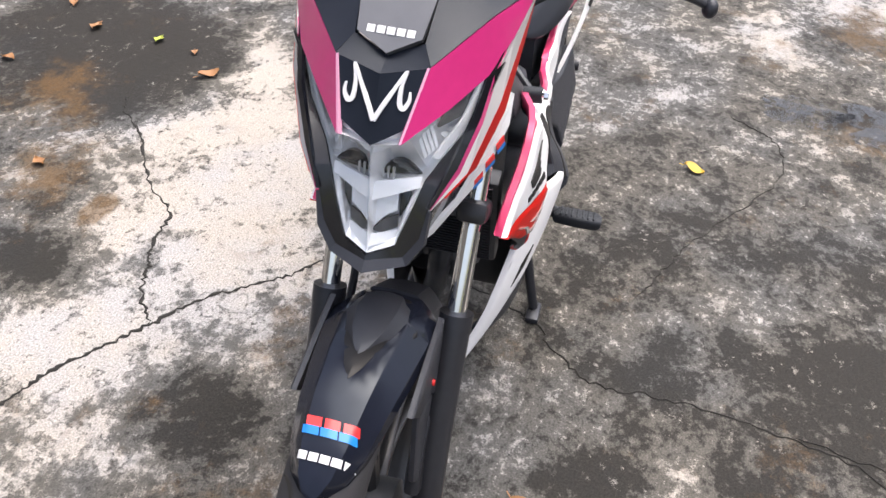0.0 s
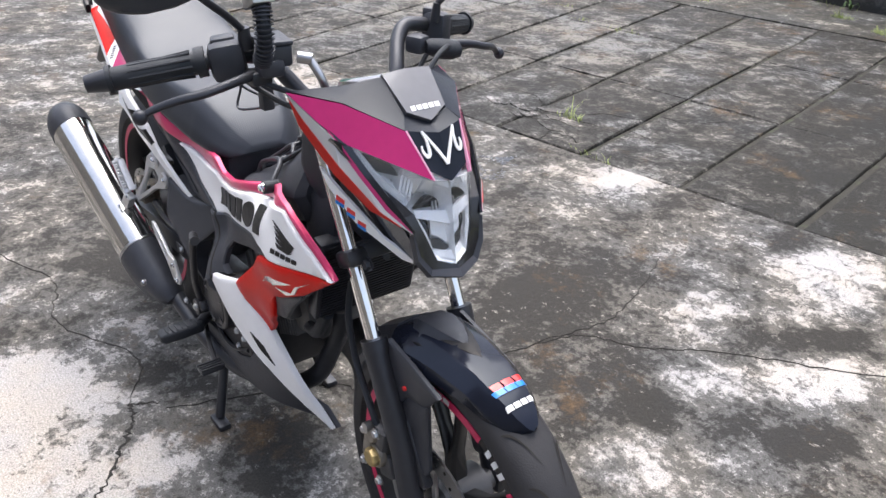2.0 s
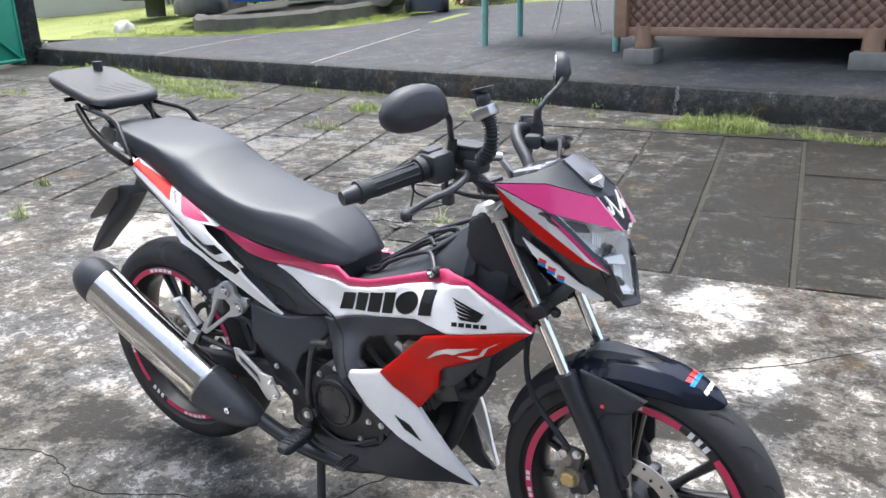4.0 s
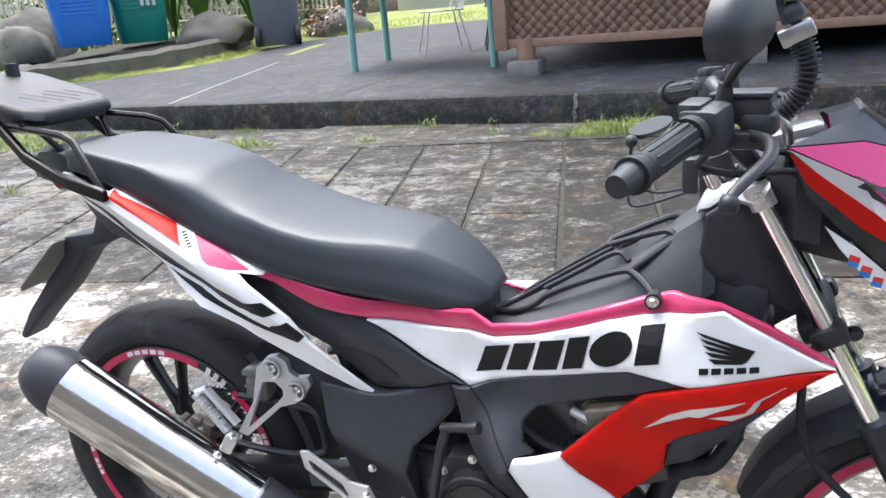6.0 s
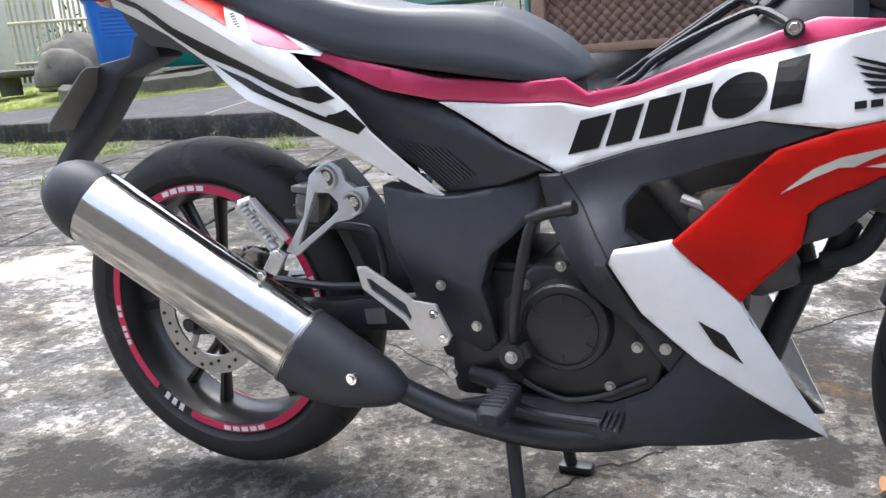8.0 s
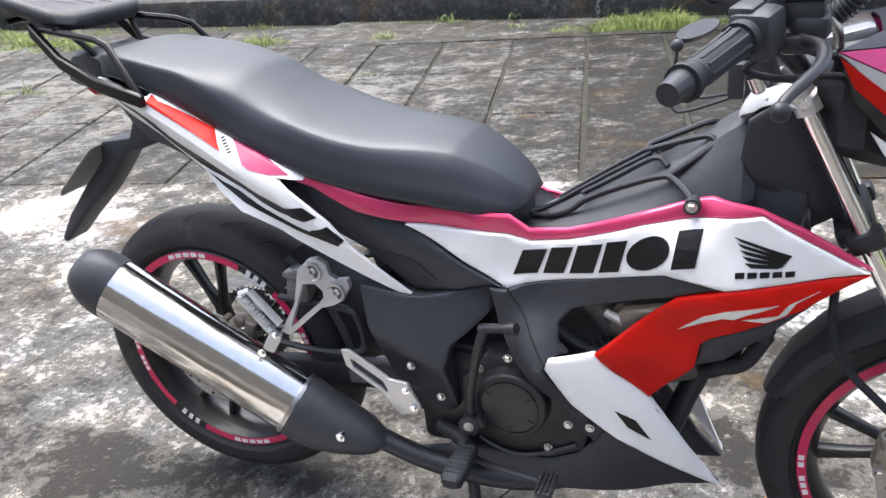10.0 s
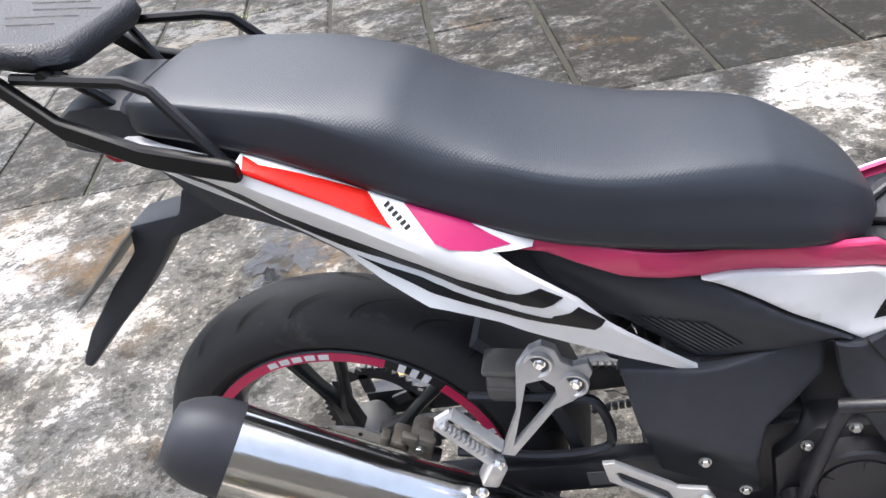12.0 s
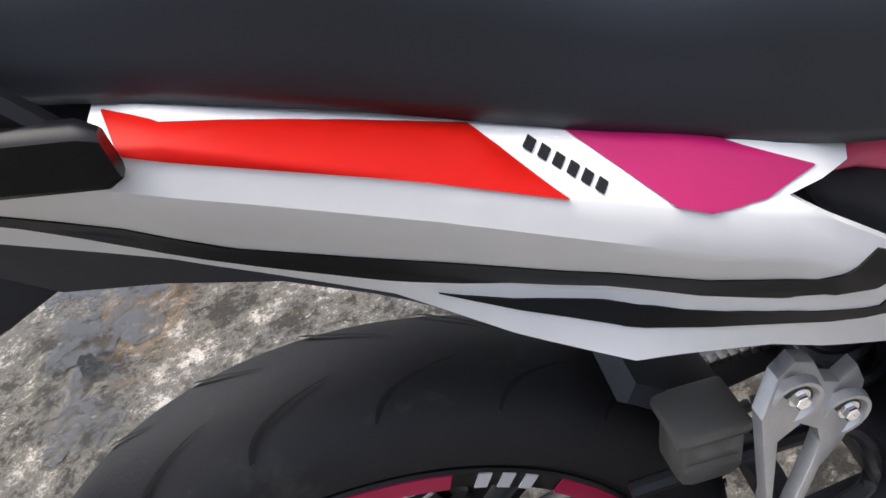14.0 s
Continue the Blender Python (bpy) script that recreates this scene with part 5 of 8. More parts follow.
# heel guard and rider pegs
guard = part("heel_guard", plate([(0.359, 0.454), (0.373, 0.455), (0.435, 0.414), (0.441, 0.408), (0.475, 0.404), (0.479, 0.393), (0.494, 0.359), (0.486, 0.345), (0.455, 0.338), (0.446, 0.347), (0.424, 0.379), (0.364, 0.423)],
                                 [[(0.3735, 0.4380), (0.3790, 0.4375), (0.4300, 0.4025), (0.4370, 0.3850), (0.4345, 0.3780), (0.4275, 0.3870), (0.3790, 0.4215)]], lambda x, z: -0.163 - 0.03 * (z - 0.39), 0.007), ALLOY, bike, "silver aluminium heel guard", smooth=30)
part("guard_backing", prism(bmesh.new(), [(0.370, 0.440), (0.381, 0.440), (0.433, 0.404), (0.440, 0.385), (0.434, 0.374), (0.425, 0.384), (0.376, 0.418)], -0.158, -0.152, 0), PLASTIC, guard)
for x, z in ((0.472, 0.391), (0.4835, 0.3575)):
    part("guard_bolt", bolt(bmesh.new(), (x, -0.164, z), 0.005, 0.005), CHROME, guard, "chrome bolt")
part("crankcase_seam", tube(bmesh.new(), [(0.580, -0.119, 0.286), (0.605, -0.121, 0.273), (0.644, -0.122, 0.264), (0.695, -0.121, 0.276), (0.749, -0.119, 0.302)], 0.0045, 8, 20), ENGINE, bike, "black crankcase seam")
for s in (-1, 1):
    bm = bmesh.new()
    loft(bm, [[Vector((0.572 + a, s * y, 0.284 + b)) for a, b in rounded_xz(hx, hz)] for y, hx, hz in ((0.150, 0.012, 0.010), (0.156, 0.017, 0.013), (0.200, 0.019, 0.014), (0.238, 0.018, 0.013), (0.246, 0.012, 0.008))])
    peg = part("footpeg", bm, GRIP, bike, "black rubber rider footpeg")
    for k in range(7):
        part("rib", box(bmesh.new(), (0.572, s * (0.164 + 0.011 * k), 0.297), (0.028, 0.004, 0.005), None, 0.0015), GRIP, peg)
    bm = bmesh.new()
    tube(bm, [(0.50, s * 0.10, 0.28), (0.55, s * 0.13, 0.285), (0.57, s * 0.155, 0.285)], 0.013, 10)
    part("peg_mount", bm, MATTE, bike)
bm = bmesh.new()
tube(bm, [(0.53, -0.13, 0.27), (0.60, -0.15, 0.255), (0.70, -0.175, 0.262)], 0.006, 8, 12)
box(bm, (0.715, -0.19, 0.268), (0.028, 0.05, 0.010), None, 0.003)
for k in range(4):
    box(bm, (0.704 + 0.0075 * k, -0.19, 0.275), (0.003, 0.05, 0.005), None, 0)
part("brake_pedal", bm, MATTE, bike, "black brake pedal with ribbed pad")
# kick starter
bm = bmesh.new()
tube(bm, [(0.578, -0.145, 0.345), (0.585, -0.156, 0.40), (0.606, -0.158, 0.490), (0.620, -0.157, 0.526)], 0.0078, 12, 20)
kick = part("kick_starter", bm, ENGINE, bike, "black folding kick starter")
bm = bmesh.new()
tube(bm, [(0.612, -0.155, 0.523), (0.634, -0.163, 0.531), (0.668, -0.172, 0.540)], 0.0086, 12, 10, 0.0074)
tube(bm, [(0.664, -0.171, 0.539), (0.6755, -0.174, 0.542)], 0.0098, 12, 0, 0.0090)
part("folding_peg", bm, ENGINE, kick, "black folding foot peg")
bm = bmesh.new()
tube(bm, [(0.578, -0.12, 0.335), (0.578, -0.160, 0.335)], 0.0175, 16)
box(bm, (0.588, -0.148, 0.338), (0.030, 0.018, 0.022), pose(0, 0, 0, 0, -30, 0), 0.004)
part("pivot_clamp", bm, ENGINE, kick)
part("clamp_bolt", bolt(bmesh.new(), (0.578, -0.160, 0.335), 0.0065, 0.005), STEEL, kick, "steel bolt")

# engine
eng = part("engine", (lambda b: (box(b, (0.62, 0, 0.34), (0.32, 0.20, 0.20), None, 0.02), box(b, (0.52, 0, 0.37), (0.16, 0.18, 0.16), None, 0.02), b)[2])(bmesh.new()), ENGINE, bike, "dark engine case")
# clutch cover: a raised rim, a ring groove and a slightly domed face with short radial ribs
CX, CZ = 0.645, 0.373
clutch = part("clutch_cover", revolve(bmesh.new(), [(0.0005, -0.1455), (0.020, -0.1450), (0.040, -0.1435), (0.0465, -0.1425), (0.0475, -0.1400), (0.0500, -0.1400), (0.0510, -0.1425), (0.0575, -0.1410), (0.0600, -0.1380), (0.0610, -0.130), (0.066, -0.10), (0.0005, -0.10)], Matrix.Translation((CX, 0, CZ)), 56), ENGINE, eng, "round black clutch cover", smooth=30)
for k in range(6):
    a = 2 * math.pi * k / 6 + 0.5
    part("cover_rib", box(bmesh.new(), (CX + 0.041 * math.cos(a), -0.1440, CZ + 0.041 * math.sin(a)), (0.012, 0.0022, 0.0032), pose(0, 0, 0, 0, -math.degrees(a), 0), 0.0008), ENGINE, clutch)
bm = bmesh.new()
prism(bm, [(0.56, 0.30), (0.60, 0.27), (0.70, 0.262), (0.76, 0.29), (0.78, 0.36), (0.74, 0.42), (0.69, 0.455), (0.60, 0.45), (0.555, 0.40)], -0.118, -0.07, 0.006)
part("side_cover", bm, ENGINE, eng, "dark crankcase cover")
for x, z, y in ((0.739, 0.352, -0.134), (0.475, 0.425, -0.139), (0.521, 0.366, -0.132), (0.487, 0.301, -0.150), (0.640, 0.452, -0.119), (0.774, 0.352, -0.134), (0.700, 0.288, -0.119), (0.590, 0.425, -0.119)):
    part("engine_bolt", bolt(bmesh.new(), (x, y, z), 0.0055, 0.006), STEEL, eng, "steel bolt")
# cylinder and head leaning forward, with fins
bm = bmesh.new()
mm = pose(0, 0, 0, 0, 70, 0)
for k in range(7):
    part("cylinder_fin", box(bmesh.new(), Vector((0.775 + 0.012 * k, 0, 0.405 + 0.006 * k)), (0.12, 0.13, 0.004), mm, 0.001), CASE, eng)
box(bm, (0.80, 0, 0.42), (0.09, 0.11, 0.10), mm, 0.008)
box(bm, (0.885, 0, 0.455), (0.10, 0.13, 0.07), mm, 0.014)
box(bm, (0.83, -0.06, 0.505), (0.07, 0.05, 0.05), pose(0, 0, 0, 0, 30, 0), 0.012)
tube(bm, [(0.80, -0.07, 0.50), (0.77, -0.075, 0.54), (0.74, -0.06, 0.56)], 0.017, 10, 8)
box(bm, (0.87, -0.075, 0.46), (0.05, 0.03, 0.05), mm, 0.008)
part("cylinder", bm, CASE, eng, "finned cylinder and head")
bm = bmesh.new()
box(bm, (0.855, -0.085, 0.535), (0.085, 0.03, 0.035), pose(0, 0, 0, 0, -12, 0), 0.008)
box(bm, (0.82, -0.07, 0.515), (0.05, 0.04, 0.04), pose(0, 0, 0, 0, 20, 0), 0.01)
part("throttle_body", bm, BRONZE, bike, "grey cast throttle body")
bm = bmesh.new()
tube(bm, [(0.79, -0.085, 0.535), (0.825, -0.092, 0.520), (0.845, -0.095, 0.490)], 0.007, 8, 10)
part("throttle_linkage", bm, ALLOY, bike, "bare aluminium throttle linkage")
bm = bmesh.new()
tube(bm, [(0.70, -0.075, 0.50), (0.75, -0.085, 0.470), (0.80, -0.085, 0.465), (0.86, -0.075, 0.50)], 0.009, 8, 16)
part("breather_hose", bm, GRIP, bike, "black rubber breather hose")
# radiator behind the fork
bm = bmesh.new()
mm = pose(1.028, 0, 0.60, 0, 14, 0)
box(bm, (0, 0, 0), (0.028, 0.20, 0.165), None, 0.004)
bm.transform(mm)
radiator = part("radiator", bm, MATTE, bike, "black finned radiator")
for k in range(26):
    bm = box(bmesh.new(), (0.0155, 0, -0.075 + 0.006 * k), (0.006, 0.185, 0.0022), None, 0)
    bm.transform(mm)
    part("fin", bm, MATTE, radiator, smooth=0)
bm = bmesh.new()
box(bm, (1.0, 0, 0.67), (0.10, 0.15, 0.16), pose(0, 0, 0, 0, 10, 0), 0.02)
box(bm, (0.93, 0, 0.52), (0.12, 0.08, 0.08), pose(0, 0, 0, 0, 10, 0), 0.02)
part("front_frame", bm, PLASTIC, bike, "black frame behind the radiator")
bm = bmesh.new()
tube(bm, [(0.98, -0.06, 0.50), (0.955, -0.05, 0.44), (0.91, -0.04, 0.43), (0.885, -0.05, 0.47)], 0.015, 10, 16)
tube(bm, [(1.02, -0.075, 0.52), (0.99, -0.08, 0.47), (0.95, -0.075, 0.455)], 0.012, 10, 12)
tube(bm, [(1.13, -0.055, 0.70), (1.10, -0.075, 0.60), (1.115, -0.08, 0.50), (1.19, -0.09, 0.42), (1.22, -0.09, 0.38)], 0.006, 8, 24)
part("hose", bm, GRIP, bike, "black rubber hoses")

# centre stand
bm = bmesh.new()
for s in (-1, 1):
    tube(bm, [(0.545, s * 0.09, 0.22), (0.565, s * 0.125, 0.08), (0.572, s * 0.14, 0.018)], 0.011, 10)
    box(bm, (0.580, s * 0.143, 0.008), (0.06, 0.03, 0.016), None, 0.005)
tube(bm, [(0.552, -0.10, 0.18), (0.552, 0.10, 0.18)], 0.009, 8)
part("centre_stand", bm, MATTE, bike, "black centre stand")

# rear carrier
bm = bmesh.new()
for s in (-1, 1):
    rings = []
    for x, y, z in ((-0.205, 0.098, 0.985), (-0.15, 0.105, 0.930), (-0.06, 0.122, 0.894), (0.040, 0.140, 0.8735), (0.046, 0.1412, 0.8723)):
        q = 0.72 if x > 0.045 else 1.0
        rings.append([Vector((x, s * y + dy * q, z + dz * q)) for dy, dz in ((-0.007, -0.009), (-0.004, -0.012), (0.004, -0.012), (0.007, -0.009), (0.007, 0.009), (0.004, 0.012), (-0.004, 0.012), (-0.007, 0.009))])
    loft(bm, rings)
    tube(bm, [(-0.19, s * 0.09, 0.985), (-0.06, s * 0.105, 0.968), (-0.03, s * 0.112, 0.957), (0.03, s * 0.132, 0.880)], 0.0065, 8)
    tube(bm, [(-0.15, s * 0.08, 0.985), (-0.11, s * 0.06, 0.93), (-0.10, s * 0.05, 0.90)], 0.0055, 8)
tube(bm, [(-0.15, -0.1, 0.985), (-0.15, 0.1, 0.985)], 0.006, 8)
tube(bm, [(-0.27, -0.09, 1.0), (-0.27, 0.09, 1.0)], 0.006, 8)
part("carrier_frame", bm, RAIL, bike, "gloss black steel carrier rails")
def rounded(cx, cy, hx, hy, r, z, seg=6):
    out = []
    for qx, qy, a0 in ((1, 1, 0), (-1, 1, 90), (-1, -1, 180), (1, -1, 270)):
        for k in range(seg + 1):
            a = radians(a0 + 90 * k / seg)
            out.append(Vector((cx + qx * (hx - r) + r * math.cos(a), cy + qy * (hy - r) + r * math.sin(a), z)))
    return out
def sloped(ring):
    return [Vector((p.x, p.y, p.z - (p.x + 0.23) * 0.30)) for p in ring]
part("carrier_pad", loft(bmesh.new(), [sloped(rounded(-0.235, 0.008, a, b, 0.045, z)) for a, b, z in ((0.085, 0.085, 1.003), (0.105, 0.100, 1.008), (0.112, 0.108, 1.020), (0.110, 0.106, 1.032), (0.103, 0.098, 1.038), (0.096, 0.092, 1.0365))]), PAD, bike, "black textured plastic carrier plate", smooth=50)
for i in range(5):
    u = -0.060 + 0.026 * i
    bm = bmesh.new()
    tube(bm, [(x, u + 0.55 * (x + 0.235), 1.0355 - (x + 0.23) * 0.30) for x in (-0.205 - 0.012 * (i % 2), -0.185, -0.165 + 0.010 * (i % 3))], 0.0022, 6)
    part("pad_rib", bm, PAD, bike)
bm = bmesh.new()
tube(bm, [(-0.318, 0.055, 1.055), (-0.318, 0.055, 1.085)], 0.013, 12)
part("pad_knob", bm, PLASTIC, bike)

# rear mudguard, plate, lamp
bm = bmesh.new()
prism(bm, [(-0.060, 0.800), (-0.100, 0.806), (-0.118, 0.772), (-0.192, 0.763), (-0.203, 0.724), (-0.262, 0.670), (-0.330, 0.602), (-0.368, 0.552), (-0.372, 0.541), (-0.360, 0.537), (-0.300, 0.590), (-0.225, 0.650), (-0.170, 0.705), (-0.140, 0.738), (-0.090, 0.752), (-0.050, 0.765)], -0.030, 0.030, 0.005)
part("mudguard", bm, PLASTIC, bike, "black plastic rear mudguard fin", smooth=30)
bm = bmesh.new()
rings = []
for lift in (0.0, 0.0025):
    rings.append([Vector((-0.186 - 0.124 * u - 0.6 * lift, y, 0.758 - 0.105 * u + 0.78 * lift)) for u, y in ((0.0, -0.058), (0.06, -0.064), (0.86, -0.064), (1.0, -0.052), (1.0, 0.066), (0.86, 0.074), (0.06, 0.074), (0.0, 0.068))])
loft(bm, rings)
part("licence_plate", bm, PLATE, bike, "blank pale licence plate seen from below its edge", smooth=0)
bm = bmesh.new()
tube(bm, [(-0.135, -0.05, 0.88), (-0.155, -0.02, 0.875), (-0.158, 0, 0.873), (-0.155, 0.02, 0.875), (-0.135, 0.05, 0.88)], 0.020, 10, 12)
part("tail_lamp", bm, AMBER, bike, "dark red tail lamp")

# ---- front end ----
def fork_at(z):
    """x of the fork's line at a height."""
    return 1.192 + (0.549 - z) * 0.487

for s in (-1, 1):
    y = s * 0.083
    bm = bmesh.new()
    tube(bm, [(fork_at(0.56), y, 0.56), (fork_at(0.862), y, 0.862)], 0.0122, 20)
    part("fork_tube", bm, CHROME, bike, "polished chrome fork tube")
    bm = bmesh.new()
    tube(bm, [(fork_at(0.565), y, 0.565), (fork_at(0.545), y, 0.545)], 0.0215, 18)
    tube(bm, [(fork_at(0.548), y, 0.548), (fork_at(0.40), y, 0.40), (1.292, y, 0.30), (1.300, y, 0.27)], 0.0205, 18)
    box(bm, (1.305, y, 0.288), (0.05, 0.036, 0.05), None, 0.01)
    box(bm, (1.268, s * 0.066, 0.39), (0.05, 0.022, 0.12), pose(0, 0, 0, 0, -26, 0), 0.008)
    part("fork_leg", bm, MATTE, bike, "black lower fork leg")
    bm = bmesh.new()
    box(bm, (fork_at(0.682), y, 0.682), (0.046, 0.038, 0.028), pose(0, 0, 0, 0, -26, 0), 0.008)
    part("lower_clamp", bm, ENGINE, bike)
bm = bmesh.new()
box(bm, (fork_at(0.682) - 0.01, 0, 0.682), (0.05, 0.15, 0.028), pose(0, 0, 0, 0, -26, 0), 0.006)
bolt(bm, (fork_at(0.682) + 0.03, -0.07, 0.681), 0.008, 0.01)
part("lower_yoke", bm, MATTE, bike, "black lower fork yoke")
bm = bmesh.new()
box(bm, (fork_at(0.865) - 0.02, 0, 0.868), (0.055, 0.13, 0.014), pose(0, 0, 0, 0, -26, 0), 0.005)
for s in (-1, 1):
    tube(bm, [(fork_at(0.850), s * 0.083, 0.850), (fork_at(0.880), s * 0.083, 0.880)], 0.0165, 20)
    rings = []
    for x, y, z, hz, hy in ((0.966, 0.036, 0.846, 0.010, 0.010), (0.970, 0.037, 0.848, 0.018, 0.015), (0.984, 0.042, 0.853, 0.019, 0.016), (0.994, 0.049, 0.859, 0.013, 0.014), (1.012, 0.063, 0.865, 0.011, 0.013), (1.030, 0.078, 0.866, 0.013, 0.017), (1.044, 0.084, 0.865, 0.015, 0.017)):
        rings.append([Vector((x + 0.45 * hz * q, s * y + hy * p, z + hz * q)) for p, q in ((-1, -0.6), (-0.6, -1), (0.6, -1), (1, -0.6), (1, 0.6), (0.6, 1), (-0.6, 1), (-1, 0.6))])
    loft(bm, rings)
part("upper_yoke", bm, ALLOY, bike, "cast aluminium upper fork yoke")
for s in (-1, 1):
    part("yoke_bolt", bolt(bmesh.new(), (fork_at(0.866), s * 0.101, 0.866), 0.0055, 0.004, s), CHROME, bike)
part("stem_cap", tube(bmesh.new(), [(0.988, -0.042, 0.868), (0.980, -0.042, 0.886)], 0.013, 18), CHROME, bike, "chrome cap on the yoke")
bm = bmesh.new()
tube(bm, [(0.975, 0, 0.90), (1.025, 0, 0.72)], 0.028, 16)
part("steering_stem", bm, MATTE, bike)

# handlebar
HB = [(0.911, 0.352, 0.944), (0.94, 0.28, 0.956), (0.967, 0.212, 0.967), (0.980, 0.160, 0.971), (0.990, 0.132, 0.962), (1.010, 0.110, 0.935), (1.032, 0.088, 0.903), (1.034, 0.055, 0.884), (1.02, 0.0, 0.878)]
bm = bmesh.new()
def left_bar(p):
    """The left half of the bar as it stands, shorter and swept back, from the right half mirrored."""
    k = p.y - 0.168
    return Vector((p.x - 0.13 * k, p.y - 0.005 - 0.17 * k, p.z)) if k > 0 else p

HBL = [(1.034, 0.042, 0.893), (1.030, 0.064, 0.922), (0.990, 0.094, 0.960), (0.973, 0.120, 0.979), (0.972, 0.155, 0.977)]
line = [(x, -y, z) for x, y, z in HB] + HBL + [left_bar(Vector(p)) for p in reversed(HB[:3])]
tube(bm, line, 0.0122, 12, 80)
part("handlebar", bm, MATTE, bike, "black tubular handlebar")
for s in (-1, 1):
    before = set(bpy.data.objects)
    g0, g1 = Vector((0.918, s * 0.338, 0.947)), Vector((0.967, s * 0.215, 0.967))
    d = (g1 - g0).normalized()
    bm = bmesh.new()
    P = [g0 + (g1 - g0) * u for u in (0.0, 0.05, 0.10, 0.16, 0.17, 0.9, 0.93, 1.0)]
    for a, b, r in ((0, 1, 0.0205), (1, 3, 0.0165), (3, 5, 0.0168), (5, 7, 0.0215)):
        tube(bm, [P[a], P[b]], r, 16)
    grip = part("grip", bm, GRIP, bike, "black ribbed rubber grip")
    side = d.cross(Vector((0, 0, 1))).normalized()
    for k in range(10):
        a = 2 * math.pi * k / 10
        off = (side * math.cos(a) + side.cross(d) * math.sin(a)) * 0.0158
        part("grip_ridge", tube(bmesh.new(), [g0 + (g1 - g0) * 0.22 + off, g0 + (g1 - g0) * 0.60 + off, g0 + (g1 - g0) * 0.86 + off * 1.12], 0.0022, 6), GRIP, grip)
    bm = bmesh.new()
    tube(bm, [g0 - d * 0.03, g0 + d * 0.002], 0.0125, 14, 0, 0.0165)
    part("bar_end", bm, MATTE, bike)
    # switch housing
    bm = bmesh.new()
    c = Vector((0.980, s * 0.188, 0.968))
    mm = pose(0, 0, 0, -s * 8, 0, s * 22)
    box(bm, c, (0.052, 0.050, 0.056), mm, 0.012)
    box(bm, c + Vector((-0.012, s * 0.0, 0.024)), (0.03, 0.034, 0.016), mm, 0.005)
    box(bm, c + Vector((-0.026, s * 0.006, 0.004)), (0.012, 0.02, 0.014), mm, 0.003)
    part("switch_housing", bm, PLASTIC, bike, "black handlebar switch housing")
    # lever
    bm = bmesh.new()
    L = spline([(1.026, s * 0.168, 0.955), (1.046, s * 0.208, 0.955), (1.045, s * 0.25, 0.946), (1.031, s * 0.285, 0.938), (1.014, s * 0.312, 0.926), (1.008, s * 0.325, 0.918)], 22)
    rings = []
    for i, p in enumerate(L):
        w = 0.0085 - 0.0032 * i / 21
        rings.append([p + Vector((w * math.cos(a), 0.3 * s * w * math.cos(a), (0.0072 - 0.002 * i / 21) * math.sin(a))) for a in (2 * math.pi * k / 10 for k in range(10))])
    loft(bm, rings)
    t = bmesh.new()
    bmesh.ops.create_uvsphere(t, u_segments=14, v_segments=10, radius=0.0105)
    join(bm, t, Matrix.Translation((1.009, s * 0.329, 0.917)))
    box(bm, (1.022, s * 0.163, 0.950), (0.034, 0.032, 0.02), None, 0.005)
    part("lever", bm, MATTE, bike, "black ball-ended lever")
    # mirror
    bm = bmesh.new()
    base = (0.996, s * 0.166, 0.985)
    tube(bm, [base, (0.999, s * 0.168, 1.015)], 0.011, 12, 0, 0.008)
    tube(bm, [(0.998, s * 0.168, 1.010), (1.012, s * 0.195, 1.035), (1.03, s * 0.225, 1.058), (1.035, s * 0.245, 1.075)], 0.0055, 10, 14)
    part("mirror_stem", bm, MATTE, bike, "black mirror stem")
    ring0 = [(-0.064, -0.008), (-0.059, 0.008), (-0.051, 0.021), (-0.041, 0.030), (-0.022, 0.036), (-0.004, 0.037), (0.013, 0.036), (0.028, 0.033), (0.042, 0.027), (0.053, 0.017), (0.061, 0.004), (0.062, -0.006), (0.059, -0.016), (0.051, -0.025), (0.036, -0.032), (0.018, -0.035), (0.002, -0.036), (-0.034, -0.031), (-0.054, -0.024), (-0.062, -0.017)]
    ux, uz = Vector((-0.30, s * 0.95, -0.05)).normalized(), Vector((0.02, 0.03 * s, 1))
    fwd = Vector((0.95, s * 0.30, 0.05))
    c = Vector((1.015, s * 0.300, 1.086))
    rings = []
    for dep, sc, sink in ((-0.012, 0.95, 0.0), (-0.013, 1.0, 0.0), (0.000, 1.02, 0.0), (0.006, 0.99, 0.0), (0.012, 0.92, -0.001), (0.017, 0.82, -0.003), (0.0185, 0.79, -0.004), (0.022, 0.60, -0.007), (0.0245, 0.35, -0.009), (0.025, 0.1, -0.010)):
        rings.append([c + fwd * (dep - 0.10 * max(0.0, -b - 0.004) * (sc < 0.9)) + ux * a * sc + uz * (b * sc * (0.72 if sc < 0.7 else 1.0) + sink) for a, b in ring0])
    mir = part("mirror_shell", loft(bmesh.new(), rings), PLASTIC, bike, "black wide mirror shell", smooth=38)
    bm = bmesh.new()
    r = [c + fwd * -0.0135 + ux * a * 0.9 + uz * b * 0.9 for a, b in ring0]
    q = [p + fwd * 0.003 for p in r]
    loft(bm, [r, q])
    part("mirror_glass", bm, CHROME, mir, "mirror glass")
    for ob in set(bpy.data.objects) - before if s > 0 else ():
        for v in ob.data.vertices:
            v.co = left_bar(v.co)
            if ob.name.startswith("lever"):
                v.co.x += 0.13 * max(0.0, v.co.y - 0.163)
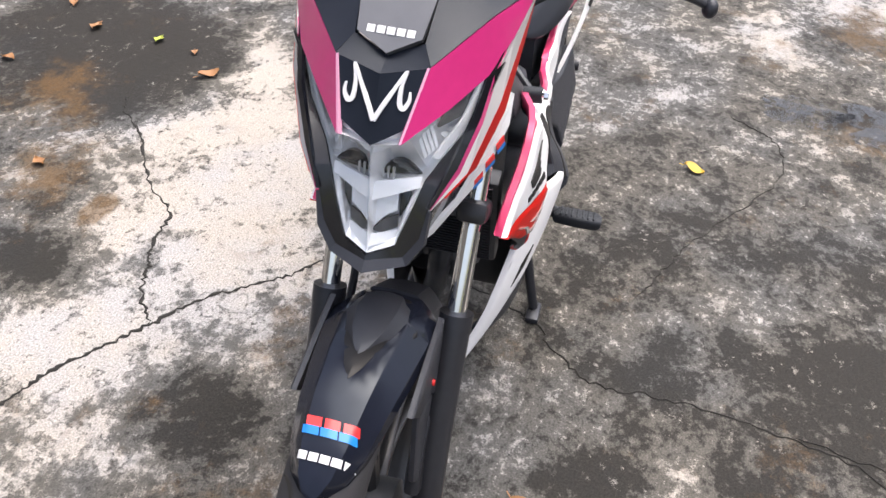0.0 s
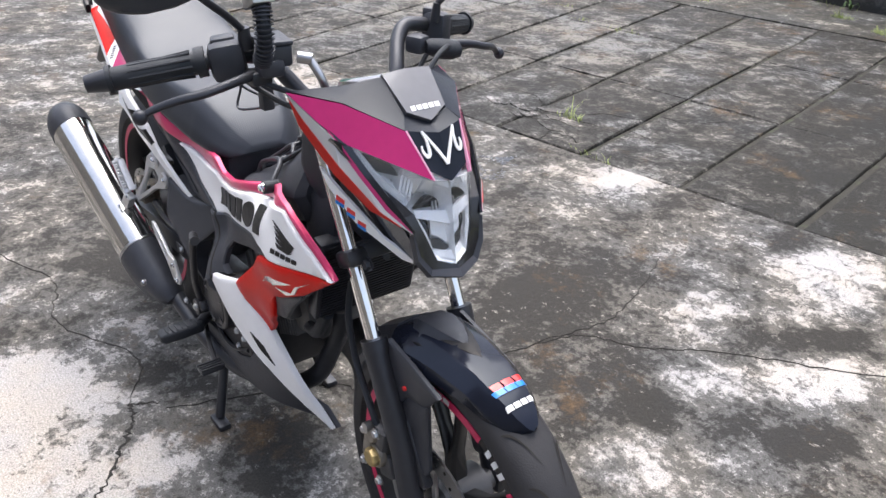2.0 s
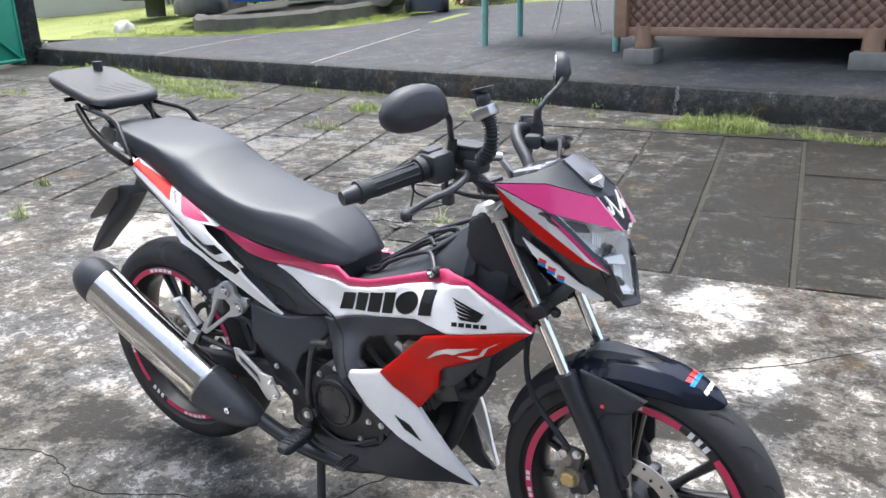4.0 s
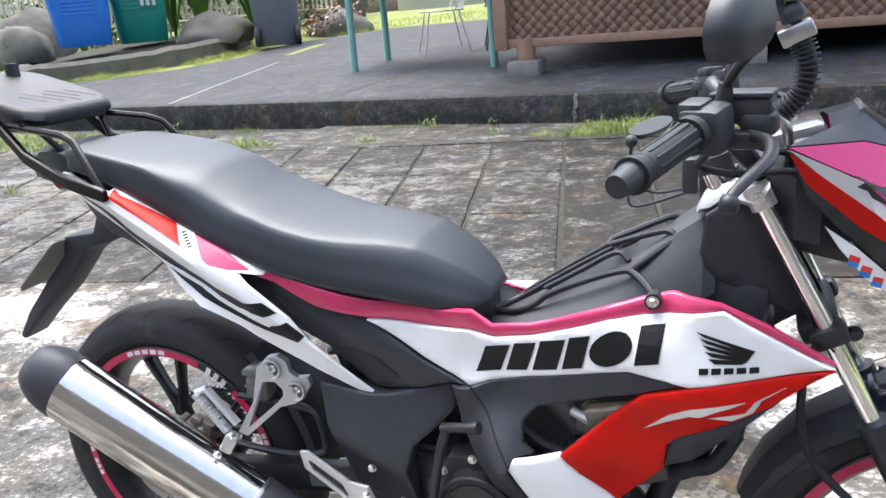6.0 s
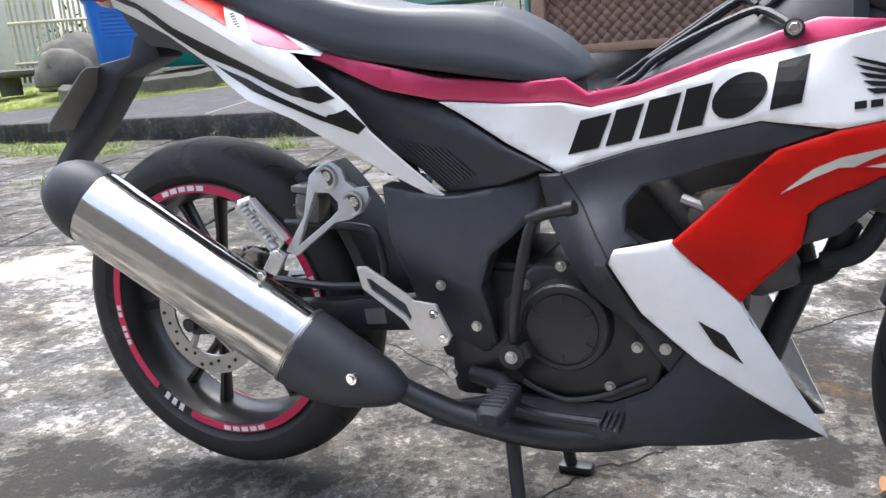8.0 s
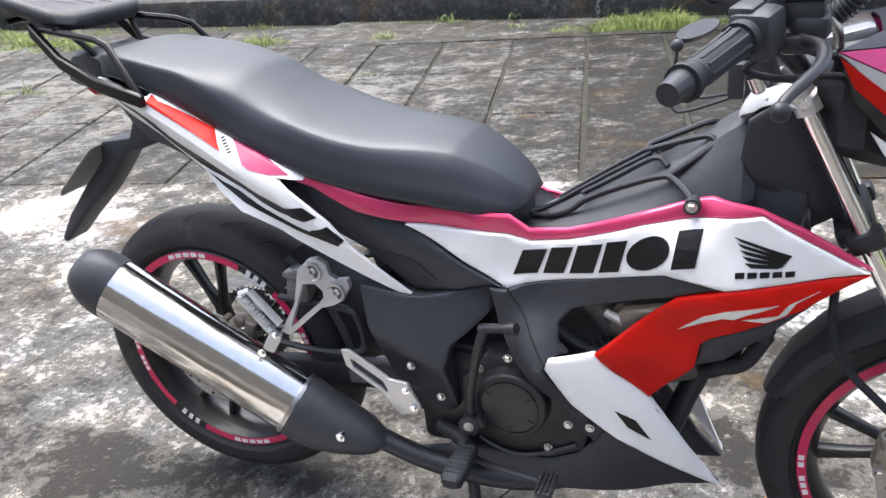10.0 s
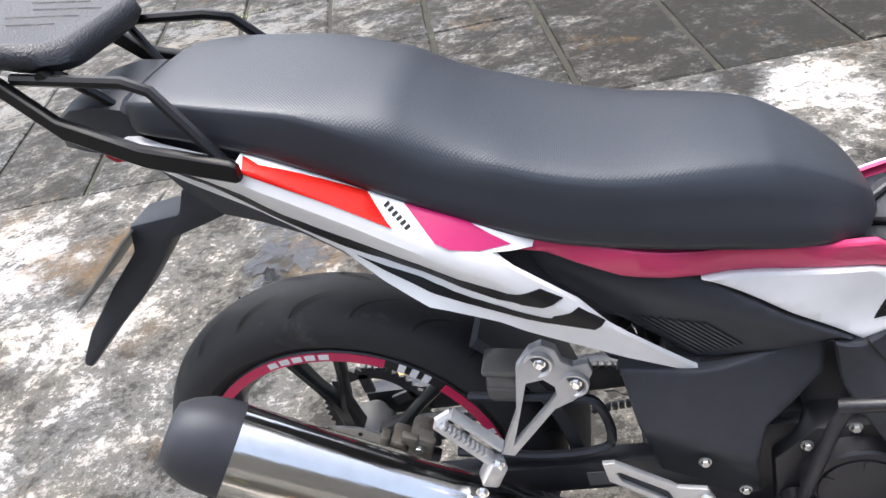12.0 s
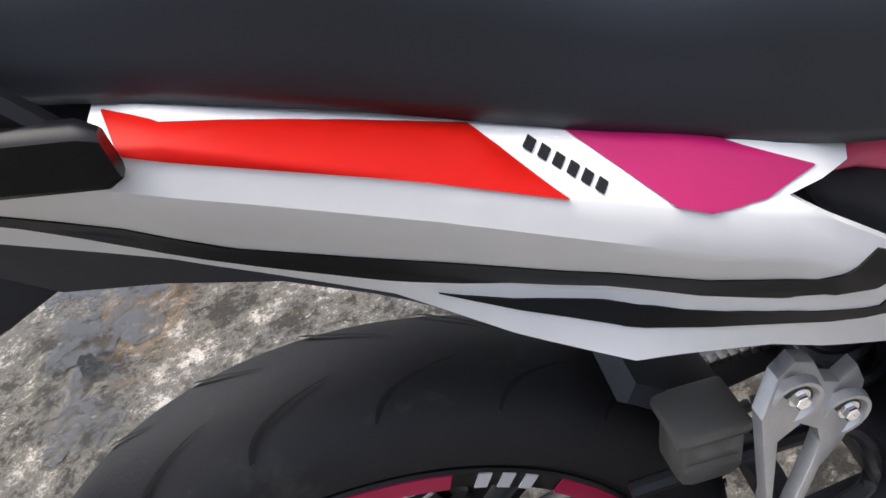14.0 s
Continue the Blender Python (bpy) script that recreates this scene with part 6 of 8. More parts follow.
# rubber boot over the clutch lever's pivot
bm = bmesh.new()
boot = [Vector((1.030, 0.122, 0.956)), Vector((1.034, 0.130, 0.955)), Vector((1.038, 0.144, 0.952)), Vector((1.044, 0.160, 0.950)), Vector((1.050, 0.172, 0.950)), Vector((1.052, 0.176, 0.950))]
loft(bm, [[p + Vector((r * math.cos(a), -0.3 * r * math.cos(a), 0.9 * r * math.sin(a))) for a in (2 * math.pi * k / 14 for k in range(14))] for p, r in zip(boot, (0.011, 0.016, 0.018, 0.018, 0.014, 0.006))])
part("lever_boot", bm, GRIP, bike, "black rubber boot over the clutch lever pivot", smooth=50)
bm = bmesh.new()
box(bm, (1.012, 0.118, 0.958), (0.034, 0.030, 0.030), pose(0, 0, 0, 0, 0, 20), 0.008)
part("lever_perch", bm, PLASTIC, bike, "black clutch lever perch")
# master cylinder reservoir on the right
bm = bmesh.new()
box(bm, (1.018, -0.138, 0.981), (0.066, 0.044, 0.030), pose(0, 0, 0, 0, 0, -10), 0.005)
box(bm, (1.018, -0.138, 0.999), (0.069, 0.047, 0.007), pose(0, 0, 0, 0, 0, -10), 0.003)
box(bm, (1.036, -0.150, 0.966), (0.040, 0.036, 0.026), pose(0, 0, 0, 0, 0, -10), 0.008)
part("master_cylinder", bm, PLASTIC, bike, "black brake master cylinder")
# flexible phone holder neck
bm = bmesh.new()
neck = spline([(1.058, -0.170, 0.982), (1.076, -0.174, 1.000), (1.082, -0.175, 1.028), (1.076, -0.173, 1.052), (1.068, -0.172, 1.066)], 40)
tube(bm, neck, 0.0095, 12)
neckob = part("phone_holder_neck", bm, GRIP, bike, "black ribbed flexible phone holder neck")
for k in range(0, 40, 2):
    d = (neck[min(k + 1, 39)] - neck[max(k - 1, 0)]).normalized() * 0.0009
    part("neck_ring", tube(bmesh.new(), [neck[k] - d, neck[k] + d], 0.0135, 12), PLASTIC, neckob)
bm = bmesh.new()
box(bm, (1.069, -0.174, 1.065), (0.036, 0.032, 0.019), pose(0, 0, 0, 0, -24, 0), 0.003)
part("neck_clip", bm, STEEL, neckob, "metal clip")
bm = bmesh.new()
bmesh.ops.create_uvsphere(bm, u_segments=16, v_segments=10, radius=0.0125)
bm.transform(Matrix.Translation((1.064, -0.170, 1.086)))
box(bm, (1.054, -0.168, 1.088), (0.010, 0.020, 0.030), pose(0, 0, 0, 0, -20, 0), 0.003)
box(bm, (1.060, -0.168, 1.103), (0.030, 0.030, 0.005), pose(0, 0, 0, 0, -14, 0), 0.0015)
part("neck_top", bm, PLASTIC, neckob)
# wire phone bracket under the right bar
wireb = part("wire_bracket", box(bmesh.new(), (0.959, -0.125, 0.900), (0.020, 0.020, 0.044), None, 0.004), PLASTIC, bike, "black wire phone bracket with a hinged paddle")
for mid, end in (((0.887, -0.143, 0.869), (0.952, -0.134, 0.880)), ((0.903, -0.090, 0.872), (0.952, -0.118, 0.882))):
    part("wire", tube(bmesh.new(), [(0.890, -0.139, 0.940), (0.887, -0.134, 0.90), mid, (mid[0] + 0.02, mid[1], mid[2] - 0.002), end], 0.0020, 8, 26), MATTE, wireb)
bm = bmesh.new()
bmesh.ops.create_uvsphere(bm, u_segments=14, v_segments=10, radius=0.008)
bm.transform(Matrix.Translation((0.890, -0.139, 0.946)))
part("ball_joint", bm, PLASTIC, wireb)
pad0, pad1 = Vector((0.891, -0.132, 0.952)), Vector((0.927, -0.066, 0.960))
axis = (pad1 - pad0).normalized()
across = axis.cross(Vector((0.35, -0.2, 1))).normalized()
flat = axis.cross(across).normalized()
bm = bmesh.new()
ring = [pad0.lerp(pad1, 0.5) + axis * 0.042 * math.cos(a) + across * 0.013 * math.sin(a) for a in (2 * math.pi * k / 22 for k in range(22))]
loft(bm, [[p - flat * 0.003 for p in ring], [p + flat * 0.003 for p in ring]])
part("paddle", bm, PLASTIC, wireb)

# cables
for pts in ([(1.03, -0.165, 0.945), (1.05, -0.13, 0.93), (1.07, -0.09, 0.915), (1.06, -0.04, 0.86)],
            [(0.985, -0.17, 0.94), (0.97, -0.14, 0.915), (1.01, -0.12, 0.90), (1.075, -0.11, 0.90), (1.09, -0.06, 0.86)],
            [(1.068, -0.086, 0.940), (1.074, -0.078, 0.915), (1.075, -0.06, 0.89), (1.07, -0.04, 0.86)],
            [(1.03, 0.165, 0.945), (1.06, 0.14, 0.96), (1.08, 0.10, 0.945), (1.09, 0.05, 0.88)],
            [(0.985, 0.17, 0.95), (1.0, 0.13, 0.91), (1.06, 0.09, 0.90), (1.08, 0.05, 0.86)]):
    part("cable", tube(bmesh.new(), pts, 0.0045, 8, 20), GRIP, bike, "black control cable")
bm = bmesh.new()
tube(bm, [(1.040, -0.108, 0.974), (1.054, -0.092, 0.972)], 0.0085, 12)
tube(bm, [(1.052, -0.095, 0.970), (1.066, -0.088, 0.950), (1.070, -0.082, 0.930)], 0.0062, 10, 8)
part("hose_fitting", bm, STEEL, bike, "metal hose fitting")

# front mask
def both(name, pts, material, label="", thick=0.005, parent=None, smooth=25):
    out = []
    for s in (-1, 1):
        out.append(part(name, patch(pts, thick, s), material, parent or bike, label, smooth=smooth))
    return out

both("mask_side", [(1.069, 0.140, 0.930), (1.150, 0.117, 0.890), (1.188, 0.098, 0.846), (1.216, 0.078, 0.812), (1.240, 0.066, 0.775), (1.262, 0.044, 0.716), (1.235, 0.050, 0.710), (1.20, 0.070, 0.745), (1.14, 0.098, 0.815), (1.09, 0.125, 0.875)], GLOSS, "gloss black mask side")
both("magenta_brow", [(1.068, 0.145, 0.936), (1.150, 0.1025, 0.934), (1.220, 0.0485, 0.906), (1.266, 0.0330, 0.847), (1.217, 0.0705, 0.8645), (1.168, 0.1070, 0.882), (1.125, 0.1270, 0.905)], PINK, "magenta brow panel", smooth=50)
# thin pale strip: the highlight on the brow's inner edge, put into colour
both("brow_highlight", [(1.2205, 0.0480, 0.9062), (1.2665, 0.0325, 0.8468), (1.2670, 0.0305, 0.8475), (1.2210, 0.0455, 0.9068)], EDGEGLINT, "pale edge highlight painted along the brow", 0.006)
LINE = [(1.162, 0.1125, 0.881), (1.196, 0.1020, 0.849), (1.230, 0.0825, 0.807)]
both("edge_line", [(1.140, 0.1215, 0.897)] + LINE + [(1.259, 0.0615, 0.772)] + [(x - 0.003, h + 0.0012, z - 0.0075) for x, h, z in reversed(LINE)], PINK, "thin magenta edge line", 0.004)
both("mask_side_edge", [(1.140, 0.1200, 0.898)] + [(x + 0.002, h - 0.0060, z + 0.006) for x, h, z in LINE] + [(1.262, 0.0590, 0.774), (1.259, 0.0610, 0.772)] + list(reversed(LINE)), GLOSS, "", 0.004)
both("grey_strip", [(1.068, 0.1450, 0.934), (1.125, 0.1277, 0.9035), (1.150, 0.1185, 0.8895)] + [(x - 0.003, h + 0.0010, z - 0.0075) for x, h, z in LINE] + [(1.259, 0.0618, 0.771), (1.222, 0.0910, 0.799), (1.165, 0.1190, 0.852), (1.10, 0.1370, 0.904)], GREYSTRIPE, "silver grey stripe", 0.004)
both("orange_strip", [(1.069, 0.1430, 0.929), (1.10, 0.1375, 0.904), (1.165, 0.1195, 0.852), (1.222, 0.0915, 0.799), (1.246, 0.0730, 0.780), (1.205, 0.0960, 0.795), (1.15, 0.1195, 0.835), (1.088, 0.1380, 0.892)], ORANGE, "orange-red stripe", 0.004)
hp = both("white_cheek", [(1.113, 0.123, 0.836), (1.150, 0.1095, 0.806), (1.205, 0.0785, 0.750), (1.254, 0.042, 0.711), (1.226, 0.058, 0.716), (1.165, 0.098, 0.762), (1.13, 0.118, 0.808)], WHITE, "white cheek panel", 0.005)
for ob, s in zip(hp, (-1, 1)):
    for k in range(3):
        x, z, h = 1.142 + 0.0145 * k, 0.800 - 0.0155 * k, 0.1135 - 0.0088 * k
        part("mark_bar", patch([(x, h, z), (x + 0.012, h - 0.006, z - 0.006), (x + 0.0105, h - 0.006, z - 0.013), (x - 0.0015, h + 0.0005, z - 0.007)], 0.0015, s), DRED, ob, smooth=0)
        part("mark_bar", patch([(x - 0.0015, h + 0.0005, z - 0.007), (x + 0.0105, h - 0.006, z - 0.013), (x + 0.009, h - 0.006, z - 0.019), (x - 0.003, h + 0.0005, z - 0.013)], 0.0015, s), DBLUE, ob, smooth=0)
# black mask centre and smoked screen
def centre_at(u, v, s, lift=0.0):
    """A point of the mask centre: u from the middle crease out to the brow, v from its top down."""
    inner = Vector((1.233, 0, 0.899)).lerp(Vector((1.263, 0, 0.838)), v)
    outer = Vector((1.220, 0.0485, 0.906)).lerp(Vector((1.2540, 0.0350, 0.8580)), v)
    p = inner.lerp(outer, u)
    return Vector((p.x + 0.9 * lift, s * girth(p.y, p.z, s), p.z + 0.45 * lift))

for s in (-1, 1):
    bm = bmesh.new()
    top = [[bm.verts.new(centre_at(i / 6, j / 6, s)) for i in range(7)] for j in range(7)]
    for j in range(6):
        for i in range(6):
            q = (top[j][i], top[j + 1][i], top[j + 1][i + 1], top[j][i + 1])
            bm.faces.new(q if s > 0 else q[::-1])
    ret = bmesh.ops.extrude_face_region(bm, geom=bm.faces[:])
    for e in ret["geom"]:
        if isinstance(e, bmesh.types.BMVert):
            e.co.x -= 0.005
    part("mask_centre", bm, SATIN, bike, "matte black mask centre")
both("mask_shoulder", [(1.067, 0.142, 0.937), (1.150, 0.1018, 0.9355), (1.220, 0.0485, 0.907), (1.200, 0.036, 0.920), (1.153, 0.040, 0.962), (1.115, 0.080, 0.947)], SATIN, "matte black mask shoulder", smooth=50)
both("screen", [(1.153, 0.041, 0.966), (1.153, 0.0, 0.969), (1.214, 0.0, 0.911), (1.202, 0.033, 0.9245)], SMOKE, "smoked screen panel", 0.007)
both("screen_rim", [(1.200, 0.036, 0.920), (1.209, 0.0, 0.907), (1.233, 0.0, 0.899), (1.220, 0.0485, 0.906)], SATIN)
both("hood_back", [(1.153, 0.040, 0.962), (1.153, 0.0, 0.965), (1.118, 0.0, 0.950), (1.115, 0.080, 0.946)], SATIN)
for k in range(5):
    bm = bmesh.new()
    box(bm, (1.1985, -0.020 + 0.010 * k, 0.9262), (0.002, 0.0078, 0.0074), pose(0, 0, 0, 0, -44, 0), 0)
    part("word_bar", bm, WTAPE, bike, smooth=0)
# white curved mark on the mask centre
for s in (-1, 1):
    bm = bmesh.new()
    pts = [(-0.0322, 0.883), (-0.0326, 0.8745), (-0.0280, 0.8690), (-0.0234, 0.8745), (-0.0229, 0.889), (-0.0262, 0.9020), (-0.0162, 0.888), (-0.0062, 0.875), (0.0, 0.8665)]
    P = []
    for y, z, _ in spline([(y, z, 0) for y, z in pts], 48):
        v = max(0.0, min(1.0, (0.902 - z) / 0.055))
        P.append(centre_at(min(0.96, -y / (0.0485 - 0.0135 * v)), v, s, 0.0024))
    prev = None
    for i, p in enumerate(P):
        d = (P[min(i + 1, 47)] - P[max(i - 1, 0)]).normalized()
        w = 0.0024 * (0.35 + 0.65 * abs(math.sin(math.pi * min(1.0, i / 30)))) if i < 30 else 0.0023 * (0.45 + 0.55 * min(1.0, (i - 30) / 8))
        n = d.cross(Vector((0.85, 0, 0.5))).normalized()
        cur = [bm.verts.new(p + n * w), bm.verts.new(p - n * w)]
        if prev:
            bm.faces.new((prev[0], prev[1], cur[1], cur[0]))
        prev = cur
    ret = bmesh.ops.extrude_face_region(bm, geom=bm.faces[:])
    for e in ret["geom"]:
        if isinstance(e, bmesh.types.BMVert):
            e.co -= Vector((0.003, 0, 0.0015))
    part("white_mark", bm, WTAPE, bike, "white curved mark", smooth=0)

# headlight: fluted bowls, chevron light guides, clear lens, frame
LENS_H = [(1.168, 0.106, 0.881), (1.217, 0.0695, 0.8640), (1.265, 0.0315, 0.8450), (1.263, 0.0, 0.837), (1.282, 0.0, 0.716), (1.270, 0.027, 0.724), (1.256, 0.041, 0.765), (1.243, 0.050, 0.793), (1.224, 0.062, 0.809), (1.195, 0.088, 0.838)]
lampob = None
for s in (-1, 1):
    rim_line = []
    for (a, b) in zip(LENS_H, LENS_H[1:] + LENS_H[:1]):
        n = max(1, int((Vector(b) - Vector(a)).length / 0.007))
        rim_line += [Vector(a).lerp(Vector(b), i / n) for i in range(n)]
    if len(rim_line) % 2:
        rim_line.append(rim_line[-1].lerp(rim_line[0], 0.5))
    rings = []
    for depth, sc, flute in ((0.003, 1.0, 0.0), (0.010, 0.88, 0.002), (0.016, 0.62, 0.004), (0.019, 0.34, 0.003)):
        ring = []
        for k, p in enumerate(rim_line):
            c = Vector((1.228, 0.050, 0.832)) if p.z > 0.812 else Vector((1.250, 0.016, 0.775))
            q = c + (p - c) * sc
            ring.append(Vector((q.x - depth - (flute if k % 2 else 0), s * girth(max(0.0, q.y), q.z, s), q.z)))
        rings.append(ring)
    bowl = part("bowl" if lampob else "headlight", loft(bmesh.new(), rings, False), REFLECTOR, lampob or bike, "" if lampob else "faceted twin reflector headlight with clear lens", smooth=0)
    lampob = lampob or bowl
    part("bowl_back", patch([(p.x - 0.024, max(0, p.y * 0.94), p.z) for p in rim_line], 0.003, s), REFLECTOR, lampob, smooth=0)
    part("lens", patch(LENS_H, 0.002, s), LENS, lampob, "clear polycarbonate lens", smooth=0).visible_shadow = False
    # white guides: the two chevrons, the strip along the outer edge, the bar under the mask centre
    for pts, th in (([(1.256, 0.0, 0.791), (1.264, 0.0, 0.773), (1.245, 0.046, 0.786), (1.238, 0.047, 0.796)], 0.008),
                    ([(1.269, 0.0, 0.733), (1.277, 0.0, 0.722), (1.260, 0.026, 0.726), (1.253, 0.0265, 0.735)], 0.010)):
        part("light_guide", patch(pts, th, s), GUIDE, lampob, "white chevron light guide", smooth=0)
    part("light_guide", patch([(1.167, 0.1035, 0.8785), (1.193, 0.0865, 0.8375), (1.223, 0.0605, 0.8095), (1.229, 0.0555, 0.8140), (1.199, 0.0805, 0.8450), (1.172, 0.0985, 0.8800)], 0.003, s), GUIDE, lampob, "white strip light guide", smooth=0)
    part("light_guide", patch([(1.243, 0.0450, 0.786), (1.256, 0.0385, 0.765), (1.266, 0.0285, 0.731), (1.263, 0.0270, 0.733), (1.252, 0.0350, 0.765), (1.239, 0.0420, 0.786)], 0.003, s), GUIDE, lampob, "white strip light guide", smooth=0)
    part("light_guide", patch([(1.257, 0.0, 0.8360), (1.2595, 0.0, 0.8260), (1.246, 0.0300, 0.8385), (1.2480, 0.0335, 0.8480), (1.2440, 0.0355, 0.8610)], 0.003, s), GUIDE, lampob, "white bar over the reflectors", smooth=0)
    part("inner_shield", patch([(1.254, 0.0, 0.771), (1.247, 0.025, 0.779), (1.251, 0.025, 0.758), (1.256, 0.014, 0.752), (1.262, 0.0, 0.738)], 0.006, s), GUIDE, lampob, smooth=0)
    part("shade", patch([(1.240, 0.026, 0.780), (1.238, 0.037, 0.783), (1.247, 0.034, 0.764), (1.251, 0.027, 0.748), (1.249, 0.026, 0.757)], 0.004, s), GLOSS, lampob, smooth=0)
    part("shade", patch([(1.264, 0.0, 0.736), (1.257, 0.013, 0.748), (1.252, 0.026, 0.752), (1.254, 0.026, 0.738), (1.263, 0.010, 0.733)], 0.003, s), CASE, lampob, smooth=0)
    part("shade", patch([(1.245, 0.003, 0.795)] + [(1.243 - 0.12 * h, h, 0.797 + 0.017 * math.sin(math.pi * (h - 0.003) / 0.044)) for h in (0.008, 0.014, 0.020, 0.026, 0.032, 0.038, 0.043)] + [(1.236, 0.046, 0.797)], 0.004, s), GLOSS, lampob, smooth=0)
    for k in range(3):   # reflector bars behind the main beam
        h = 0.006 + 0.0055 * k
        part("reflector_bar", patch([(1.246, h, 0.792), (1.246, h + 0.0024, 0.7915), (1.244, h + 0.0024, 0.804), (1.244, h, 0.804)], 0.003, s), ALLOY, lampob, smooth=0)
    for k in range(4):   # fluted wall between the bowls
        h = 0.0470 + 0.0034 * k
        x, z = 1.231 - 0.0030 * k, 0.813 + 0.0026 * k
        part("flute", patch([(x, h, z), (x - 0.002, h + 0.0022, z + 0.002), (x - 0.006, h - 0.006, z + 0.022), (x - 0.004, h - 0.0082, z + 0.020)], 0.003, s), GUIDE, lampob, smooth=0)
    part("lamp_window", patch([(1.192, 0.079, 0.846), (1.166, 0.095, 0.877), (1.186, 0.084, 0.873), (1.208, 0.066, 0.862), (1.216, 0.058, 0.842)], 0.003, s), DECALG, lampob, "dark position lamp window", smooth=0)
    part("bezel", patch([(1.168, 0.1065, 0.881), (1.195, 0.088, 0.838), (1.224, 0.062, 0.809), (1.244, 0.050, 0.793), (1.257, 0.041, 0.765), (1.271, 0.027, 0.724), (1.283, 0.0, 0.716), (1.2865, 0.0, 0.711), (1.272, 0.037, 0.713), (1.264, 0.052, 0.735), (1.257, 0.058, 0.768), (1.246, 0.067, 0.792), (1.222, 0.085, 0.818), (1.150, 0.123, 0.890)], 0.018, s), BEZEL, lampob, "black lamp frame", smooth=20)
    part("bezel_lip", patch([(1.2865, 0.0, 0.712), (1.272, 0.037, 0.714), (1.264, 0.052, 0.736), (1.257, 0.058, 0.769), (1.259, 0.061, 0.768), (1.268, 0.058, 0.732), (1.277, 0.042, 0.707), (1.296, 0.0, 0.702)], 0.012, s), PLASTIC, lampob, "satin lip round the lamp frame", smooth=20)
core([(1.03, 0.03, 0.80, 0.90), (1.08, 0.090, 0.79, 0.930), (1.11, 0.085, 0.78, 0.935), (1.13, 0.060, 0.77, 0.90), (1.15, 0.035, 0.76, 0.85)], "mask_core", PLASTIC, "black instrument housing")
bm = bmesh.new()
box(bm, (1.082, 0, 0.928), (0.07, 0.11, 0.03), pose(0, 0, 0, 0, -14, 0), 0.01)
part("instrument_panel", bm, SMOKE, bike, "dark instrument panel")

# front mudguard
def guard_ring(a, hw, drop, lift=0.0):
    """A section of the mudguard at an angle round the front hub."""
    r = 0.288 + 0.007 + lift
    out = []
    for u, dr in ((-1.0, -drop), (-0.97, -drop * 0.42), (-0.62, 0.0065), (-0.56, 0.0095), (0, 0.0120), (0.56, 0.0095), (0.62, 0.0065), (0.97, -drop * 0.42), (1.0, -drop)):
        rr = r + dr
        out.append(FH + Vector((rr * math.cos(radians(a)), u * hw, rr * math.sin(radians(a)))))
    for u, dr in ((0.96, -drop), (0.88, -drop * 0.25 - 0.003), (0.6, 0.0), (0, 0.008), (-0.6, 0.0), (-0.88, -drop * 0.25 - 0.003), (-0.96, -drop)):
        rr = r + dr - 0.003
        out.append(FH + Vector((rr * math.cos(radians(a)), u * hw, rr * math.sin(radians(a)))))
    return out
secs = [(57.5, 0.004, 0.004, -0.008), (58.5, 0.016, 0.010, -0.006), (62, 0.032, 0.018, -0.003), (68, 0.043, 0.026, -0.001), (78, 0.052, 0.032, 0.0), (90, 0.060, 0.036, 0.001), (100, 0.066, 0.036, 0.004), (108, 0.068, 0.034, 0.006), (115, 0.064, 0.036, 0.0)]
fender = part("front_mudguard", loft(bmesh.new(), [guard_ring(*q) for q in secs]), GUARD, bike, "gloss black front mudguard", smooth=35)
part("rear_flap", loft(bmesh.new(), [guard_ring(*q) for q in [(115, 0.052, 0.030, 0.004), (130, 0.050, 0.028, 0.003), (145, 0.046, 0.024, -0.001), (156, 0.040, 0.018, -0.005), (161, 0.028, 0.010, -0.007)]]), PLASTIC, fender, "matte black rear flap", smooth=35)
part("top_insert", loft(bmesh.new(), [guard_ring(*q) for q in [(88.5, 0.002, 0.003, 0.002), (91, 0.018, 0.006, 0.006), (95, 0.034, 0.010, 0.011), (101, 0.043, 0.014, 0.016), (106, 0.040, 0.014, 0.016), (110, 0.030, 0.012, 0.010)]]), PLASTIC, fender, "matte black raised insert", smooth=30)
part("insert_recess", loft(bmesh.new(), [guard_ring(*q) for q in [(82.5, 0.002, 0.002, 0.0006), (86, 0.020, 0.003, 0.0016), (92, 0.040, 0.005, 0.0026), (100, 0.052, 0.006, 0.0056), (110, 0.050, 0.006, 0.0066)]]), DECALK, fender, smooth=30)
for s in (-1, 1):
    part("side_wing", panel([(1.209, 0.574), (1.274, 0.560), (1.340, 0.542), (1.311, 0.508), (1.262, 0.496), (1.245, 0.475), (1.225, 0.505), (1.211, 0.527)], 0, 0.006, s, 0.003, 0.03, (), lambda x, z: 0.074 + 0.12 * max(0, 0.54 - z) * 0.2), PLASTIC, fender, "black mudguard wing")
    part("fork_protector", panel([(1.245, 0.475), (1.262, 0.496), (1.311, 0.508), (1.318, 0.388), (1.310, 0.372), (1.289, 0.371)], -0.001, 0.006, s, 0.003, 0.03, (), lambda x, z: 0.074), PLASTIC, fender, "satin black fork protector")
    bm = bmesh.new()
    tube(bm, [(1.258, s * 0.070, 0.512), (1.258, s * 0.0775, 0.512)], 0.004, 12)
    part("red_stud", bm, DRED, fender, "red anodised stud")
